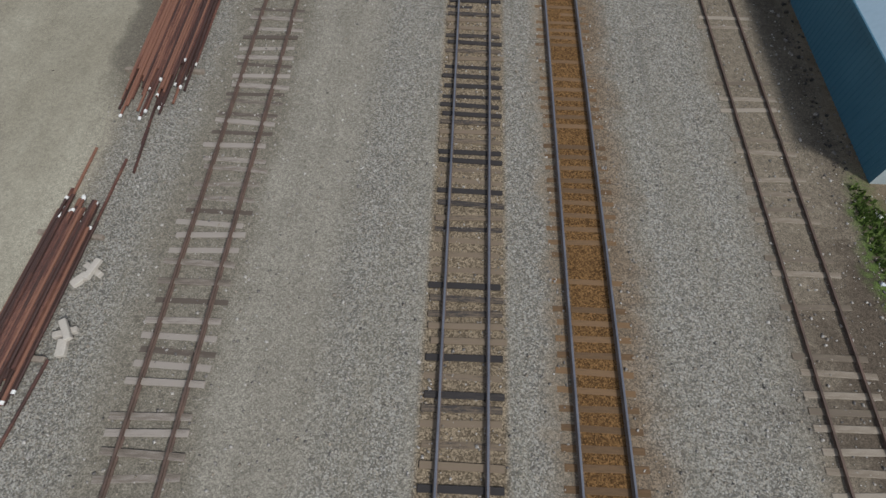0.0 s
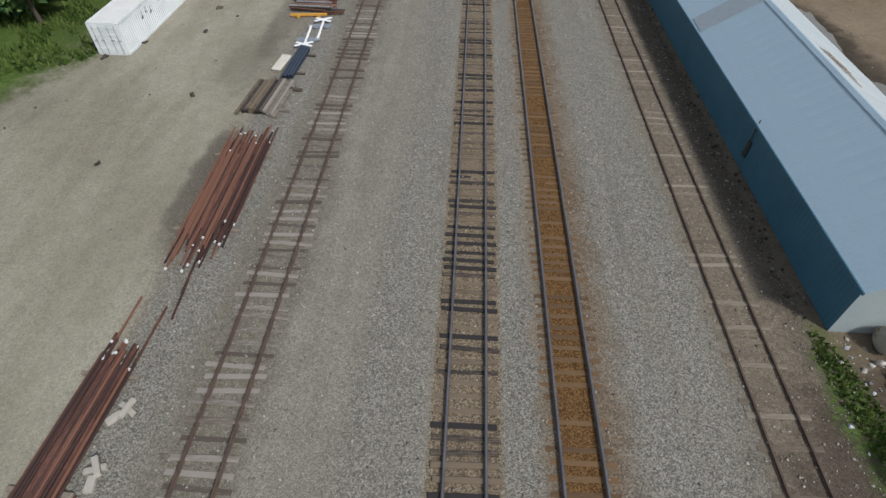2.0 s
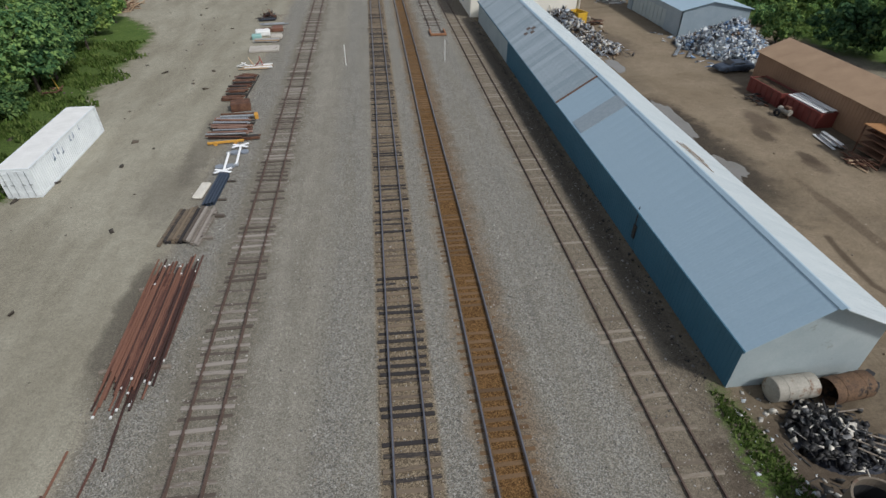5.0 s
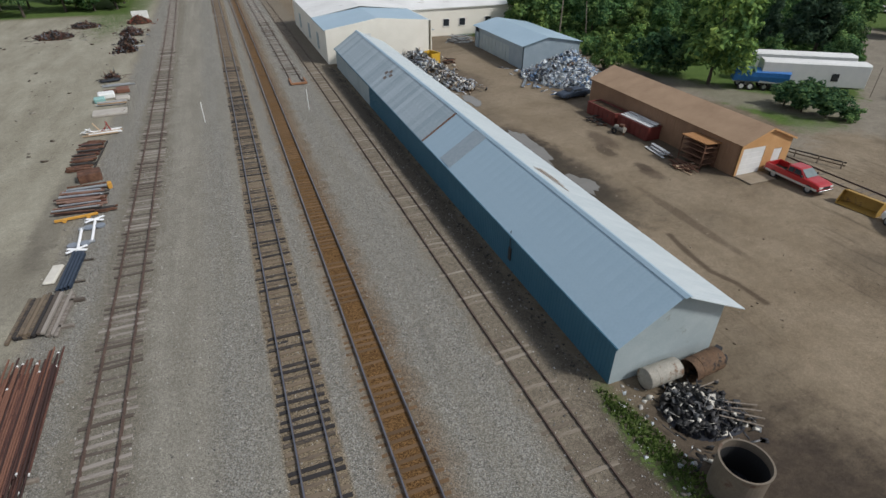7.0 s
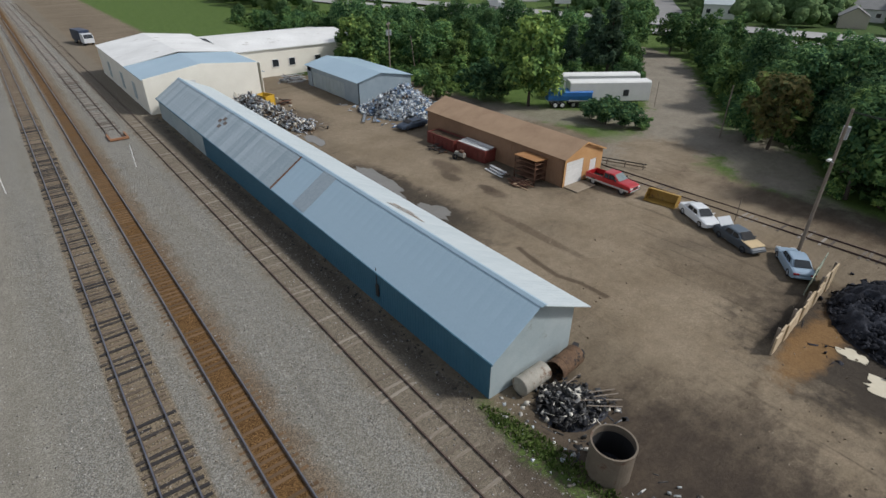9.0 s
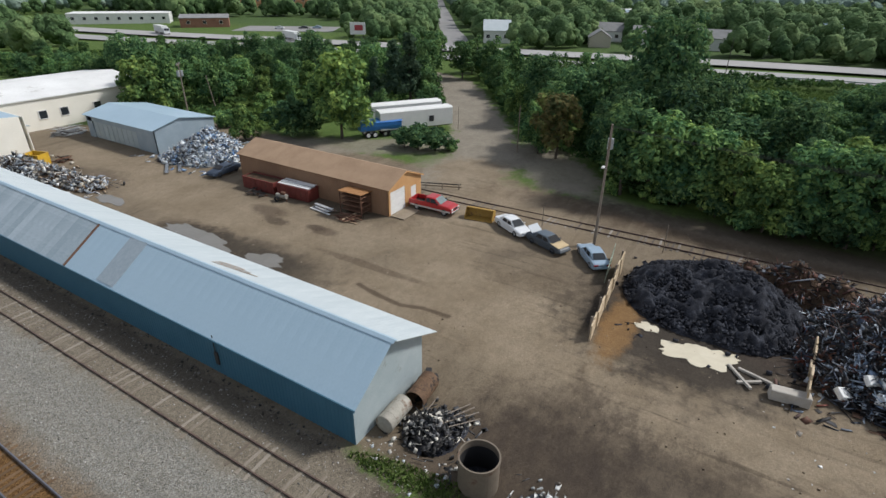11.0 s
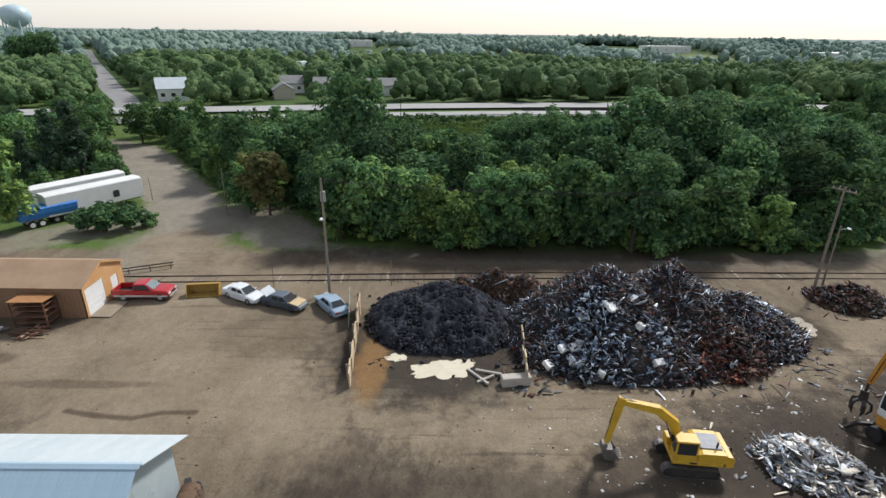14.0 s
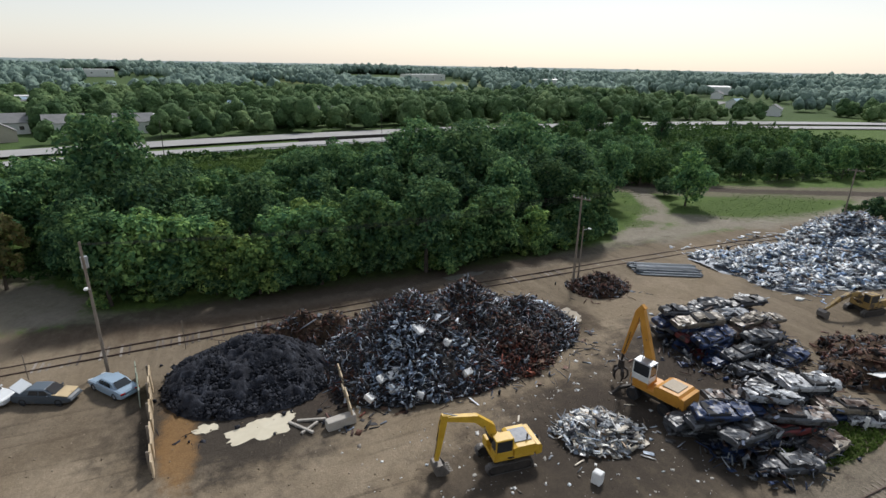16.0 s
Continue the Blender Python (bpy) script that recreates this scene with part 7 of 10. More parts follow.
def pickup(x, y, rz):
    ob = thing("pickup_truck", x, y, 0.03, rz, "red extended-cab pickup truck with pale lower trim", "truck")
    red = paint("red", (0.42, 0.018, 0.022))
    pale = paint("pale_trim", (0.5, 0.48, 0.44), 0.45)
    h = 2.8
    st = [(-0.75, 0.9, 0.93, 0.5, 1.15, 0.0), (-0.7, 0.92, 0.95, 0.45, 1.18, 0.0), (1.3, 0.92, 0.95, 0.45, 1.18, 0.02), (2.2, 0.92, 0.94, 0.45, 1.12, 0.04), (2.65, 0.9, 0.9, 0.5, 1.02, 0.04), (2.8, 0.82, 0.84, 0.55, 0.95, 0)]
    part("body", shell(B(), st), red, ob)
    bm = B()
    for s in (-1, 1):
        box(bm, s * 0.9, -1.75, 0.85, 0.09, 2.05, 0.7, bevel=0.02)
    box(bm, 0, -2.76, 0.85, 1.85, 0.08, 0.66, bevel=0.02)
    part("cargo_bed", bm, red, ob)
    part("bed_floor", box(B(), 0, -1.75, 0.62, 1.7, 2.0, 0.08), M_MACHINE, ob)
    rings = []
    for yy, w, z in ((-0.72, 0.86, 1.2), (-0.62, 0.76, 1.76), (0.3, 0.77, 1.8), (0.55, 0.75, 1.76), (1.3, 0.86, 1.18)):
        rings.append([(-w - 0.04, yy, 1.12), (w + 0.04, yy, 1.12), (w, yy, z - 0.06), (w * 0.86, yy, z), (-w * 0.86, yy, z), (-w, yy, z - 0.06)])
    part("cab", loft(B(), rings), red, ob)
    bm = B()
    quad(bm, (-0.74, 1.33, 1.24), (0.74, 1.33, 1.24), (0.64, 0.62, 1.75), (-0.64, 0.62, 1.75))
    part("windscreen", bm, stuff("pale_glass", [(0.16, 0.2, 0.2), (0.22, 0.26, 0.26)], 0.1, bump=0), ob)
    bm = B()
    quad(bm, (-0.7, -0.75, 1.28), (0.7, -0.75, 1.28), (0.64, -0.66, 1.7), (-0.64, -0.66, 1.7))
    part("rear_window", bm, M_GLASS, ob)
    for s in (-1, 1):
        for y0, y1 in ((-0.5, 0.0), (0.08, 0.85)):
            bm = B()
            quad(bm, (s * 0.91, y0, 1.25), (s * 0.91, y1, 1.25), (s * 0.815, y1 - (0.25 if y1 > 0.5 else 0), 1.68), (s * 0.815, y0, 1.68))
            part("side_window", bm, M_GLASS, ob)
        part("headlight", box(B(), s * 0.66, 2.78, 0.85, 0.4, 0.1, 0.2, bevel=0.02), M_LAMP, ob)
        part("tail_light", box(B(), s * 0.86, -2.8, 0.95, 0.14, 0.06, 0.3, bevel=0.02), M_TAIL, ob)
        part("lower_trim", box(B(), s * 0.945, 0.0, 0.58, 0.05, 5.3, 0.2, bevel=0.02), pale, ob, "pale two-tone lower panel")
        part("mirror", box(B(), s * 1.05, 1.0, 1.3, 0.22, 0.1, 0.2, bevel=0.02), M_BLACKRUB, ob)
        for yy in (-1.75, 1.85):
            add_wheel(ob, s * 0.84, yy, 0.39, 0.25)
    part("bumper", box(B(), 0, 2.86, 0.55, 1.8, 0.14, 0.22, bevel=0.04), M_CHROME, ob)
    part("bumper", box(B(), 0, -2.88, 0.55, 1.8, 0.14, 0.2, bevel=0.04), M_CHROME, ob)
    part("grille", box(B(), 0, 2.8, 0.83, 0.9, 0.08, 0.22, bevel=0.02), M_BLACKRUB, ob)
    return ob


pickup(47.3, 29.8, 181)

# yellow loader bucket standing on the earth
sk = thing("loader_bucket", 48.0, 24.2, 0.03, 98, "big worn yellow loader bucket standing on the ground", "bucket")
M_OCHRE = stuff("ochre_paint", [(0.30, 0.18, 0.035), (0.42, 0.26, 0.06)], 0.6, 0, 1.2, 14, spots=(0.13, 0.08, 0.04), spot_at=0.58)
part("shell", prism(B(), [(-0.65, 0), (0.65, 0), (0.75, 0.08), (-0.5, 0.1), (-0.55, 0.95), (0.05, 1.12), (0.05, 1.22), (-0.68, 1.05)], -1.55, 1.55, "x"), M_OCHRE, sk)
for s in (-1, 1):
    part("side_plate", prism(B(), [(-0.66, 0.02), (0.72, 0.02), (0.62, 0.45), (0.05, 1.2), (-0.64, 1.02)], s * 1.56 - 0.03, s * 1.56 + 0.03, "x"), M_OCHRE, sk)
    part("lug", prism(B(), [(-0.95, 0.25), (-0.66, 0.15), (-0.66, 0.95), (-0.95, 0.7)], s * 0.5 - 0.06, s * 0.5 + 0.06, "x"), M_OCHRE, sk)

# ---- trailers beyond the garage ----
tr = thing("box_trailer", 74.6, 50.9, 0.03, -33.5, "long white box semi-trailer with rounded roof edge", "trailer")
part("body", box(B(), 0, 0, 2.45, 13.2, 2.55, 2.9, bevel=0.08), M_SIDING, tr)
part("roof", prism(B(), [(-1.28, 3.88), (1.28, 3.88), (0.9, 4.08), (-0.9, 4.08)], -6.6, 6.6, "x"), M_WHITEROOF, tr)
part("chassis", box(B(), 0, 0, 0.85, 12.6, 1.0, 0.3), M_MACHINE, tr)
part("hatch", box(B(), 2.6, -1.29, 2.3, 0.9, 0.05, 1.0, bevel=0.02), M_GLASS, tr, "dark side hatch")
part("door", box(B(), 6.62, 0, 2.4, 0.06, 2.4, 2.7, bevel=0.02), M_SIDING, tr)
for yy in (-4.6, -5.7):
    for s in (-1, 1):
        w = part("wheel", hollow(B(), (yy, s * 1.05 - 0.15, 0.5), (yy, s * 1.05 + 0.15, 0.5), 0.5, 0.28, 18), M_TYRE, tr)
        part("rim", rod(B(), (yy, s * 1.05 - 0.1, 0.5), (yy, s * 1.05 + 0.1, 0.5), 0.29, seg=12), M_RIM, w)
part("landing_leg", box(B(), 4.0, 0.7, 0.4, 0.15, 0.15, 0.8), M_MACHINE, tr)
part("landing_leg", box(B(), 4.0, -0.7, 0.4, 0.15, 0.15, 0.8), M_MACHINE, tr)
tr2 = copy_thing(tr, pose(77.6, 55.0, 0.03, 0, 0, -33.5))
tr2["label"] = "second white box semi-trailer parked behind the first"
bt = thing("dump_trailer", 69.2, 54.2, 0.03, -35, "blue end-dump trailer with tarpaulin and white wheels", "trailer")
M_BLUET = stuff("blue_tarpaulin", [(0.02, 0.14, 0.42), (0.035, 0.2, 0.55)], 0.5, 0, 1.5, 10)
part("tub", prism(B(), [(-1.0, 1.2), (1.0, 1.2), (1.25, 1.9), (1.25, 2.5), (-1.25, 2.5), (-1.25, 1.9)], -3.6, 3.4, "x"), M_BLUET, bt)
part("tarpaulin", prism(B(), [(-1.28, 2.45), (1.28, 2.45), (0.9, 2.75), (0.0, 2.9), (-0.9, 2.75)], -3.6, 3.5, "x"), M_BLUET, bt)
part("chassis", box(B(), 0, 0, 1.05, 6.8, 0.9, 0.25), M_GREYSTEEL, bt)
for yy in (-1.2, -2.35):
    for s in (-1, 1):
        w = part("wheel", hollow(B(), (yy, s * 1.0 - 0.14, 0.5), (yy, s * 1.0 + 0.14, 0.5), 0.5, 0.3, 18), M_TYRE, bt)
        part("rim", rod(B(), (yy, s * 1.0 - 0.15, 0.5), (yy, s * 1.0 + 0.15, 0.5), 0.31, seg=12), M_WHITE, w)
part("landing_leg", box(B(), 2.6, -0.6, 0.5, 0.14, 0.14, 1.0), M_GREYSTEEL, bt)
part("landing_leg", box(B(), 2.6, 0.6, 0.5, 0.14, 0.14, 1.0), M_GREYSTEEL, bt)


def lorry(x, y, rz, label, cab, load, L=8.0, z=0.0, name="lorry"):
    ob = thing(name, x, y, z, rz, label, "truck")
    part("load_box", box(B(), 0, -1.2, 2.1, 2.45, L - 2.4, 2.4, bevel=0.05), load, ob)
    part("cab", prism(B(), [(L / 2 - 2.2, 0.6), (L / 2, 0.6), (L / 2, 1.6), (L / 2 - 0.4, 2.6), (L / 2 - 2.2, 2.7)], -1.15, 1.15, "x"), cab, ob)
    part("windscreen", prism(B(), [(L / 2 + 0.0, 1.65), (L / 2 + 0.03, 1.65), (L / 2 - 0.36, 2.55), (L / 2 - 0.4, 2.55)], -1.0, 1.0, "x"), M_GLASS, ob)
    part("chassis", box(B(), 0, -0.5, 0.75, 0.9, L - 0.8, 0.25), M_MACHINE, ob)
    for yy in (L / 2 - 1.2, -L / 2 + 1.2, -L / 2 + 2.4):
        for s in (-1, 1):
            add_wheel(ob, s * 1.0, yy, 0.48, 0.28)
    return ob


lorry(17.6, 168, 190, "dark blue dump truck with white cab beside the works", paint("white_cab", (0.66, 0.68, 0.7)), paint("navy", (0.02, 0.035, 0.07), 0.5), 8.5)
lorry(158.5, 165, 163, "white box lorry on the highway", paint("white_cab", (0.66, 0.68, 0.7)), M_SIDING, 12, 0.6)
lorry(142.5, 224, 165, "white lorry on the highway", paint("white_cab", (0.66, 0.68, 0.7)), M_SIDING, 12, 0.6)
dark_suv = sedan(182.5, -236, 10, paint("dark_grey", (0.04, 0.045, 0.05)), "dark car driving on the highway", L=5.0, H=1.7)
dark_suv.location.z = 0.6
for x, y, rz, c in ((192, 208, 32, "white"), (200, 200, 32, "dark_grey"), (205, 196, 32, "silver_blue"), (330, 395, 50, "white"), (344, 385, 50, "dark_grey")):
    s_ = sedan(x, y, rz, M_PAINTS[c], "car parked in a town parking lot")
    s_.location.z = 0.13
pk = sedan(52, 150, 80, paint("white", (0.7, 0.7, 0.7)), "white car parked behind the works building")


# ---- machines ----
def beam(bm, pts, widths, depths):
    """A welded box beam through points (x, z) in the plane y = 0, with its width across and depth at each."""
    rings = []
    for i, (p, w, d) in enumerate(zip(pts, widths, depths)):
        a, b = Vector(pts[max(0, i - 1)]), Vector(pts[min(len(pts) - 1, i + 1)])
        t = (b - a).normalized()
        n = Vector((-t.y, t.x))
        top, low = Vector(p) + n * d / 2, Vector(p) - n * d / 2
        rings.append([(top.x, -w / 2, top.y), (top.x, w / 2, top.y), (low.x, w / 2, low.y), (low.x, -w / 2, low.y)])
    return loft(bm, rings)


def cylinder_ram(parent, a, b, r=0.07, y=0.0):
    a, b = Vector((a[0], y, a[1])), Vector((b[0], y, b[1]))
    m = a.lerp(b, 0.55)
    c = part("hydraulic_ram", rod(B(), a, m, r, seg=8), M_MACHINE, parent)
    part("piston_rod", rod(B(), m, b, r * 0.6, seg=8), M_CHROME, c)


def crawler(ob, length, gauge, w=0.6, h=0.85):
    for s in (-1, 1):
        rr_ = h / 2
        prof = []
        for k in range(9):
            a = math.pi / 2 + math.pi * k / 8
            prof.append((-length / 2 + rr_ + rr_ * math.cos(a), rr_ + rr_ * math.sin(a)))
        for k in range(9):
            a = -math.pi / 2 + math.pi * k / 8
            prof.append((length / 2 - rr_ + rr_ * math.cos(a), rr_ + rr_ * math.sin(a)))
        inner = [(u * 0.93, rr_ + (v - rr_) * 0.8) for u, v in prof]
        y = s * gauge / 2
        t = part("crawler_frame", loft(B(), [[(u, y - w * 0.4, v) for u, v in inner], [(u, y + w * 0.4, v) for u, v in inner]]), M_MACHINE, ob)
        shoe = B()
        box(shoe, 0, 0, 0, 0.16, w, 0.05, bevel=0.008)
        box(shoe, 0, 0, 0.04, 0.03, w, 0.04)
        me = mesh_of("track_shoe", shoe, M_TRACKSHOE)
        per = 0.19
        straight = length - h
        total = 2 * straight + math.pi * h
        n = int(total / per)
        for i in range(n):
            d = i * total / n
            if d < straight:
                m = pose(-straight / 2 + d, y, h)
            elif d < straight + math.pi * rr_:
                a = (d - straight) / rr_
                m = pose(straight / 2 + rr_ * math.sin(a), y, rr_ + rr_ * math.cos(a), 0, math.degrees(a), 0)
            elif d < 2 * straight + math.pi * rr_:
                m = pose(straight / 2 - (d - straight - math.pi * rr_), y, 0.0, 0, 180, 0)
            else:
                a = math.pi + (d - 2 * straight - math.pi * rr_) / rr_
                m = pose(-straight / 2 + rr_ * math.sin(a), y, rr_ + rr_ * math.cos(a), 0, math.degrees(a), 0)
            shared("track_shoe", me, t, m)


M_TRACKSHOE = stuff("worn_track_steel", [(0.10, 0.095, 0.09), (0.22, 0.205, 0.19)], 0.5, 0.5, 2, 20)


def cab_of(ob, x, y, z, lx, ly, h, mat, roof_mat, name="cab"):
    c = part(name, box(B(), x, y, z + 0.3, lx, ly, 0.6, bevel=0.04), mat, ob)
    for sx in (-1, 1):
        for sy in (-1, 1):
            part("cab_post", box(B(), x + sx * (lx / 2 - 0.05), y + sy * (ly / 2 - 0.05), z + 0.6 + (h - 0.75) / 2, 0.1, 0.1, h - 0.75), mat, c)
    part("roof", box(B(), x, y, z + h - 0.08, lx + 0.06, ly + 0.06, 0.16, bevel=0.05), roof_mat, c)
    zc, hh = z + 0.6 + (h - 0.75) / 2, h - 0.78
    part("side_window", box(B(), x, y + ly / 2 - 0.02, zc, lx - 0.2, 0.03, hh), M_GLASS, c)
    part("side_window", box(B(), x, y - ly / 2 + 0.02, zc, lx - 0.2, 0.03, hh), M_GLASS, c)
    part("windscreen", box(B(), x + lx / 2 - 0.02, y, zc, 0.03, ly - 0.2, hh), M_GLASS, c)
    part("rear_window", box(B(), x - lx / 2 + 0.02, y, zc, 0.03, ly - 0.2, hh), M_GLASS, c)
    return c


def excavator(x, y, rz, swing, label, boom, stick, tip, mat, bucket_turn=0):
    """Heads +x before turning; boom and stick are lines of (x, z), the bucket hangs at tip."""
    ob = thing("excavator", x, y, 0.0, rz, label, "excavator")
    ob.matrix_world = ob.matrix_world @ Matrix.Scale(0.87, 4)
    crawler(ob, 3.9, 2.35)
    part("undercarriage", box(B(), 0, 0, 0.62, 2.2, 1.8, 0.5, bevel=0.08), M_MACHINE, ob)
    part("slew_ring", rod(B(), (0, 0, 0.85), (0, 0, 1.05), 0.75, seg=20), M_MACHINE, ob)
    part("upper_deck", box(B(), -0.35, 0, 1.2, 3.5, 2.6, 0.32, bevel=0.06), mat, ob)
    part("engine_cover", prism(B(), [(-2.3, 1.35), (-0.3, 1.35), (-0.3, 2.0), (-0.6, 2.12), (-2.15, 2.12), (-2.3, 1.9)], -1.28, 1.28, "y"), mat, ob)
    part("counterweight", prism(B(), [(-2.75, 1.15), (-2.25, 1.05), (-2.25, 2.02), (-2.6, 2.0), (-2.75, 1.8)], -1.3, 1.3, "y"), mat, ob)
    part("engine_lid", box(B(), -1.3, -0.05, 2.17, 1.5, 1.6, 0.08, bevel=0.02), stuff("grey_lid", [(0.22, 0.23, 0.25), (0.34, 0.35, 0.37)], 0.6), ob, "grey grimy engine lid with anti-slip top")
    part("exhaust", rod(B(), (-1.7, 0.6, 2.1), (-1.7, 0.6, 2.65), 0.07), M_MACHINE, ob)
    cab_of(ob, 0.55, 0.78, 1.3, 1.5, 1.0, 1.75, mat, mat)
    for k in range(3):
        part("step", box(B(), 0.0 + 0.0 * k, 1.36, 0.75 + 0.28 * k, 0.5, 0.14, 0.04), M_MACHINE, ob)
    part("handrail", rod(B(), (-0.2, 1.3, 1.3), (-0.2, 1.3, 2.1), 0.025, seg=6), mat, ob)
    part("toolbox", box(B(), 0.7, -0.85, 1.6, 1.4, 0.8, 0.6, bevel=0.05), mat, ob)
    b = part("boom", beam(B(), boom, [0.5, 0.5, 0.45, 0.4], [0.5, 0.75, 0.6, 0.4]), mat, ob)
    part("stick", beam(B(), stick, [0.36, 0.36, 0.3], [0.45, 0.55, 0.3]), mat, ob)
    cylinder_ram(ob, (0.8, 1.3), ((boom[1][0] + boom[2][0]) / 2, (boom[1][1] + boom[2][1]) / 2 - 0.2), 0.09, 0.34)
    cylinder_ram(ob, (0.8, 1.3), ((boom[1][0] + boom[2][0]) / 2, (boom[1][1] + boom[2][1]) / 2 - 0.2), 0.09, -0.34)
    cylinder_ram(ob, (boom[1][0] + 0.3, boom[1][1] + 0.5), (stick[0][0] + 0.1, stick[0][1] + 0.15), 0.09)
    cylinder_ram(ob, (stick[0][0] + 0.3, stick[0][1] - 0.4), (stick[2][0] + 0.2, stick[2][1] + 0.3), 0.07)
    m = pose(tip[0], 0, tip[1], 0, bucket_turn, 0)
    bk = part("bucket", prism(B(), [(-0.35, 0.35), (0.3, 0.4), (0.45, 0.0), (0.3, -0.5), (-0.3, -0.72), (-0.75, -0.55), (-0.7, -0.5), (-0.25, -0.62), (0.22, -0.42), (0.33, 0.0), (0.2, 0.28), (-0.35, 0.25)], -0.55, 0.55, "y", m), M_TRACKSHOE, ob, "worn steel bucket")
    for s in (-1, 1):
        part("bucket_side", prism(B(), [(-0.35, 0.35), (0.3, 0.4), (0.45, 0.0), (0.3, -0.5), (-0.3, -0.72), (-0.75, -0.55)], s * 0.56 - 0.02, s * 0.56 + 0.02, "y", m), M_TRACKSHOE, bk)
    for k in range(5):
        part("tooth", prism(B(), [(-0.72, -0.56), (-1.0, -0.5), (-0.72, -0.46)], -0.5 + k * 0.24, -0.42 + k * 0.24, "y", m), M_TRACKSHOE, bk)
    return ob


excavator(25.25, -15.6, 84, 0, "yellow crawler excavator with bucket lowered to the ground",
          [(0.75, 1.75), (1.35, 3.6), (2.6, 4.65), (4.95, 5.1)], [(5.15, 5.45), (5.3, 4.6), (5.75, 1.4)], (5.65, 0.85), M_YELLOW, 10)
excavator(30.4, -67.2, 82, 0, "muddy ochre crawler excavator with arm stretched out low", [(0.75, 1.75), (2.2, 2.9), (3.8, 2.9), (5.2, 2.3)], [(5.0, 2.6), (5.6, 2.1), (7.2, 1.2)], (7.3, 0.75), M_MUDDYPAINT, -25)

# orange material handler with grapple
mh = thing("material_handler", 26.3, -30.8, 0.0, 14, "orange wheeled material handler with white cab and grapple", "excavator")
mh.matrix_world = mh.matrix_world @ Matrix.Scale(0.92, 4)
part("carriage", box(B(), 0, 0, 0.95, 4.4, 1.3, 0.5, bevel=0.06), M_MACHINE, mh)
for xx in (-1.55, 1.55):
    part("axle", rod(B(), (xx, -1.15, 0.62), (xx, 1.15, 0.62), 0.14), M_MACHINE, mh)
    for s in (-1, 1):
        for o in (0.78, 1.15):
            w = part("wheel", hollow(B(), (xx, s * o - 0.15, 0.6), (xx, s * o + 0.15, 0.6), 0.6, 0.32, 20), M_TYRE, mh)
            part("rim", rod(B(), (xx, s * o - 0.1, 0.6), (xx, s * o + 0.1, 0.6), 0.33, seg=14), M_MACHINE, w)
for xx, d in ((-2.6, -1), (2.6, 1)):
    for s in (-1, 1):
        o = part("outrigger", beam(B(), [(0, 0), (0.9, -0.15), (1.6, -0.75)], [0.25, 0.25, 0.2], [0.3, 0.3, 0.22]), M_MACHINE, mh)
        o.matrix_local = pose(xx * 0.85, s * 0.6, 0.85, 0, 0, 90 * s + (-35 * s * d))
        pd = part("pad", box(B(), 1.65, 0, -0.8, 0.5, 0.4, 0.08, bevel=0.02), M_MACHINE, o)
part("slew_ring", rod(B(), (0, 0, 1.2), (0, 0, 1.45), 0.8, seg=20), M_MACHINE, mh)
part("upper_deck", box(B(), -0.5, 0, 1.62, 4.4, 2.6, 0.36, bevel=0.06), M_ORANGEPAINT, mh)
part("engine_cover", prism(B(), [(-2.9, 1.7), (-0.4, 1.7), (-0.4, 2.35), (-0.8, 2.55), (-2.6, 2.6), (-2.9, 2.3)], -1.3, 1.3, "y"), M_ORANGEPAINT, mh)
part("engine_lid", box(B(), -1.6, 0, 2.62, 1.5, 1.7, 0.1, bevel=0.03), stuff("tan_lid", [(0.36, 0.30, 0.22), (0.46, 0.39, 0.3)], 0.7), mh, "flat tan engine lid")
part("counterweight", prism(B(), [(-3.25, 1.5), (-2.85, 1.4), (-2.85, 2.5), (-3.15, 2.45)], -1.3, 1.3, "y"), M_ORANGEPAINT, mh)
part("cab_riser", box(B(), 1.0, 0.75, 2.1, 1.5, 1.1, 0.7, bevel=0.05), M_ORANGEPAINT, mh)
cab_of(mh, 1.0, 0.75, 2.3, 1.7, 1.15, 1.85, M_SIDING, M_GREYSTEEL)
part("handrail", rod(B(), (1.9, 1.35, 1.8), (1.9, 1.35, 2.7), 0.025, seg=6), M_ORANGEPAINT, mh)
part("handrail", rod(B(), (0.1, 1.35, 1.8), (0.1, 1.35, 2.7), 0.025, seg=6), M_ORANGEPAINT, mh)
part("boom", beam(B(), [(0.5, 1.9), (1.0, 3.9), (1.9, 6.6), (2.5, 8.4)], [0.55, 0.5, 0.46, 0.42], [0.6, 0.72, 0.6, 0.46]), M_ORANGEPAINT, mh)
part("stick", beam(B(), [(2.35, 8.75), (2.75, 8.1), (3.3, 5.6), (3.75, 3.4)], [0.4, 0.42, 0.36, 0.3], [0.5, 0.56, 0.42, 0.32]), M_ORANGEPAINT, mh)
cylinder_ram(mh, (1.2, 2.0), (1.75, 5.2), 0.1, 0.34)
cylinder_ram(mh, (1.2, 2.0), (1.75, 5.2), 0.1, -0.34)
cylinder_ram(mh, (1.9, 5.6), (2.8, 7.6), 0.09)
part("hose", rod(B(), (3.2, 0.2, 5.9), (3.6, 0.2, 3.6), 0.035, seg=6), M_BLACKRUB, mh)
part("hanger", rod(B(), (3.75, 0, 3.4), (3.8, 0, 2.6), 0.11), M_MACHINE, mh)
hub = part("grapple_hub", rod(B(), (3.8, 0, 2.65), (3.8, 0, 1.75), 0.26, 0.34, seg=12), M_MACHINE, mh)
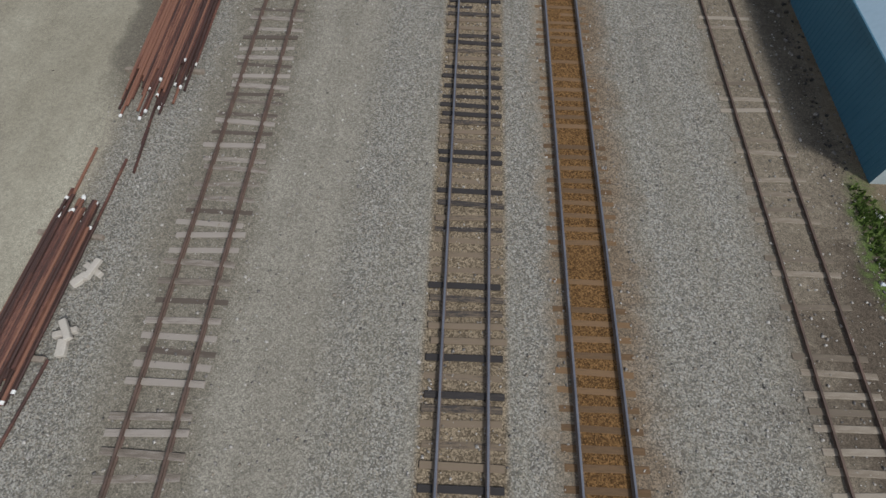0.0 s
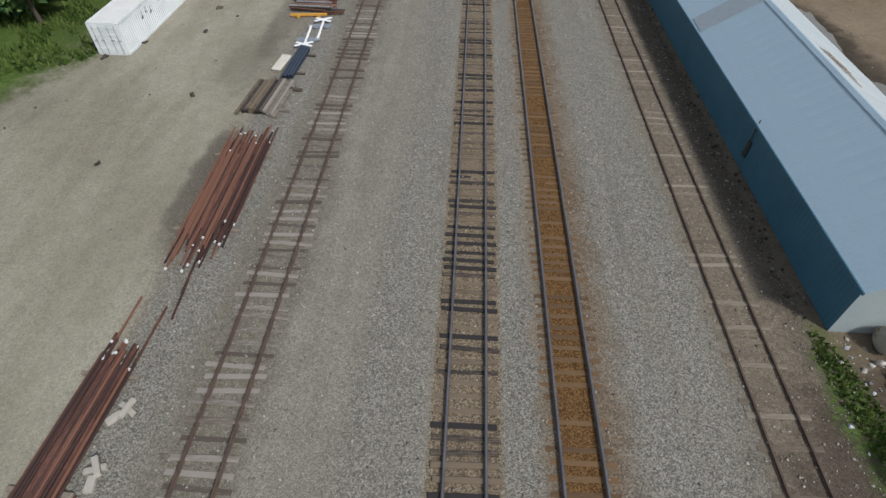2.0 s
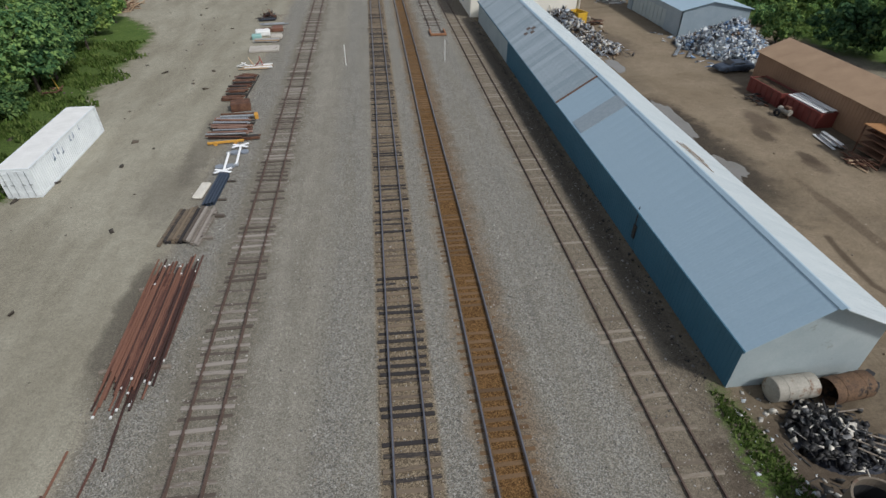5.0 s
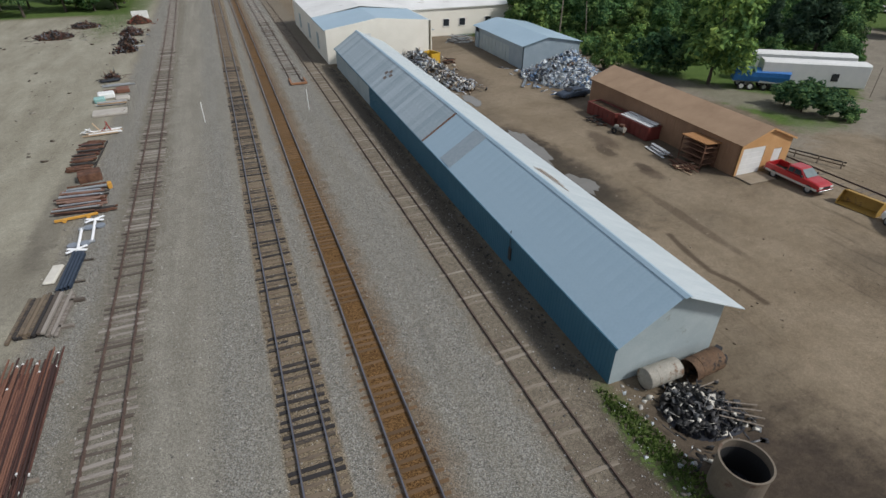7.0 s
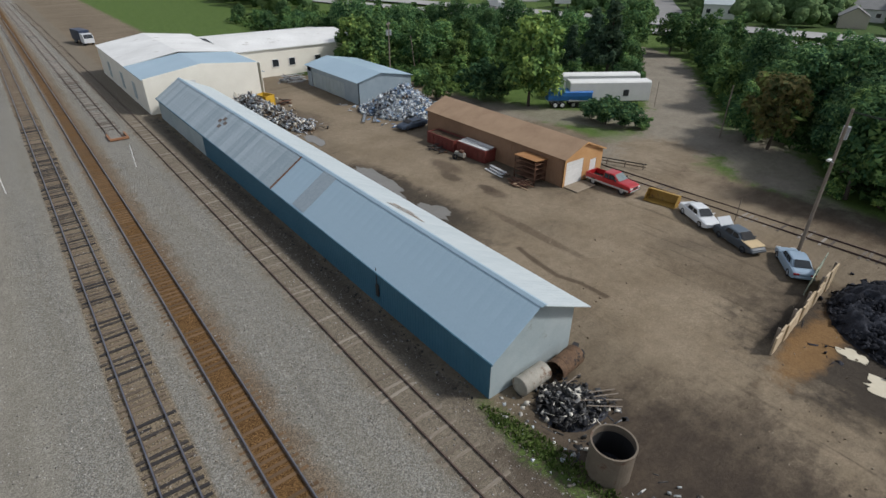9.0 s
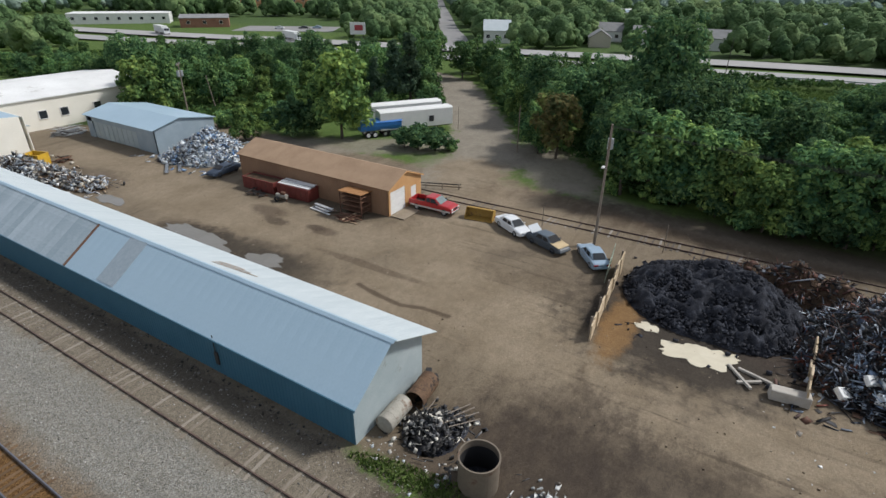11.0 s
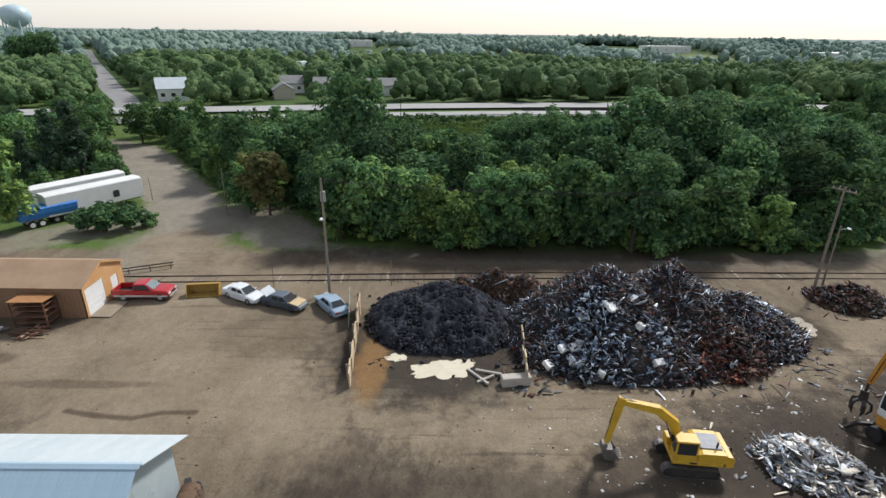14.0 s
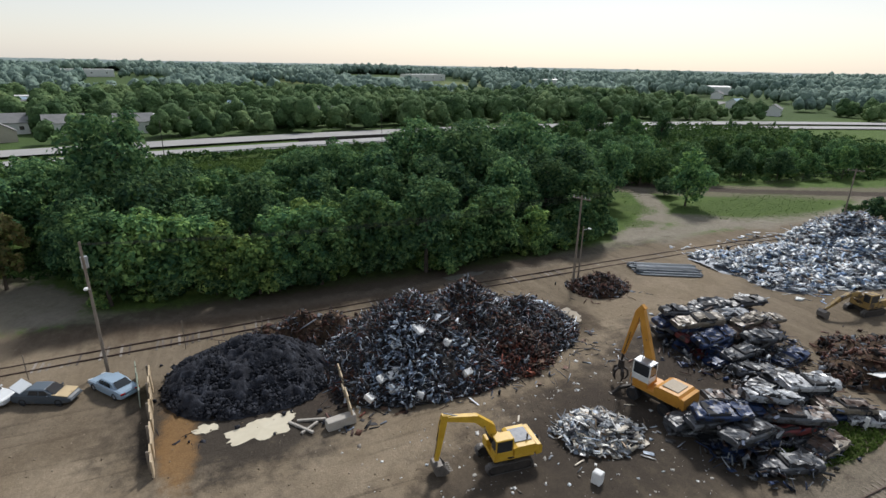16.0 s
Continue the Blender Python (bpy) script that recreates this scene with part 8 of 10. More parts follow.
for k in range(5):
    a = 2 * math.pi * k / 5
    t = part("tine", beam(B(), [(0.2, 0.0), (0.62, -0.25), (0.72, -0.8), (0.45, -1.35)], [0.22, 0.24, 0.2, 0.06], [0.16, 0.2, 0.16, 0.06]), M_MACHINE, hub)
    t.matrix_local = pose(3.8, 0, 1.9, 0, 0, math.degrees(a))


# ---- crushed cars ----
def dented(seed, w, l, z, depth, nx=5, ny=6, t=0.035, crown=0.05):
    """A sheet panel lying in x and y, bowed, dented and with a thickness."""
    r = random.Random(seed)
    off = Vector((r.uniform(0, 40), r.uniform(0, 40), 0))
    bm = B()
    rows = []
    for j in range(ny + 1):
        row = []
        for i in range(nx + 1):
            u, v = i / nx - 0.5, j / ny - 0.5
            p = Vector((u * w * (1 - 0.12 * abs(2 * v) ** 3), v * l * (1 - 0.05 * abs(2 * u) ** 3), 0))
            p.z = z + crown * (1 - 4 * u * u) + depth * noise.noise(p * 1.3 + off) + depth * 0.6 * noise.noise(p * 3.1 + off)
            row.append(bm.verts.new(p))
        rows.append(row)
    for a_, b_ in zip(rows, rows[1:]):
        for i in range(nx):
            bm.faces.new((a_[i], a_[i + 1], b_[i + 1], b_[i]))
    low = bmesh.ops.extrude_face_region(bm, geom=bm.faces[:])
    bmesh.ops.translate(bm, verts=[v for v in low["geom"] if isinstance(v, bmesh.types.BMVert)], vec=(0, 0, -t))
    return bm


def squashed_hull(seed, L, W, H):
    """The lower body of a crushed car: sides, wings and sills, with an open middle."""
    off = random.Random(seed).uniform(0, 50)
    rings = []
    for i in range(13):
        t = i / 12
        y = (t - 0.5) * L
        w = W / 2 * (1 - 0.14 * abs(2 * t - 1) ** 4)
        ring = []
        for u, v in ((-0.94, 0.1), (0.94, 0.1), (1.0, 0.24), (1.0, 0.5), (0.9, 0.62), (0.3, 0.64), (-0.3, 0.64), (-0.9, 0.62), (-1.0, 0.5), (-1.0, 0.24)):
            p = Vector((u * w, y, v * H * (0.9 if abs(2 * t - 1) > 0.9 else 1.0)))
            p += Vector((0.09 * noise.noise(p * 1.4 + Vector((off, 0, 0))), 0.08 * noise.noise(p * 1.4 + Vector((0, off, 0))), 0.09 * noise.noise(p * 1.7 + Vector((0, 0, off)))))
            ring.append(p)
        rings.append(ring)
    return loft(B(), rings)


M_CRUSH = [stuff("crushed_" + k, [tuple(v * 0.5 for v in c), c, tuple(min(0.8, v * 1.2) for v in c)], 0.42, 0.1, 1.2, 14, bump=0.15, spots=(0.022, 0.02, 0.019), spot_scale=1.5, spot_at=0.52) for k, c in (
    ("silver", (0.24, 0.26, 0.285)), ("white", (0.46, 0.47, 0.48)), ("black", (0.022, 0.024, 0.028)), ("navy", (0.016, 0.036, 0.10)), ("maroon", (0.12, 0.018, 0.018)), ("tan", (0.19, 0.16, 0.12)), ("grey", (0.085, 0.092, 0.102)), ("rust", (0.09, 0.055, 0.038)))]
M_TORN = many("torn_car_innards", [(0.02, 0.02, 0.022), (0.04, 0.04, 0.045), (0.16, 0.17, 0.18), (0.06, 0.035, 0.025), (0.36, 0.38, 0.4), (0.02, 0.02, 0.025), (0.03, 0.05, 0.1)], 0.6, 0.2)
NAMES = ("silver", "white", "black", "navy blue", "maroon", "tan", "grey", "rusty")
SHELLS = [(4.5, 1.75, 0.92), (4.2, 1.7, 0.8), (4.9, 1.85, 1.0), (4.0, 1.65, 0.78), (4.6, 1.8, 0.86)]


def crushed_car(k, x, y, z, rz, rx, ry, col):
    L, W, H = SHELLS[k % 5]
    ob = thing("crushed_car", x, y, z, rz, NAMES[col] + " crushed car body stacked in the scrap pile", "car wreck", "crushed cars", rx=rx, ry=ry)
    r = random.Random(k * 7 + 100)
    top = M_CRUSH[col] if r.random() < 0.8 else M_CRUSH[7]
    part("body", squashed_hull(k * 13 + col, L, W, H), M_CRUSH[col], ob)
    # solid black box: the cabin's shade behind the window gaps, painted
    part("cabin_shade_box", box(B(), 0, -0.12 * L, H * 0.68, W * 0.84, L * 0.42, H * 0.3, bevel=0.06), M_DARK, ob, "solid dark box standing for shaded window openings")
    lid = part("roof", dented(k * 3, W * 0.82, L * 0.36, 0, 0.3, t=0.05, crown=0.06), top, ob, "collapsed roof panel")
    lid.matrix_local = pose(r.uniform(-0.06, 0.06), -0.13 * L, H * 0.86, r.gauss(0, 5), r.gauss(0, 5), r.gauss(0, 4))
    hood = part("bonnet", dented(k * 3 + 1, W * 0.86, L * 0.27, 0, 0.22), top, ob, "buckled bonnet")
    hood.matrix_local = pose(0, L * 0.325, H * 0.68, r.uniform(-9, 5), r.gauss(0, 4), r.gauss(0, 4))
    boot = part("trunk_lid", dented(k * 3 + 2, W * 0.84, L * 0.17, 0, 0.2, ny=4), top, ob, "buckled trunk lid")
    boot.matrix_local = pose(0, -L * 0.41, H * 0.68, r.uniform(-4, 12), r.gauss(0, 4), r.gauss(0, 4))
    for s in (-1, 1):
        for yy in (-0.31, 0.07):
            part("pillar", rod(B(), (s * W * 0.45, yy * L, H * 0.56), (s * W * 0.4, (yy - 0.01) * L + r.uniform(-0.1, 0.1), H * 0.86), 0.045, seg=5), M_CRUSH[col], ob)
    bm = B()
    for _ in range(26):
        a, yy = r.choice([-1, 1]) * r.uniform(0.45, 1.12), r.uniform(-L * 0.5, L * 0.5)
        box(bm, a * W * 0.5, yy, H * r.uniform(0.1, 0.8), r.uniform(0.04, 0.25), r.uniform(0.2, 0.9), r.uniform(0.02, 0.06), r.uniform(-40, 40), r.uniform(-30, 30), r.uniform(-40, 40))
    pt = part("torn_metal", bm, M_TORN, ob, "torn sheet and twisted trim")
    pt["kind"] = "stuff"
    for s, yy in ((-1, -L * 0.3), (1, L * 0.32), (-1, L * 0.32)):
        if r.random() < 0.6:
            part("wheel", hollow(B(), (s * W * 0.46 - 0.1, yy, 0.28), (s * W * 0.46 + 0.1, yy, 0.28), 0.29, 0.16, 14), M_TYRE, ob)
    return ob


crng = random.Random(17)
k = 0
for rows, ys, ang, slope in ((((26.4, 1), (28.4, 3), (30.4, 4), (32.5, 5), (34.4, 4)), (-43.2, -47.6), -6, 0.2),
                             (((32.0, 3), (34.2, 3)), (-52.0,), -10, 0.1),
                             (((17.2, 2), (19.0, 3), (20.9, 4), (22.7, 3)), (-33.4, -38.0), -14, 0.4)):
    for x0, layers in rows:
        for j, y0 in enumerate(ys):
            top = max(1, layers - (1 if crng.random() < 0.4 else 0))
            for lay in range(top):
                shade = crng.choice([2, 2, 2, 3, 6, 6, 2, 3, 7, 4]) if lay < top - 1 else crng.choice([0, 0, 6, 2, 5, 3, 6])
                crushed_car(k, x0 + crng.gauss(0, 0.3), y0 + crng.gauss(0, 0.4) + (x0 - rows[0][0]) * slope, lay * 0.78 + crng.uniform(0, 0.08), ang + crng.gauss(0, 11) + crng.choice([0, 180]), crng.gauss(0, 5), crng.gauss(0, 6), shade)
                k += 1
for kk, x, y, z, rz, rx, ry, shade in ((400, 21.3, -42.4, 0.0, -14, 2, 3, 2), (401, 21.2, -42.2, 0.8, -10, 0, -3, 6), (402, 21.4, -42.6, 1.6, -16, 3, -4, 1), (403, 19.0, -43.6, 0.0, -20, 0, 4, 3), (404, 18.9, -43.4, 0.8, -24, 3, 4, 5),
                                       (405, 17.3, -45.2, 0.05, -30, 0, 3, 1), (406, 23.6, -40.8, 0.0, 10, 3, 3, 2), (407, 23.5, -41.0, 0.8, 4, -3, 3, 6)):
    crushed_car(kk, x, y, z, rz, rx, ry, shade)
litter = thing("scrap_litter", 20, -36, 0, 0, "torn car parts and sheet strewn round the crushed cars", "scrap", kind="stuff")
Hlit = peaks([(-1.2, 1.5, 4.6, 6.5, 1.0), (10, -9, 6.5, 9, 1.0), (3, -6, 4, 5, 0.7)])
pieces_on("loose_scrap", Hlit, -6, 21, -20, 8, 1300, many("car_scrap", [(0.02, 0.02, 0.023), (0.05, 0.055, 0.06), (0.16, 0.18, 0.2), (0.03, 0.04, 0.07), (0.025, 0.024, 0.023), (0.3, 0.32, 0.34), (0.07, 0.04, 0.03), (0.02, 0.04, 0.1)], 0.5, 0.3), litter, 21, (4, 3, 1, 4), 0.8, 0.02)


# ---- poles and wires ----
def utility_pole(x, y, h, label, arm=None, arm_len=2.4, lean=(0, 0), cans=0, lamp=None, r=0.16, group="utility poles"):
    ob = thing("utility_pole", x, y, 0, 0, label, "pole", group)
    top = (lean[0], lean[1], h)
    part("pole", rod(B(), (0, 0, -0.3), top, r, r * 0.65, 10), M_POLE, ob)
    if arm is not None:
        a = part("crossarm", box(B(), lean[0], lean[1], h - 0.35, arm_len, 0.12, 0.14, rz=arm), M_POLE, ob)
        for k in (-0.45, -0.2, 0.2, 0.45):
            c = Vector((lean[0] + k * arm_len * math.cos(radians(arm)), lean[1] + k * arm_len * math.sin(radians(arm)), h - 0.28))
            part("insulator", rod(B(), c, c + Vector((0, 0, 0.22)), 0.05, 0.035, 7), M_GREYSTEEL, a)
    for k in range(cans):
        s = -0.35 if k % 2 else 0.35
        part("transformer", rod(B(), (lean[0] * 0.8 + s, lean[1] * 0.8, h - 2.4), (lean[0] * 0.8 + s, lean[1] * 0.8, h - 1.4), 0.27, seg=12), M_GREYSTEEL, ob, "grey transformer can")
    if lamp:
        z, d = lamp
        a = part("lamp_arm", rod(B(), (0, 0, z), (d[0], d[1], z + 0.25), 0.04, seg=6), M_GREYSTEEL, ob)
        part("lamp_head", box(B(), d[0], d[1], z + 0.25, 0.5, 0.28, 0.18, bevel=0.05), M_WHITE, a)
    return ob


utility_pole(48.8, 11.5, 12.2, "tall grey utility pole with transformer beside parked cars", None, cans=1, lean=(0.1, 0.1), lamp=(8.0, (-0.5, 0.2)))
utility_pole(49.2, -39.6, 11.9, "tall utility pole with crossarm by the rusty heap", 20, 2.4)
utility_pole(51.2, -42.0, 7.2, "shorter pole with a white yard lamp", None, lamp=(6.8, (-0.6, -0.5)), r=0.12)
utility_pole(56.8, -108.0, 9.8, "utility pole with wide crossarm beyond the bright scrap", 25, 2.6)
utility_pole(60.0, 92.0, 9.6, "utility pole with crossarm and two transformer cans", 40, 2.4, cans=2)
utility_pole(66.5, 92.5, 6.5, "bare leaning pole among the shrubs", None, lean=(-0.6, 0.5), r=0.11)
utility_pole(73.5, 31.2, 7.0, "thin pole at the edge of the trees", None, r=0.1)
utility_pole(80.2, 45.5, 4.0, "thin pale post beside the trailer", None, r=0.06)
for x, y, h in ((50.6, 5.2, 3.0), (50.4, -2.0, 2.2), (49.9, 17.6, 2.4)):
    ob = thing("marker_post", x, y, 0, 0, "thin weathered marker post beside the spur track", "post", "marker posts")
    part("post", box(B(), 0, 0, h / 2 - 0.1, 0.07, 0.07, h + 0.2, bevel=0.01), M_POLE, ob)
for x, y, h in ((8.3, 67.3, 2.6), (-4.0, 67.0, 2.4)):
    ob = thing("marker_post", x, y, 0, 0, "slender white trackside marker post", "post", "trackside posts")
    part("post", rod(B(), (0, 0, -0.2), (0.0, 0.15, h), 0.05, seg=7), M_WHITE, ob)
for hxp, hyp in ((168, 12), (177, -55), (181, -105), (183, -165), (178, -200)):
    ob = thing("street_lamp", hxp, hyp, 0, 0, "slim highway lamp post", "street lamp", "highway lamps")
    part("post", rod(B(), (0, 0, -0.2), (0, 0, 10), 0.11, 0.07, 8), M_MACHINE, ob)
    part("arm", rod(B(), (0, 0, 9.9), (1.8, 0, 10.3), 0.05, seg=6), M_MACHINE, ob)


def wire(a, b, sag, label="thin overhead power line"):
    a, b = Vector(a), Vector(b)
    bm = B()
    rings = []
    for i in range(17):
        t = i / 16
        p = a.lerp(b, t) - Vector((0, 0, sag * 4 * t * (1 - t)))
        rings.append([p + Vector((0.014 * u, 0, 0.014 * v)) for u, v in ((1, 0), (0, 1), (-1, 0), (0, -1))])
    loft(bm, rings)
    single("power_line", bm, M_BLACKRUB, label, "cable", group="power lines")


for k in (-1.0, 0.0, 1.0):
    wire((49.2 + k, -39.6 + 0.3 * k, 11.9), (56.8 + k, -108 + 0.4 * k, 9.8), 1.0)
    wire((49.2 + k, -39.6 + 0.3 * k, 11.9), (48.9 + k * 0.2, 11.6, 12.0), 1.0)

# guard rail along the near carriageway and a barrier between the carriageways
gr = thing("guard_rail", 0, 0, 0, 0, "long galvanised highway guard rail on posts", "guard rail")
line = [p for p in shifted(HIGHWAY, -15.5)[2:9]]
pts = []
for (x0, y0), (x1, y1) in zip(line, line[1:]):
    n = max(2, int(math.hypot(x1 - x0, y1 - y0) / 4))
    pts += [(x0 + (x1 - x0) * i / n, y0 + (y1 - y0) * i / n) for i in range(n)]
bm = B()
loft(bm, [[(x, y, 0.9), (x + 0.08, y, 0.9), (x + 0.08, y, 1.22), (x, y, 1.22)] for x, y in pts])
part("rail", bm, M_GREYSTEEL, gr)
post = mesh_of("post", box(B(), 0, 0, 0.55, 0.12, 0.12, 1.1), M_GREYSTEEL)
for i, (x, y) in enumerate(pts):
    shared("post", post, gr, pose(x + 0.12, y, 0))
br = thing("barrier", 0, 0, 0, 0, "dark median barrier between carriageways", "barrier")
line = shifted(HIGHWAY, 2)[5:8]
pts2 = [(line[0][0] + (line[-1][0] - line[0][0]) * i / 20, line[0][1] + (line[-1][1] - line[0][1]) * i / 20) for i in range(3, 13)]
part("wall", loft(B(), [[(x, y, 0.0), (x + 0.4, y, 0.0), (x + 0.3, y, 1.3), (x + 0.1, y, 1.3)] for x, y in pts2]), M_MACHINE, br)

# ---- stacks of material beside the siding ----
def pipe_stack(x, y, rz, n, length, spread, r, mat, label, layers=3, jitter=0.7, name="pipe", bearers=2, seed=1):
    q = random.Random(seed)
    ob = thing(name + "_stack", x, y, 0, rz, label, "stack")
    for k in range(bearers):
        part("bearer", box(B(), 0, -length * 0.36 + k * length * 0.72 / max(1, bearers - 1), 0.08, spread + 0.7, 0.18, 0.18, bevel=0.015), M_POLE, ob)
    meshes = []
    for k in range(3):
        meshes.append(mesh_of(name, rod(B(), (0, -length / 2, 0), (0, length / 2, 0), r, seg=8), mat))
    bolts = mesh_of("coupling", rod(B(), (0, -0.06, 0), (0, 0.06, 0), r * 1.15, seg=8), M_SIDING)
    i = 0
    for lay in range(layers):
        m = n - lay * 2
        for j in range(m):
            px = (j - (m - 1) / 2) * spread / n
            m4 = pose(px + q.uniform(-0.02, 0.02), q.uniform(-jitter, jitter), 0.17 + r + lay * r * 1.8, 0, q.uniform(0, 90), q.gauss(0, 0.35))
            p = shared(name, meshes[i % 3], ob, m4)
            if q.random() < 0.5:
                shared("coupling", bolts, p, pose(0, q.choice([-1, 1]) * length * 0.5 + q.uniform(-0.1, 0.1), 0))
            i += 1
    return ob


pipe_stack(-13.3, 22.9, 1.0, 26, 8.8, 2.75, 0.052, M_RUSTPIPE, "stack of long red-rusted steel pipes on timber bearers", 2, 1.75, seed=2)
pipe_stack(-14.15, 9.0, -2.5, 15, 6.3, 1.7, 0.055, M_RUSTPIPE, "stack of red-rusted pipes on timber bearers", 3, 0.7, seed=3)
for x, y, rz, L in ((-14.68, 12.6, -1, 5.4), (-14.85, 11.0, -1, 4.6), (-13.35, 12.2, -2, 5.2), (-12.85, 15.3, 4, 2.3), (-13.2, 5.0, -7, 3.4), (-13.0, 17.2, 3, 3.2)):
    single("loose_pipe", rod(B(), (0, -L / 2, 0.06), (0, L / 2, 0.06), 0.055, seg=8), M_RUSTPIPE, "single rusty pipe lying on gravel", "pipe", group="loose pipes", m=pose(x, y, 0, 0, 0, rz))
for x, y, rz in ((-12.75, 7.6, 20), (-12.7, 9.9, -30)):
    ob = thing("timber_offcut", x, y, 0, rz, "pale weathered timber blocks beside the pipes", "timber", "timber offcuts")
    part("block", box(B(), 0, 0, 0.1, 0.75, 0.22, 0.2, bevel=0.02), M_CONC, ob)
    part("block", box(B(), 0.1, 0.0, 0.29, 0.22, 0.8, 0.17, rz=15, bevel=0.02), M_CONC, ob)
    part("block", box(B(), -0.1, -0.5, 0.09, 0.3, 0.6, 0.18, rz=-10, bevel=0.02), M_CONC, ob)
# old ties laid in a stack
ob = thing("timber_stack", -13.8, 32.6, 0, -4, "stack of dark and pale old railway timbers", "stack")
for i in range(12):
    part("timber", box(B(), -1.35 + i * 0.235, rnd.uniform(-0.25, 0.25), 0.13 + (0.2 if 2 < i < 9 else 0), 0.2, rnd.uniform(3.6, 4.5), 0.2, bevel=0.02), M_TIE_DARK if i < 7 else M_TIE_GREY, ob)
for i in range(5):
    part("timber", box(B(), -1.0 + i * 0.24, 0.0, 0.12, 0.2, 3.8, 0.2, bevel=0.02), M_TIE_DARK, ob)
for yy in (-1.4, 1.3):
    part("bearer", box(B(), 1.55, yy, 0.12, 0.9, 0.22, 0.22, bevel=0.02), M_TIE_GREY, ob)
# white board and long blue steel
bm = B()
box(bm, 0, 0, 0.12, 0.75, 2.3, 0.24, bevel=0.09)
single("white_tank_lid", bm, stuff("cream_plastic", [(0.55, 0.52, 0.45), (0.66, 0.63, 0.56)], 0.6), "cream-coloured rounded panel lying on the ground", "panel", m=pose(-14.2, 37.6, 0, 0, 0, -6))
ob = thing("girder_stack", -13.05, 37.6, 0, -3, "bundle of dark blue steel girders", "stack")
M_BLUESTEEL = stuff("dark_blue_steel", [(0.03, 0.045, 0.07), (0.055, 0.075, 0.11)], 0.5, 0.3)
for i in range(4):
    part("girder", prism(B(), [(-0.09, 0), (0.09, 0), (0.09, 0.03), (0.015, 0.03), (0.015, 0.22), (0.09, 0.22), (0.09, 0.25), (-0.09, 0.25), (-0.09, 0.22), (-0.015, 0.22), (-0.015, 0.03), (-0.09, 0.03)], -2.5 + 0.1 * i, 2.5 - 0.08 * i, "y", pose(-0.33 + 0.22 * i, 0, 0.1)), M_BLUESTEEL, ob)
for yy in (-1.4, 1.4):
    part("bearer", box(B(), 0.25, yy, 0.05, 1.6, 0.18, 0.1), M_TIE_DARK, ob)
# two railway crossing signs laid flat
M_SIGNWHITE = stuff("sign_white", [(0.84, 0.85, 0.86), (0.9, 0.9, 0.9)], 0.45, 0, 1, 10, bump=0.02)
M_DISC = stuff("dull_blue_grey_disc", [(0.2, 0.23, 0.27), (0.28, 0.31, 0.35)], 0.6, 0.2)
for x, y, rz in ((-13.3, 42.2, 4), (-12.5, 43.3, 184)):
    ob = thing("crossing_sign", x, y, 0.14, rz, "white railway crossbuck signal lying flat on the ground", "sign", "crossing signs")
    part("mast", rod(B(), (0, -1.9, 0), (0, 1.7, 0), 0.1, seg=10), M_SIGNWHITE, ob)
    for a in (27, -27):
        part("crossbuck_blade", box(B(), 0, -1.75, 0.12 + a * 0.0006, 1.5, 0.26, 0.03, rz=a, bevel=0.005), M_SIGNWHITE, ob)
    for s in (-0.42, 0.42):
        part("signal_hood", rod(B(), (s, -0.75, -0.09), (s, -0.75, 0.04), 0.36, seg=20), M_DISC, ob, "round blue-grey signal backing plate")
    part("base", box(B(), 0, 1.7, 0.0, 0.4, 0.4, 0.12, bevel=0.02), M_GREYSTEEL, ob)


def frame_pile(x, y, w, l, n, mat, label, seed, accent=None, name="scrap_stack", h=0.5):
    q = random.Random(seed)
    ob = thing(name, x, y, 0, q.uniform(-4, 4), label, "stack")
    for i in range(int(n * 1.7)):
        across = q.random() < 0.6
        L = (w if across else l) * q.uniform(0.6, 1.0)
        m = accent if accent and q.random() < 0.25 else mat
        part("bar", box(B(), q.uniform(-0.15, 0.15) * w if across else q.uniform(-0.45, 0.45) * w, q.uniform(-0.45, 0.45) * l if across else q.uniform(-0.15, 0.15) * l, 0.08 + h * q.random() ** 2,
                        L if across else q.uniform(0.05, 0.22), q.uniform(0.05, 0.22) if across else L, q.uniform(0.03, 0.12), q.gauss(0, 6), 0, q.gauss(0, 2), bevel=0.008), m, ob)
    return ob


M_TANWOOD = stuff("weathered_plank", [(0.3, 0.2, 0.12), (0.46, 0.34, 0.22)], 0.9, 0, 2, 20, random_hue=0.4)


def row_stack(x, y, rz, w, l, rows, mats, label, seed, layers=2, fill=0.85):
    """Sections laid side by side across the stack, with a few ends sticking out."""
    q = random.Random(seed)
    ob = thing("section_stack", x, y, 0, rz, label, "stack")
    for yy in (-l * 0.36, l * 0.36):
        part("bearer", box(B(), 0, yy, 0.05, 0.16, 0.16, 0.1), M_TIE_DARK, ob)
    step = l / rows
    for k in range(layers):
        for i in range(rows):
            if k and q.random() > fill:
                continue
            L = w * (q.uniform(0.9, 1.08) if q.random() < 0.8 else q.uniform(0.55, 0.8))
            part("section", box(B(), q.uniform(-0.12, 0.12) * w, -l / 2 + (i + 0.5) * step, 0.1 + 0.13 * k + 0.065, L, step * q.uniform(0.5, 0.92), q.uniform(0.07, 0.13), 0, q.gauss(0, 0.8), q.gauss(0, 1.6), bevel=0.008),
                 q.choice(mats), ob)
    return ob


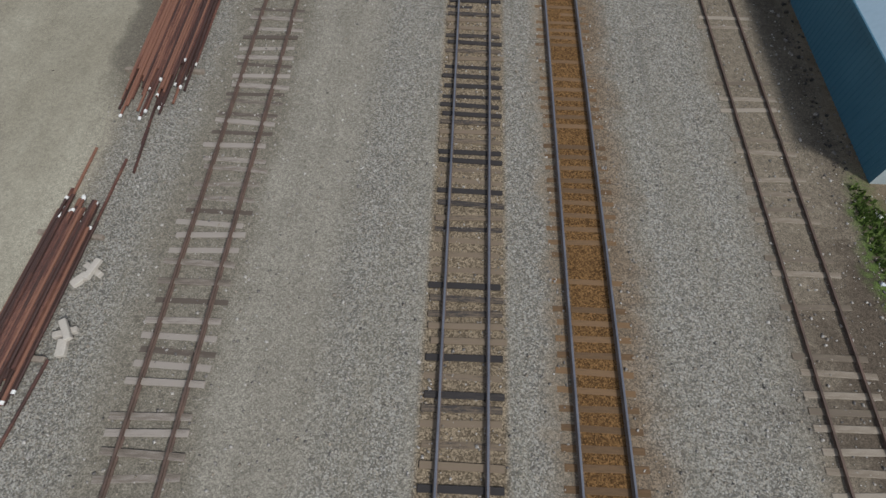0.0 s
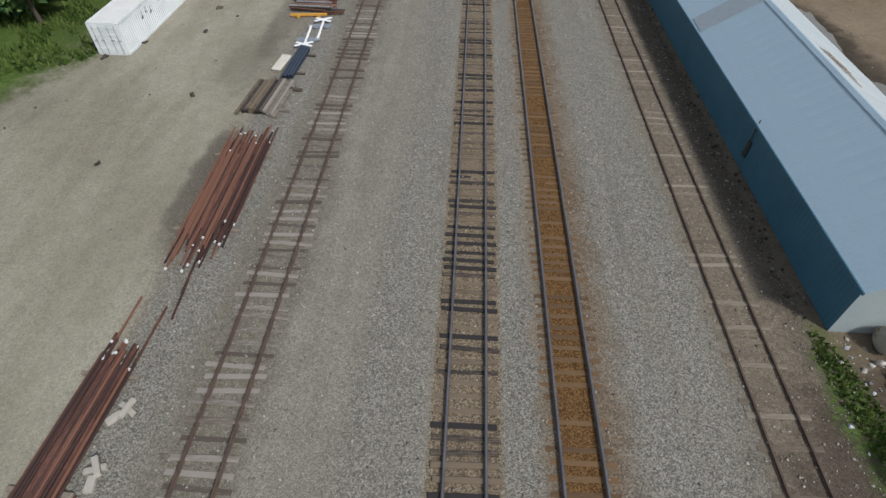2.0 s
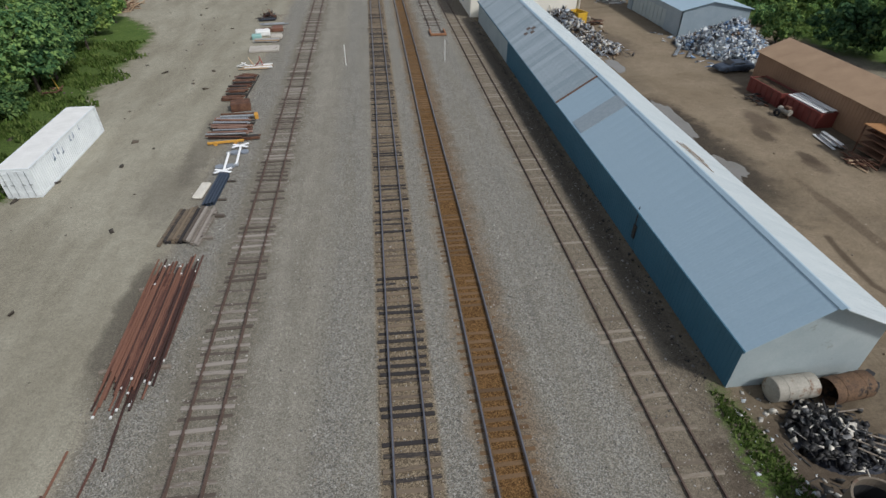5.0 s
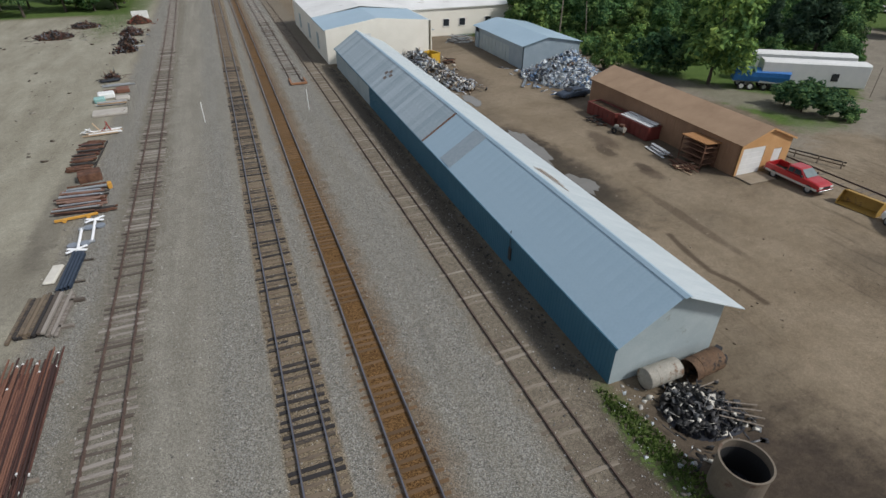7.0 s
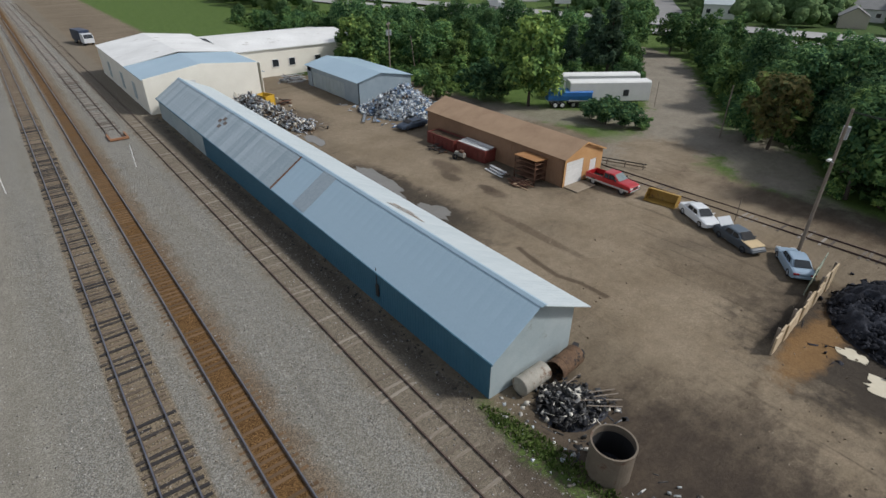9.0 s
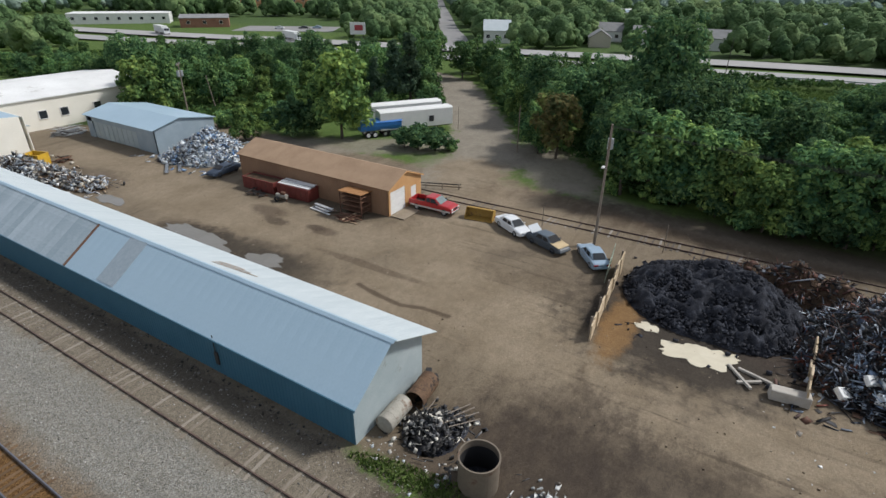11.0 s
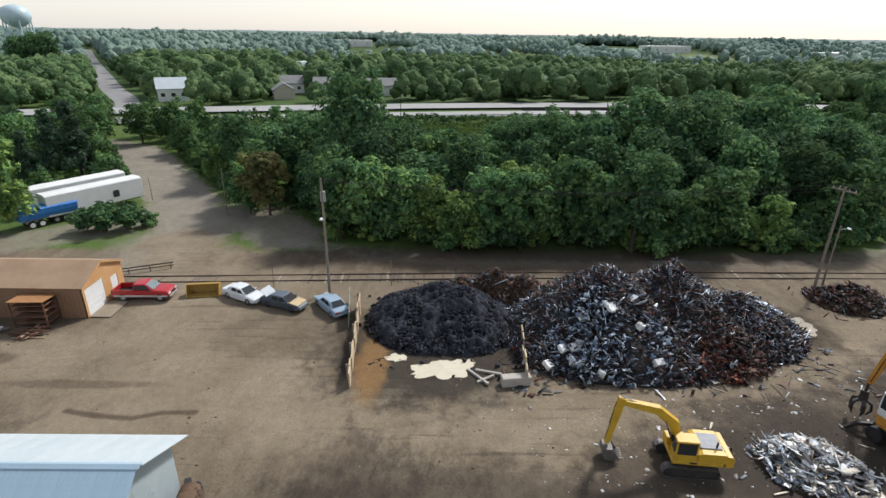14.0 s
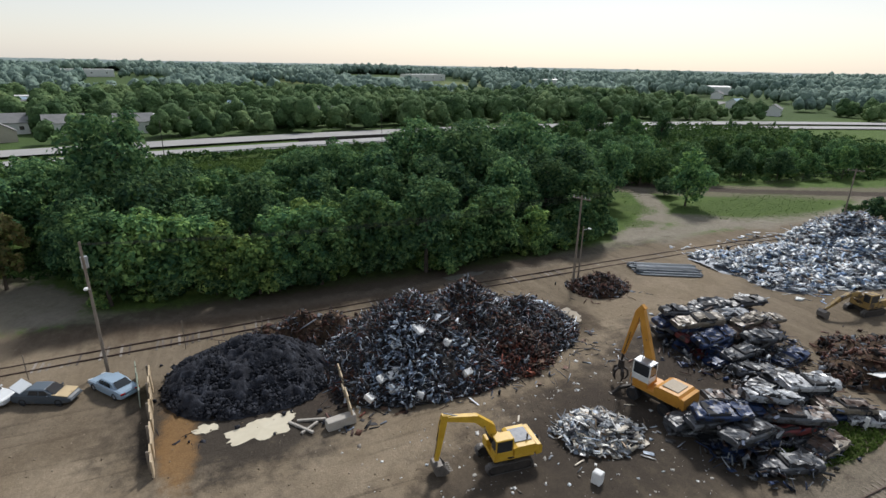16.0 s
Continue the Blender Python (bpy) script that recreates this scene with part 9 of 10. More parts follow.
def low_heap(x, y, w, l, h, n, mat, label, seed, mix=(4, 2, 1.5, 3), size=0.85):
    ob = thing("scrap_heap", x, y, 0, 0, label, "scrap heap")
    H = peaks([(0, 0, w * 0.62, l * 0.62, h), (w * 0.15, -l * 0.2, w * 0.4, l * 0.4, h * 0.9)])
    heap_core("core", H, -w, w, -l, l, 0.3, 0.1, M_BROWNHEAP, ob, seed)
    pieces_on("loose_scrap", H, -w, w, -l, l, n, mat, ob, seed + 1, mix, size, 0.03)
    return ob


M_TANWOOD = stuff("weathered_plank", [(0.3, 0.2, 0.12), (0.46, 0.34, 0.22)], 0.9, 0, 2, 20, random_hue=0.4)
M_FADEDRED = paint("faded_red", (0.3, 0.05, 0.04), 0.6)
M_AQUA = paint("pale_aqua", (0.26, 0.46, 0.43), 0.6)
M_DUSTYROSE = stuff("dusty_brown_steel", [(0.16, 0.085, 0.06), (0.27, 0.17, 0.13)], 0.85, 0, 1.5, 14, random_hue=0.5)
row_stack(-14.2, 49.5, -3, 3.4, 5.2, 17, [M_RUST, M_RUSTPIPE, M_DUSTYROSE, M_MACHINE, M_GREYSTEEL], "flat stack of rusty steel sections and frames", 1, 3, 0.75)
for dx, dy, L, m in ((-0.1, -2.1, 3.3, M_DUSTYROSE), (0.2, -1.6, 3.1, M_GREYSTEEL), (0.0, -2.5, 3.5, M_GREYSTEEL)):
    single("pale_bar", box(B(), 0, 0, 0.06, L, 0.14, 0.1, bevel=0.01), m, "pale dusty steel bar across the rusty stack", "bar", m=pose(-14.2 + dx, 49.5 + dy, 0.49, 0, 0, -2 + dx * 4))
M_ORSTEEL = stuff("orange_steel", [(0.52, 0.25, 0.035), (0.66, 0.36, 0.07)])
ob = thing("steel_beam", -14.1, 46.05, 0, 7, "orange-yellow steel beam with end plates before the rusty stack", "beam")
part("beam", box(B(), 0, 0, 0.2, 3.1, 0.16, 0.2, bevel=0.02), M_ORSTEEL, ob)
for xx in (-0.85, 0.85):
    part("end_plate", rod(B(), (xx, -0.26, 0.18), (xx, -0.1, 0.18), 0.17, seg=14), M_ORSTEEL, ob)
single("orange_bracket", box(B(), 0, 0, 0.25, 0.34, 0.62, 0.5, bevel=0.03), M_ORSTEEL, "orange steel bracket at the stack's corner", "bracket", m=pose(-12.3, 51.7, 0, 0, 0, 8))
row_stack(-12.0, 46.9, 4, 1.5, 0.9, 4, [M_RUST, M_MACHINE], "little stack of dark rusty offcuts", 21, 2)
single("rusty_box", box(B(), 0, 0, 0.4, 1.9, 1.5, 0.8, bevel=0.05), M_RUST, "dark rust-brown steel box on the ground", "box", m=pose(-14.2, 54.2, 0, 0, 0, 10))
row_stack(-15.4, 60.3, -2, 2.1, 8.0, 26, [M_RUST, M_RUSTPIPE, M_RUST, M_MACHINE], "long strip of dark red rusty sections", 2, 2, 0.7)
single("rail_piece", box(B(), 0, 0, 0.1, 0.12, 8.2, 0.16, bevel=0.02), M_MACHINE, "dark steel rail beside the rusty sections", "rail", m=pose(-14.15, 60.2, 0, 0, 0, -2))
row_stack(-14.9, 67.2, 4, 3.5, 1.6, 6, [M_WHITE, M_TANWOOD, M_WHITE], "low pallet of pale and white boards", 3, 1)
for i, (dx, dy, L, a, m) in enumerate(((-0.3, 0.9, 1.9, 62, M_TANWOOD), (0.3, 0.8, 1.6, 118, M_FADEDRED), (0.8, 0.7, 1.7, 75, M_FADEDRED), (-0.9, 0.3, 1.5, 30, M_WHITE), (0.1, 0.3, 1.1, 140, M_FADEDRED), (-1.6, 0.3, 1.2, 160, M_WHITE))):
    single("loose_board", box(B(), 0, 0, 0.04, L, 0.26, 0.06, 0, 0, a, bevel=0.008), m, "loose splintered board on the pale pallet", "board", m=pose(-14.9 + dx, 67.2 + dy * 0.6, 0.24 + 0.07 * (i % 3)))
bm = B()
box(bm, 0, 0, 0.15, 3.8, 2.3, 0.26, bevel=0.04)
single("concrete_slab", bm, M_CONC, "pale flat concrete slab lying on the ground", "slab", m=pose(-14.9, 74.6, 0, 0, 0, 5))
row_stack(-15.2, 78.4, 4, 3.4, 1.3, 4, [M_GREYSTEEL, M_TANWOOD, M_CONC], "stack of grey and tan painted panels", 4, 2)
single("aqua_crate", box(B(), 0, 0, 0.3, 1.3, 1.2, 0.6, bevel=0.1), M_AQUA, "pale aqua crate among the panels", "crate", m=pose(-16.7, 80.0, 0, 0, 0, 10))
single("cream_bundle", box(B(), 0, 0, 0.3, 1.7, 1.3, 0.56, bevel=0.16), M_CONC, "cream wrapped bundle among the panels", "bundle", m=pose(-14.0, 79.9, 0, 0, 0, 4))
single("white_crate", box(B(), 0, 0, 0.4, 2.0, 1.5, 0.75, bevel=0.14), M_WHITE, "white plastic crate among the panels", "crate", m=pose(-16.1, 81.7, 0, 0, 0, 10))
single("brown_sheet_bundle", box(B(), 0, 0, 0.28, 1.6, 1.7, 0.5, bevel=0.05), M_RUSTPIPE, "bundle of brown steel sheets", "bundle", m=pose(-14.4, 84.2, 0, 0, 0, 8))
single("brown_sheet_bundle", box(B(), 0, 0, 0.2, 1.5, 1.4, 0.36, bevel=0.05), M_RUST, "lower bundle of brown steel sheets", "bundle", m=pose(-16.0, 83.9, 0, 0, 0, 8))
row_stack(-15.3, 87.5, 8, 3.6, 0.9, 4, [M_GREYSTEEL], "pale grey ribbed strips laid in a row", 5, 1)
low_heap(-16.6, 91.8, 1.8, 2.2, 0.8, 150, M_RUSTSCRAP, "low heap of brown and blue steel sections", 51)
row_stack(-16.8, 90.2, 8, 2.6, 1.4, 6, [M_BLUESTEEL, M_MACHINE], "dark blue steel sections before a brown heap", 6, 2)
low_heap(-16.4, 110.6, 2.9, 2.2, 1.3, 260, M_RUSTSCRAP, "dark tangled heap of scrap iron beside the siding", 53)
low_heap(-16.7, 116.6, 2.8, 1.8, 1.5, 260, M_RUSTSCRAP, "black and brown heap of scrap iron beside the siding", 55)
single("pale_beam", box(B(), 0, 0, 0.12, 3.2, 0.3, 0.22, bevel=0.02), M_GREYSTEEL, "pale steel beam between two scrap heaps", "beam", m=pose(-15.4, 113.8, 0, 0, 0, 8))
low_heap(-17.0, 126.5, 3.4, 4.2, 1.3, 420, M_RUSTSCRAP, "wide purple-brown heap of scrap iron beside the siding", 57)
low_heap(-16.6, 139.0, 4.2, 3.6, 1.6, 320, M_REDSCRAP, "rust-red heap of steel turnings", 59, (2, 1, 4, 2), 0.6)
single("white_board", box(B(), 0, 0, 0.8, 3.4, 0.2, 1.6, bevel=0.03), M_WHITE, "white board standing behind the rusty heap", "board", m=pose(-16.8, 145, 0))
low_heap(-30.5, 127.5, 5.4, 4.6, 1.2, 520, M_RUSTSCRAP, "broad low purple-brown heap of scrap on the pale lot", 61)
low_heap(-26.6, 137.5, 4.6, 3.4, 1.0, 320, M_RUSTSCRAP, "flat brown heap of scrap on the pale lot", 63)
frame_pile(-41.5, 101, 4.5, 8, 30, M_TANWOOD, "heap of brown broken timber by the verge", 11, M_RUST, h=1.2)
frame_pile(-35.2, 61.2, 1.6, 2.2, 10, M_RUST, "little heap of rubble beneath a post", 12, M_TANWOOD, h=0.4)
utility_pole(-38.2, 64.6, 8.0, "wooden pole at the edge of the bushes", None, r=0.12)
single("yellow_post", rod(B(), (0, 0, -0.2), (-0.9, 0.6, 2.2), 0.05, seg=7), M_YELLOW, "leaning thin yellow guy marker", "post", m=pose(-34.9, 61.8, 0))

# ---- drums and tank by the shed's gable ----
def drum(x, y, rz, r, L, mat, label, open_end=False, z=None):
    ob = thing("steel_drum" if r < 0.5 else "steel_tank", x, y, r if z is None else z, rz, label, "tank")
    if open_end:
        part("shell", hollow(B(), (-L / 2, 0, 0), (L / 2, 0, 0), r, r - 0.03, 28), mat, ob)
        # black plate: shade inside the open tank put into its colour
        part("end_plate", rod(B(), (L / 2 - 0.06, 0, 0), (L / 2 - 0.02, 0, 0), r - 0.03, seg=28), M_DARK, ob)
    else:
        bm = B()
        rings = [[(xx, q * math.cos(a * math.pi / 14), q * math.sin(a * math.pi / 14)) for a in range(28)] for xx, q in ((-L / 2 - 0.12, r * 0.5), (-L / 2 - 0.04, r * 0.9), (-L / 2, r), (L / 2, r), (L / 2 + 0.04, r * 0.9), (L / 2 + 0.12, r * 0.5))]
        part("shell", loft(bm, rings), mat, ob)
    for k in (-0.25, 0.25):
        part("hoop", hollow(B(), (L * k - 0.03, 0, 0), (L * k + 0.03, 0, 0), r + 0.015, r - 0.01, 28), mat, ob)
    return ob


M_PALETANK = stuff("pale_rusty_tank", [(0.24, 0.225, 0.19), (0.38, 0.36, 0.31)], 0.7, 0.1, 1, 12, spots=(0.17, 0.10, 0.06), spot_scale=1.4, spot_at=0.54)
M_BURNTANK = stuff("burnt_rusty_tank", [(0.05, 0.03, 0.02), (0.13, 0.075, 0.042), (0.22, 0.14, 0.08)], 0.85, 0.1, 1.2, 14, spots=(0.03, 0.022, 0.018), spot_scale=1.2, spot_at=0.53)
drum(18.62, 14.55, 2, 0.6, 2.15, M_PALETANK, "pale weathered steel tank lying against the gable")
drum(21.15, 14.2, 6, 0.66, 2.2, M_BURNTANK, "rusty brown open-ended tank lying by the gable", True)
burnt = thing("burnt_scrap", 22.75, 14.35, 0, 10, "blackened burnt scrap against the rusty tank's end", "scrap")
for i in range(9):
    part("burnt_piece", box(B(), rnd.uniform(-0.45, 0.4), rnd.uniform(-0.55, 0.55), 0.12 + 0.09 * i, rnd.uniform(0.2, 0.6), rnd.uniform(0.2, 0.5), rnd.uniform(0.12, 0.3), rnd.uniform(0, 90), rnd.uniform(-25, 25), rnd.uniform(-25, 25), bevel=0.03), M_DARK, burnt)
ob = thing("open_tank", 17.35, 8.15, 0, 0, "upright open-topped tan steel tank, dark inside", "tank")
M_TANTANK = stuff("tan_rust_tank", [(0.13, 0.105, 0.078), (0.20, 0.165, 0.125)], 0.75, 0.1, 1, 12, spots=(0.12, 0.07, 0.045), spot_scale=1.0, spot_at=0.56)
part("shell", hollow(B(), (0, 0, 0), (0, 0, 2.0), 1.1, 1.05, 40), M_TANTANK, ob)
part("rim", hollow(B(), (0, 0, 1.96), (0, 0, 2.04), 1.13, 1.04, 40), M_TANTANK, ob)
# black lining and floor: rust, plus the deep hollow's shade painted in
part("lining", hollow(B(), (0, 0, 0.05), (0, 0, 1.6), 1.045, 1.03, 40), M_DARK, ob, "near-black lining standing for rust and shade inside the shell")
part("bottom", rod(B(), (0, 0, 0.02), (0, 0, 0.06), 1.05, seg=40), M_BLACKHEAP, ob, "black floor standing for rust and shade at the tank's bottom")

# ---- along the garage wall ----
M_REDBIN = stuff("dark_red_bin", [(0.12, 0.022, 0.018), (0.19, 0.04, 0.03)], 0.6, 0, 1, 12, spots=(0.08, 0.04, 0.03), spot_at=0.6)


def open_bin(x, y, rz, L, W, H, mat, label, fill=None, name="scrap_bin"):
    ob = thing(name, x, y, 0.02, rz, label, "bin", "bins along the garage")
    for s in (-1, 1):
        part("side_panel", box(B(), s * (W / 2 - 0.04), 0, H / 2 + 0.06, 0.08, L, H, bevel=0.01), mat, ob)
        part("end_panel", box(B(), 0, s * (L / 2 - 0.04), H / 2 + 0.06, W - 0.17, 0.08, H, bevel=0.01), mat, ob)
        part("top_rail", box(B(), s * (W / 2), 0, H + 0.04, 0.14, L + 0.1, 0.1, bevel=0.01), mat, ob)
        for k in range(6):
            part("rib", box(B(), s * (W / 2 + 0.03), -L * 0.42 + k * L * 0.168, H / 2 + 0.05, 0.07, 0.1, H, bevel=0.01), mat, ob)
    part("floor_plate", box(B(), 0, 0, 0.06, W - 0.1, L - 0.1, 0.1), mat, ob)
    if fill:
        f = part("load", box(B(), 0, 0, H - 0.12, W - 0.2, L - 0.2, 0.2, bevel=0.05), fill, ob, "load of scrap in the bin")
    return ob


open_bin(41.5, 51.2, 2, 5.2, 1.9, 1.45, M_REDBIN, "dark red open scrap bin beside the garage", M_BROWNHEAP)
open_bin(41.9, 45.8, 2, 5.0, 1.8, 1.45, M_REDBIN, "dark red bin with grey boards across its top", M_GREYSTEEL)
for k in range(4):
    single("board", box(B(), 0, 0, 1.6 + 0.04 * k, 0.35, 4.8, 0.05, rz=rnd.uniform(-3, 3), bevel=0.01), M_SIDING, "pale board lying across the red bin", "board", group="boards on the bin", m=pose(41.35 + k * 0.38, 45.8, 0, 0, 0, 2))
ob = thing("rack", 41.9, 36.8, 0, 2, "rusty open steel rack with a brown roof sheet", "rack")
for sx in (-1, 1):
    for sy in (-1, 1):
        part("post", box(B(), sx * 0.9, sy * 1.45, 1.3, 0.1, 0.1, 2.6, bevel=0.01), M_RUST, ob)
for z in (0.5, 1.1, 1.7, 2.2):
    part("shelf", box(B(), 0.1, 0, z, 1.7, 2.9, 0.06), M_RUST, ob)
part("back_panel", box(B(), 0.88, 0, 1.3, 0.05, 2.9, 2.5), M_RUST, ob)
part("roof_sheet", box(B(), 0, 0, 2.66, 2.1, 3.2, 0.06, ry=4, bevel=0.01), stuff("orange_rust_sheet", [(0.26, 0.12, 0.04), (0.36, 0.18, 0.07)], 0.8), ob, "orange-brown rusted top sheet")
frame_pile(40.2, 36.4, 2.2, 3.0, 14, M_RUST, "low heap of rusty plates in front of the rack", 21, M_TANWOOD, h=0.35)
ob = thing("sheet_stack", 40.4, 40.4, 0, -8, "bright bundle of aluminium sheets and gutters", "stack")
for i in range(9):
    part("sheet", box(B(), -0.5 + i * 0.13, rnd.uniform(-0.2, 0.2), 0.1 + 0.045 * i % 0.3, 0.32, rnd.uniform(2.4, 3.3), 0.035, rz=rnd.uniform(-4, 4), ry=rnd.uniform(-8, 8), bevel=0.008), M_CHROME if i % 3 else M_SIDING, ob)
ob = thing("compressor", 39.9, 46.4, 0, 10, "small rusty compressor on two wheels", "machine")
part("tank", rod(B(), (0, -0.7, 0.62), (0, 0.7, 0.62), 0.3, seg=14), M_PALETANK, ob)
part("engine", box(B(), 0, -0.2, 1.0, 0.45, 0.6, 0.3, bevel=0.04), M_RUST, ob)
for s in (-1, 1):
    t = part("wheel", hollow(B(), (s * 0.5 - 0.08, 0.4, 0.35), (s * 0.5 + 0.08, 0.4, 0.35), 0.35, 0.2, 14), M_TYRE, ob)
part("leg", box(B(), 0, -0.6, 0.17, 0.1, 0.1, 0.35), M_RUST, ob)
frame_pile(39.6, 50.6, 1.6, 3.0, 12, M_MACHINE, "dark clutter of parts beside the bin", 22, M_RUST, h=0.4)
sedan(42.6, 60.2, 95, M_BLUESTEEL, "dark blue wrecked car at the garage end", wreck=True, H=1.2)
for x, y in ((39.6, 64.2), (41.0, 63.4)):
    single("gutter", box(B(), 0, 0, 0.14, 0.5, 5.0, 0.26, bevel=0.06), M_CHROME, "long bright aluminium trough lying on the ground", "trough", group="aluminium troughs", m=pose(x, y + 4, 0, 0, 0, -35))
ob = open_bin(30.9, 84.2, 20, 2.6, 1.8, 1.6, M_YELLOW, "yellow steel skip beside the works", None, "skip")
frame_pile(33.5, 83.0, 2.2, 2.2, 12, M_RUST, "rusty heap of parts near the skip", 23, M_MACHINE, h=0.9)
frame_pile(41.5, 97.0, 4.5, 3.5, 26, M_GREYSTEEL, "heap of grey scrap by the works door", 24, M_MACHINE, h=1.3)
# fence rails behind the garage
ob = thing("rail_fence", 52.0, 36.4, 0, -67, "low weathered two-rail fence behind the garage", "fence")
for k in range(4):
    part("post", rod(B(), (k * 2.1, 0, -0.2), (k * 2.1, 0, 0.75), 0.06, seg=8), M_POLE, ob)
for z in (0.35, 0.68):
    part("rail", box(B(), 3.2, 0.07, z, 6.8, 0.05, 0.13, bevel=0.01), M_TIE_DARK, ob)
# steel pipes on the ground by the spur
M_DULLPIPE = stuff("dull_steel_pipe", [(0.07, 0.085, 0.10), (0.14, 0.165, 0.19), (0.24, 0.27, 0.30)], 0.5, 0.3, 1, 12, random_hue=0.8)
ob = thing("pipe_bundle", 49.0, -55.2, 0, 62, "bundle of long grey-blue steel pipes on the ground", "stack")
for lay in range(3):
    for j in range(14 - lay * 2):
        part("pipe", rod(B(), (-4.2 + rnd.uniform(-0.5, 0.5), (j - 6.5 + lay) * 0.29, 0.12 + lay * 0.23), (4.2 + rnd.uniform(-0.8, 0.8), (j - 6.5 + lay) * 0.29, 0.12 + lay * 0.23), 0.11, seg=8), M_DULLPIPE, ob)
frame_pile(38.3, -57.6, 2.6, 2.2, 12, M_WHITE, "pale scatter of sheet on bare earth", 31, M_GREYSTEEL, h=0.2)
single("pale_board", box(B(), 0, 0, 0.12, 0.9, 1.3, 0.05, rx=6, bevel=0.01), M_CONC, "pale square board at the foot of the scrap heap", "board", m=pose(34.0, -21.9, 0, 0, 0, 20))
bm = B()
box(bm, 0, 0, 0.55, 0.3, 0.12, 1.1, rx=4, bevel=0.03)
single("white_marker", bm, M_WHITE, "white square post beside the side track", "post", m=pose(17.2, -43.6, 0))
ob = thing("tank_lid", 16.9, -32.5, 0.3, 20, "pale oval steel lid leaning on scrap", "lid", rx=50)
part("lid", rod(B(), (0, 0, -0.02), (0, 0, 0.02), 0.55, seg=18), M_CONC, ob)
for x, y, rz, c in ((21.6, -52.5, 20, "rust"), (20.2, -51.0, 60, "white"), (22.6, -54.8, 100, "rust")):
    single("steel_plate", box(B(), 0, 0, 0.75 if c == "rust" else 0.5, 1.4, 2.0, 0.06, rx=22, ry=10, bevel=0.01), M_RUST if c == "rust" else M_WHITE, "bent steel plate on the dark heap", "plate", group="bent plates", m=pose(x, y, 0.9, 0, 0, rz))

# billboard and chimney-like sign of the town
ob = thing("billboard", 141, 117.5, 0, 310, "white roadside billboard with a red panel on tall legs", "billboard")
for s in (-1, 1):
    part("leg", box(B(), s * 1.6, 0, 3.6, 0.25, 0.25, 7.2), M_MACHINE, ob)
part("panel", box(B(), 0, -0.2, 8.6, 4.9, 0.2, 3.6, bevel=0.03), M_WHITE, ob)
part("picture", box(B(), 0.3, -0.33, 8.8, 2.6, 0.06, 1.6), paint("board_red", (0.4, 0.05, 0.06), 0.5), ob, "plain red patch of the poster")

# ---- small loose stones and litter ----
def scatter(name, n, x0, x1, y0, y1, s0, s1, mat, label, seed, keep=None, flat=0.6):
    r = np.random.RandomState(seed)
    x, y = r.uniform(x0, x1, n), r.uniform(y0, y1, n)
    if keep is not None:
        k = keep(x, y)
        x, y = x[k], y[k]
    n = len(x)
    s = (s0 + (s1 - s0) * r.rand(n, 1) ** 3) * (0.6 + 0.8 * r.rand(n, 3))
    s[:, 2] *= flat
    z = ground_height(x, y) + s[:, 2] * 0.3
    v, f = boxes_of(np.stack([x, y, z], 1), s, np.stack([r.normal(0, 0.3, n), r.normal(0, 0.3, n), r.uniform(0, 6.28, n)], 1))
    tagged(new(name, raw(name, v, f, mat)), label, "stones", kind="stuff")


M_STONES = many("loose_stones", [(0.30, 0.28, 0.25), (0.22, 0.205, 0.185), (0.14, 0.13, 0.12), (0.36, 0.34, 0.31), (0.26, 0.225, 0.18), (0.42, 0.40, 0.37)], 0.9)
M_LITTER = many("pale_litter", [(0.6, 0.6, 0.58), (0.4, 0.38, 0.34), (0.7, 0.7, 0.68), (0.25, 0.22, 0.18), (0.5, 0.55, 0.58)], 0.7)
scatter("gravel_stones", 20000, -15, 15, 2, 60, 0.03, 0.085, M_STONES, "loose pale and dark ballast stones between tracks", 51, lambda x, y: ~((x > 3.7) & (x < 5.3)))
scatter("yard_stones", 3500, 24, 58, -70, 60, 0.03, 0.11, many("earth_clods", [(0.16, 0.12, 0.08), (0.09, 0.065, 0.045), (0.3, 0.25, 0.19), (0.2, 0.155, 0.105)], 0.95), "clods and stones on the yard's bare earth", 52)
scatter("litter", 170, 14.6, 17.6, 6.0, 15.0, 0.04, 0.24, M_LITTER, "pale litter in the grass by the shed", 53, lambda x, y: (np.hypot(x - 17.35, y - 8.15) > 1.5) & ((x > 15) | (y < 13)), flat=0.25)
scatter("yard_litter", 380, 17, 31, -31, -6, 0.04, 0.26, M_LITTER, "pale bits of scrap strewn over dark earth", 54, flat=0.2)
scatter("heap_litter", 300, 30, 46, -34, -4, 0.05, 0.3, M_LITTER, "pale bits of scrap round the heap", 55, flat=0.25)
scatter("wall_debris", 1500, 14.7, 15.85, 15.5, 88, 0.03, 0.16, many("dark_debris", [(0.05, 0.042, 0.034), (0.09, 0.075, 0.06), (0.2, 0.18, 0.16), (0.03, 0.028, 0.025)], 0.9), "dark debris along the foot of the shed wall", 56)
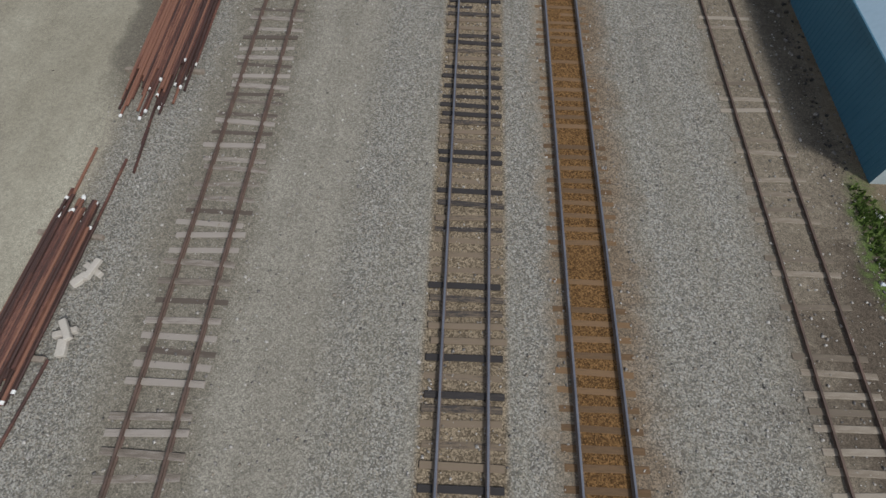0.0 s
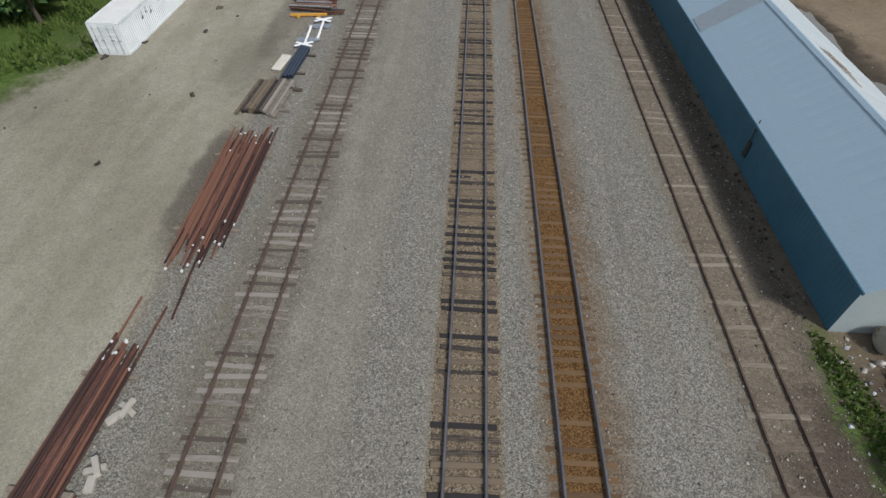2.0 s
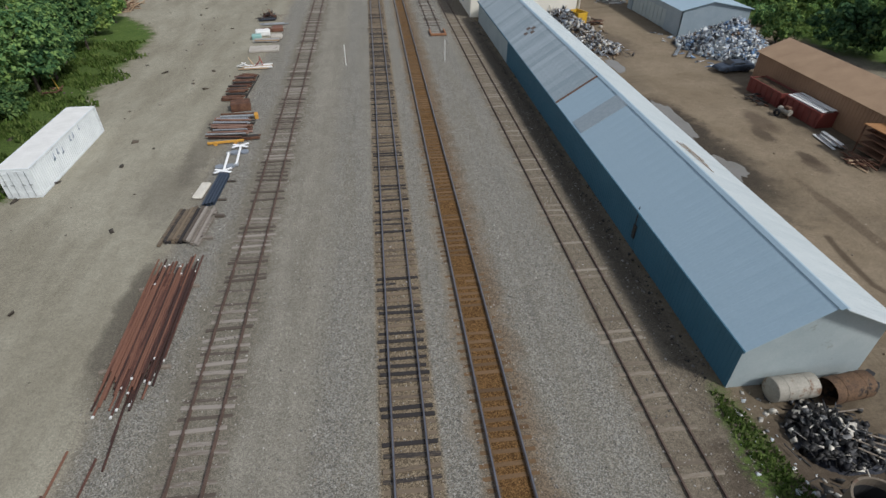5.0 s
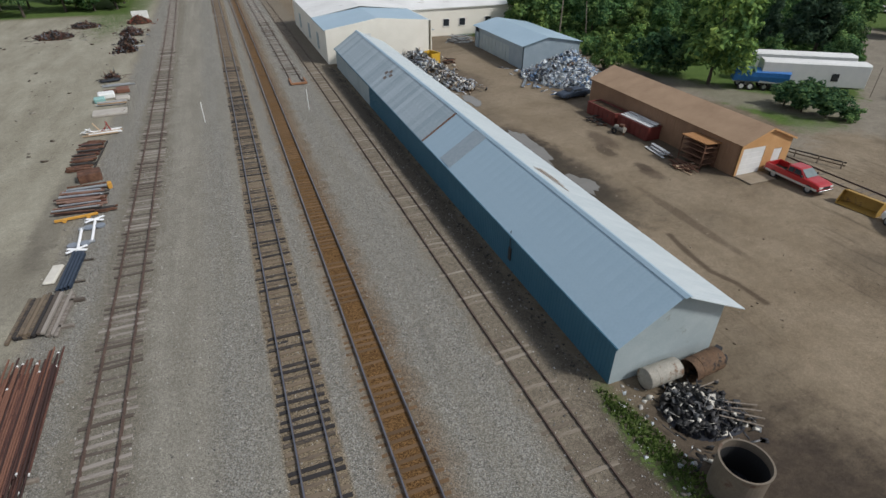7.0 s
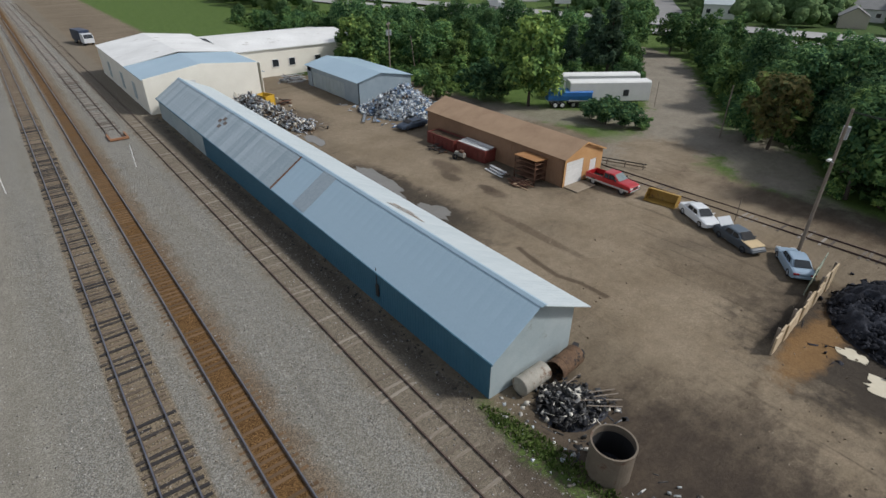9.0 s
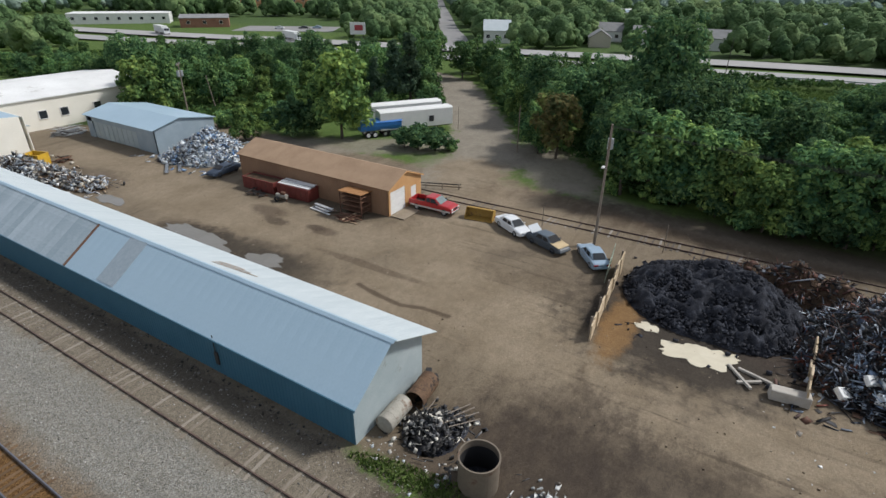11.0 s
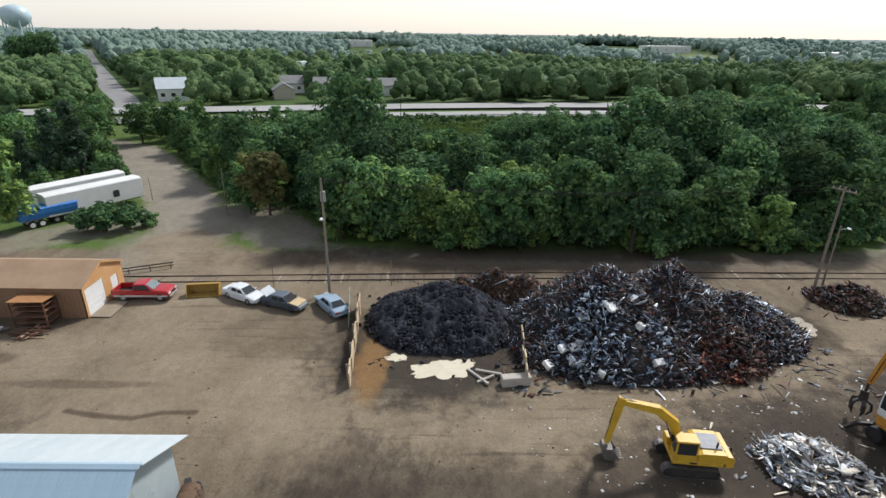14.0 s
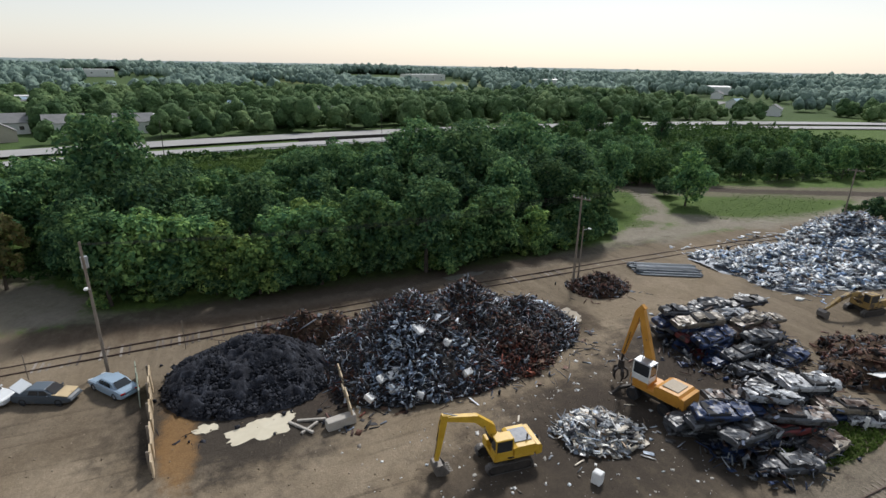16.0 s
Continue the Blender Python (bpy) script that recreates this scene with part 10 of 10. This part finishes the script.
scatter("lot_debris", 260, -38, -16, 18, 130, 0.05, 0.5, many("lot_bits", [(0.1, 0.08, 0.06), (0.06, 0.05, 0.04), (0.3, 0.27, 0.22)], 0.9), "dark bits of debris on the pale lot", 57, flat=0.3)


def grass_blades(name, n, x0, x1, y0, y1, h, mat, label, seed, keep):
    r = np.random.RandomState(seed)
    x, y = r.uniform(x0, x1, n), r.uniform(y0, y1, n)
    k = keep(x, y)
    x, y = x[k], y[k]
    n = len(x)
    a, hh = r.uniform(0, 6.28, n), h * (0.4 + 0.9 * r.rand(n))
    w = hh * 0.35
    lean = r.normal(0, 0.35, (n, 2)) * hh[:, None]
    dx, dy = np.cos(a) * w, np.sin(a) * w
    v = np.stack([np.stack([x - dx, y - dy, 0 * x - 0.02], 1), np.stack([x + dx, y + dy, 0 * x - 0.02], 1), np.stack([x + dx * 0.3 + lean[:, 0], y + dy * 0.3 + lean[:, 1], hh], 1), np.stack([x - dx * 0.5 + lean[:, 0], y - dy * 0.5 + lean[:, 1], hh * 0.9], 1)], 1).reshape(-1, 3)
    tagged(new(name, raw(name, v, np.arange(n * 4).reshape(-1, 4), mat)), label, "grass", kind="stuff")


M_GRASS = stuff("grass_tufts", [(0.045, 0.08, 0.018), (0.085, 0.14, 0.03), (0.15, 0.20, 0.06)], 0.95, 0, 0.6, 3, bump=0, island=0.5, translucent=0.25, world_space=True)
grass_blades("grass", 4200, 14.4, 17.2, 5.5, 15.6, 0.16, M_GRASS, "rough green grass beside the shed's corner", 61, lambda x, y: ((x - 15.3 - (14.5 - y) * 0.13) / 0.75) ** 2 + ((y - 10.8) / 4.4) ** 2 < 1)
grass_blades("grass", 16000, -42, -27, 33, 80, 0.35, M_GRASS, "rough bright grass by the container", 62, lambda x, y: (x < -30.5 + 1.8 * np.sin(y * 0.7)) & (np.sin(x * 1.3 + y) + np.sin(y * 0.9) > -0.9))
grass_blades("grass", 7000, 14.8, 20, -50, -33, 0.25, M_GRASS, "tufts of grass between scrap and side track", 63, lambda x, y: ((x - 17.0) / 1.6) ** 2 + ((y + 40) / 6.5) ** 2 < 1)
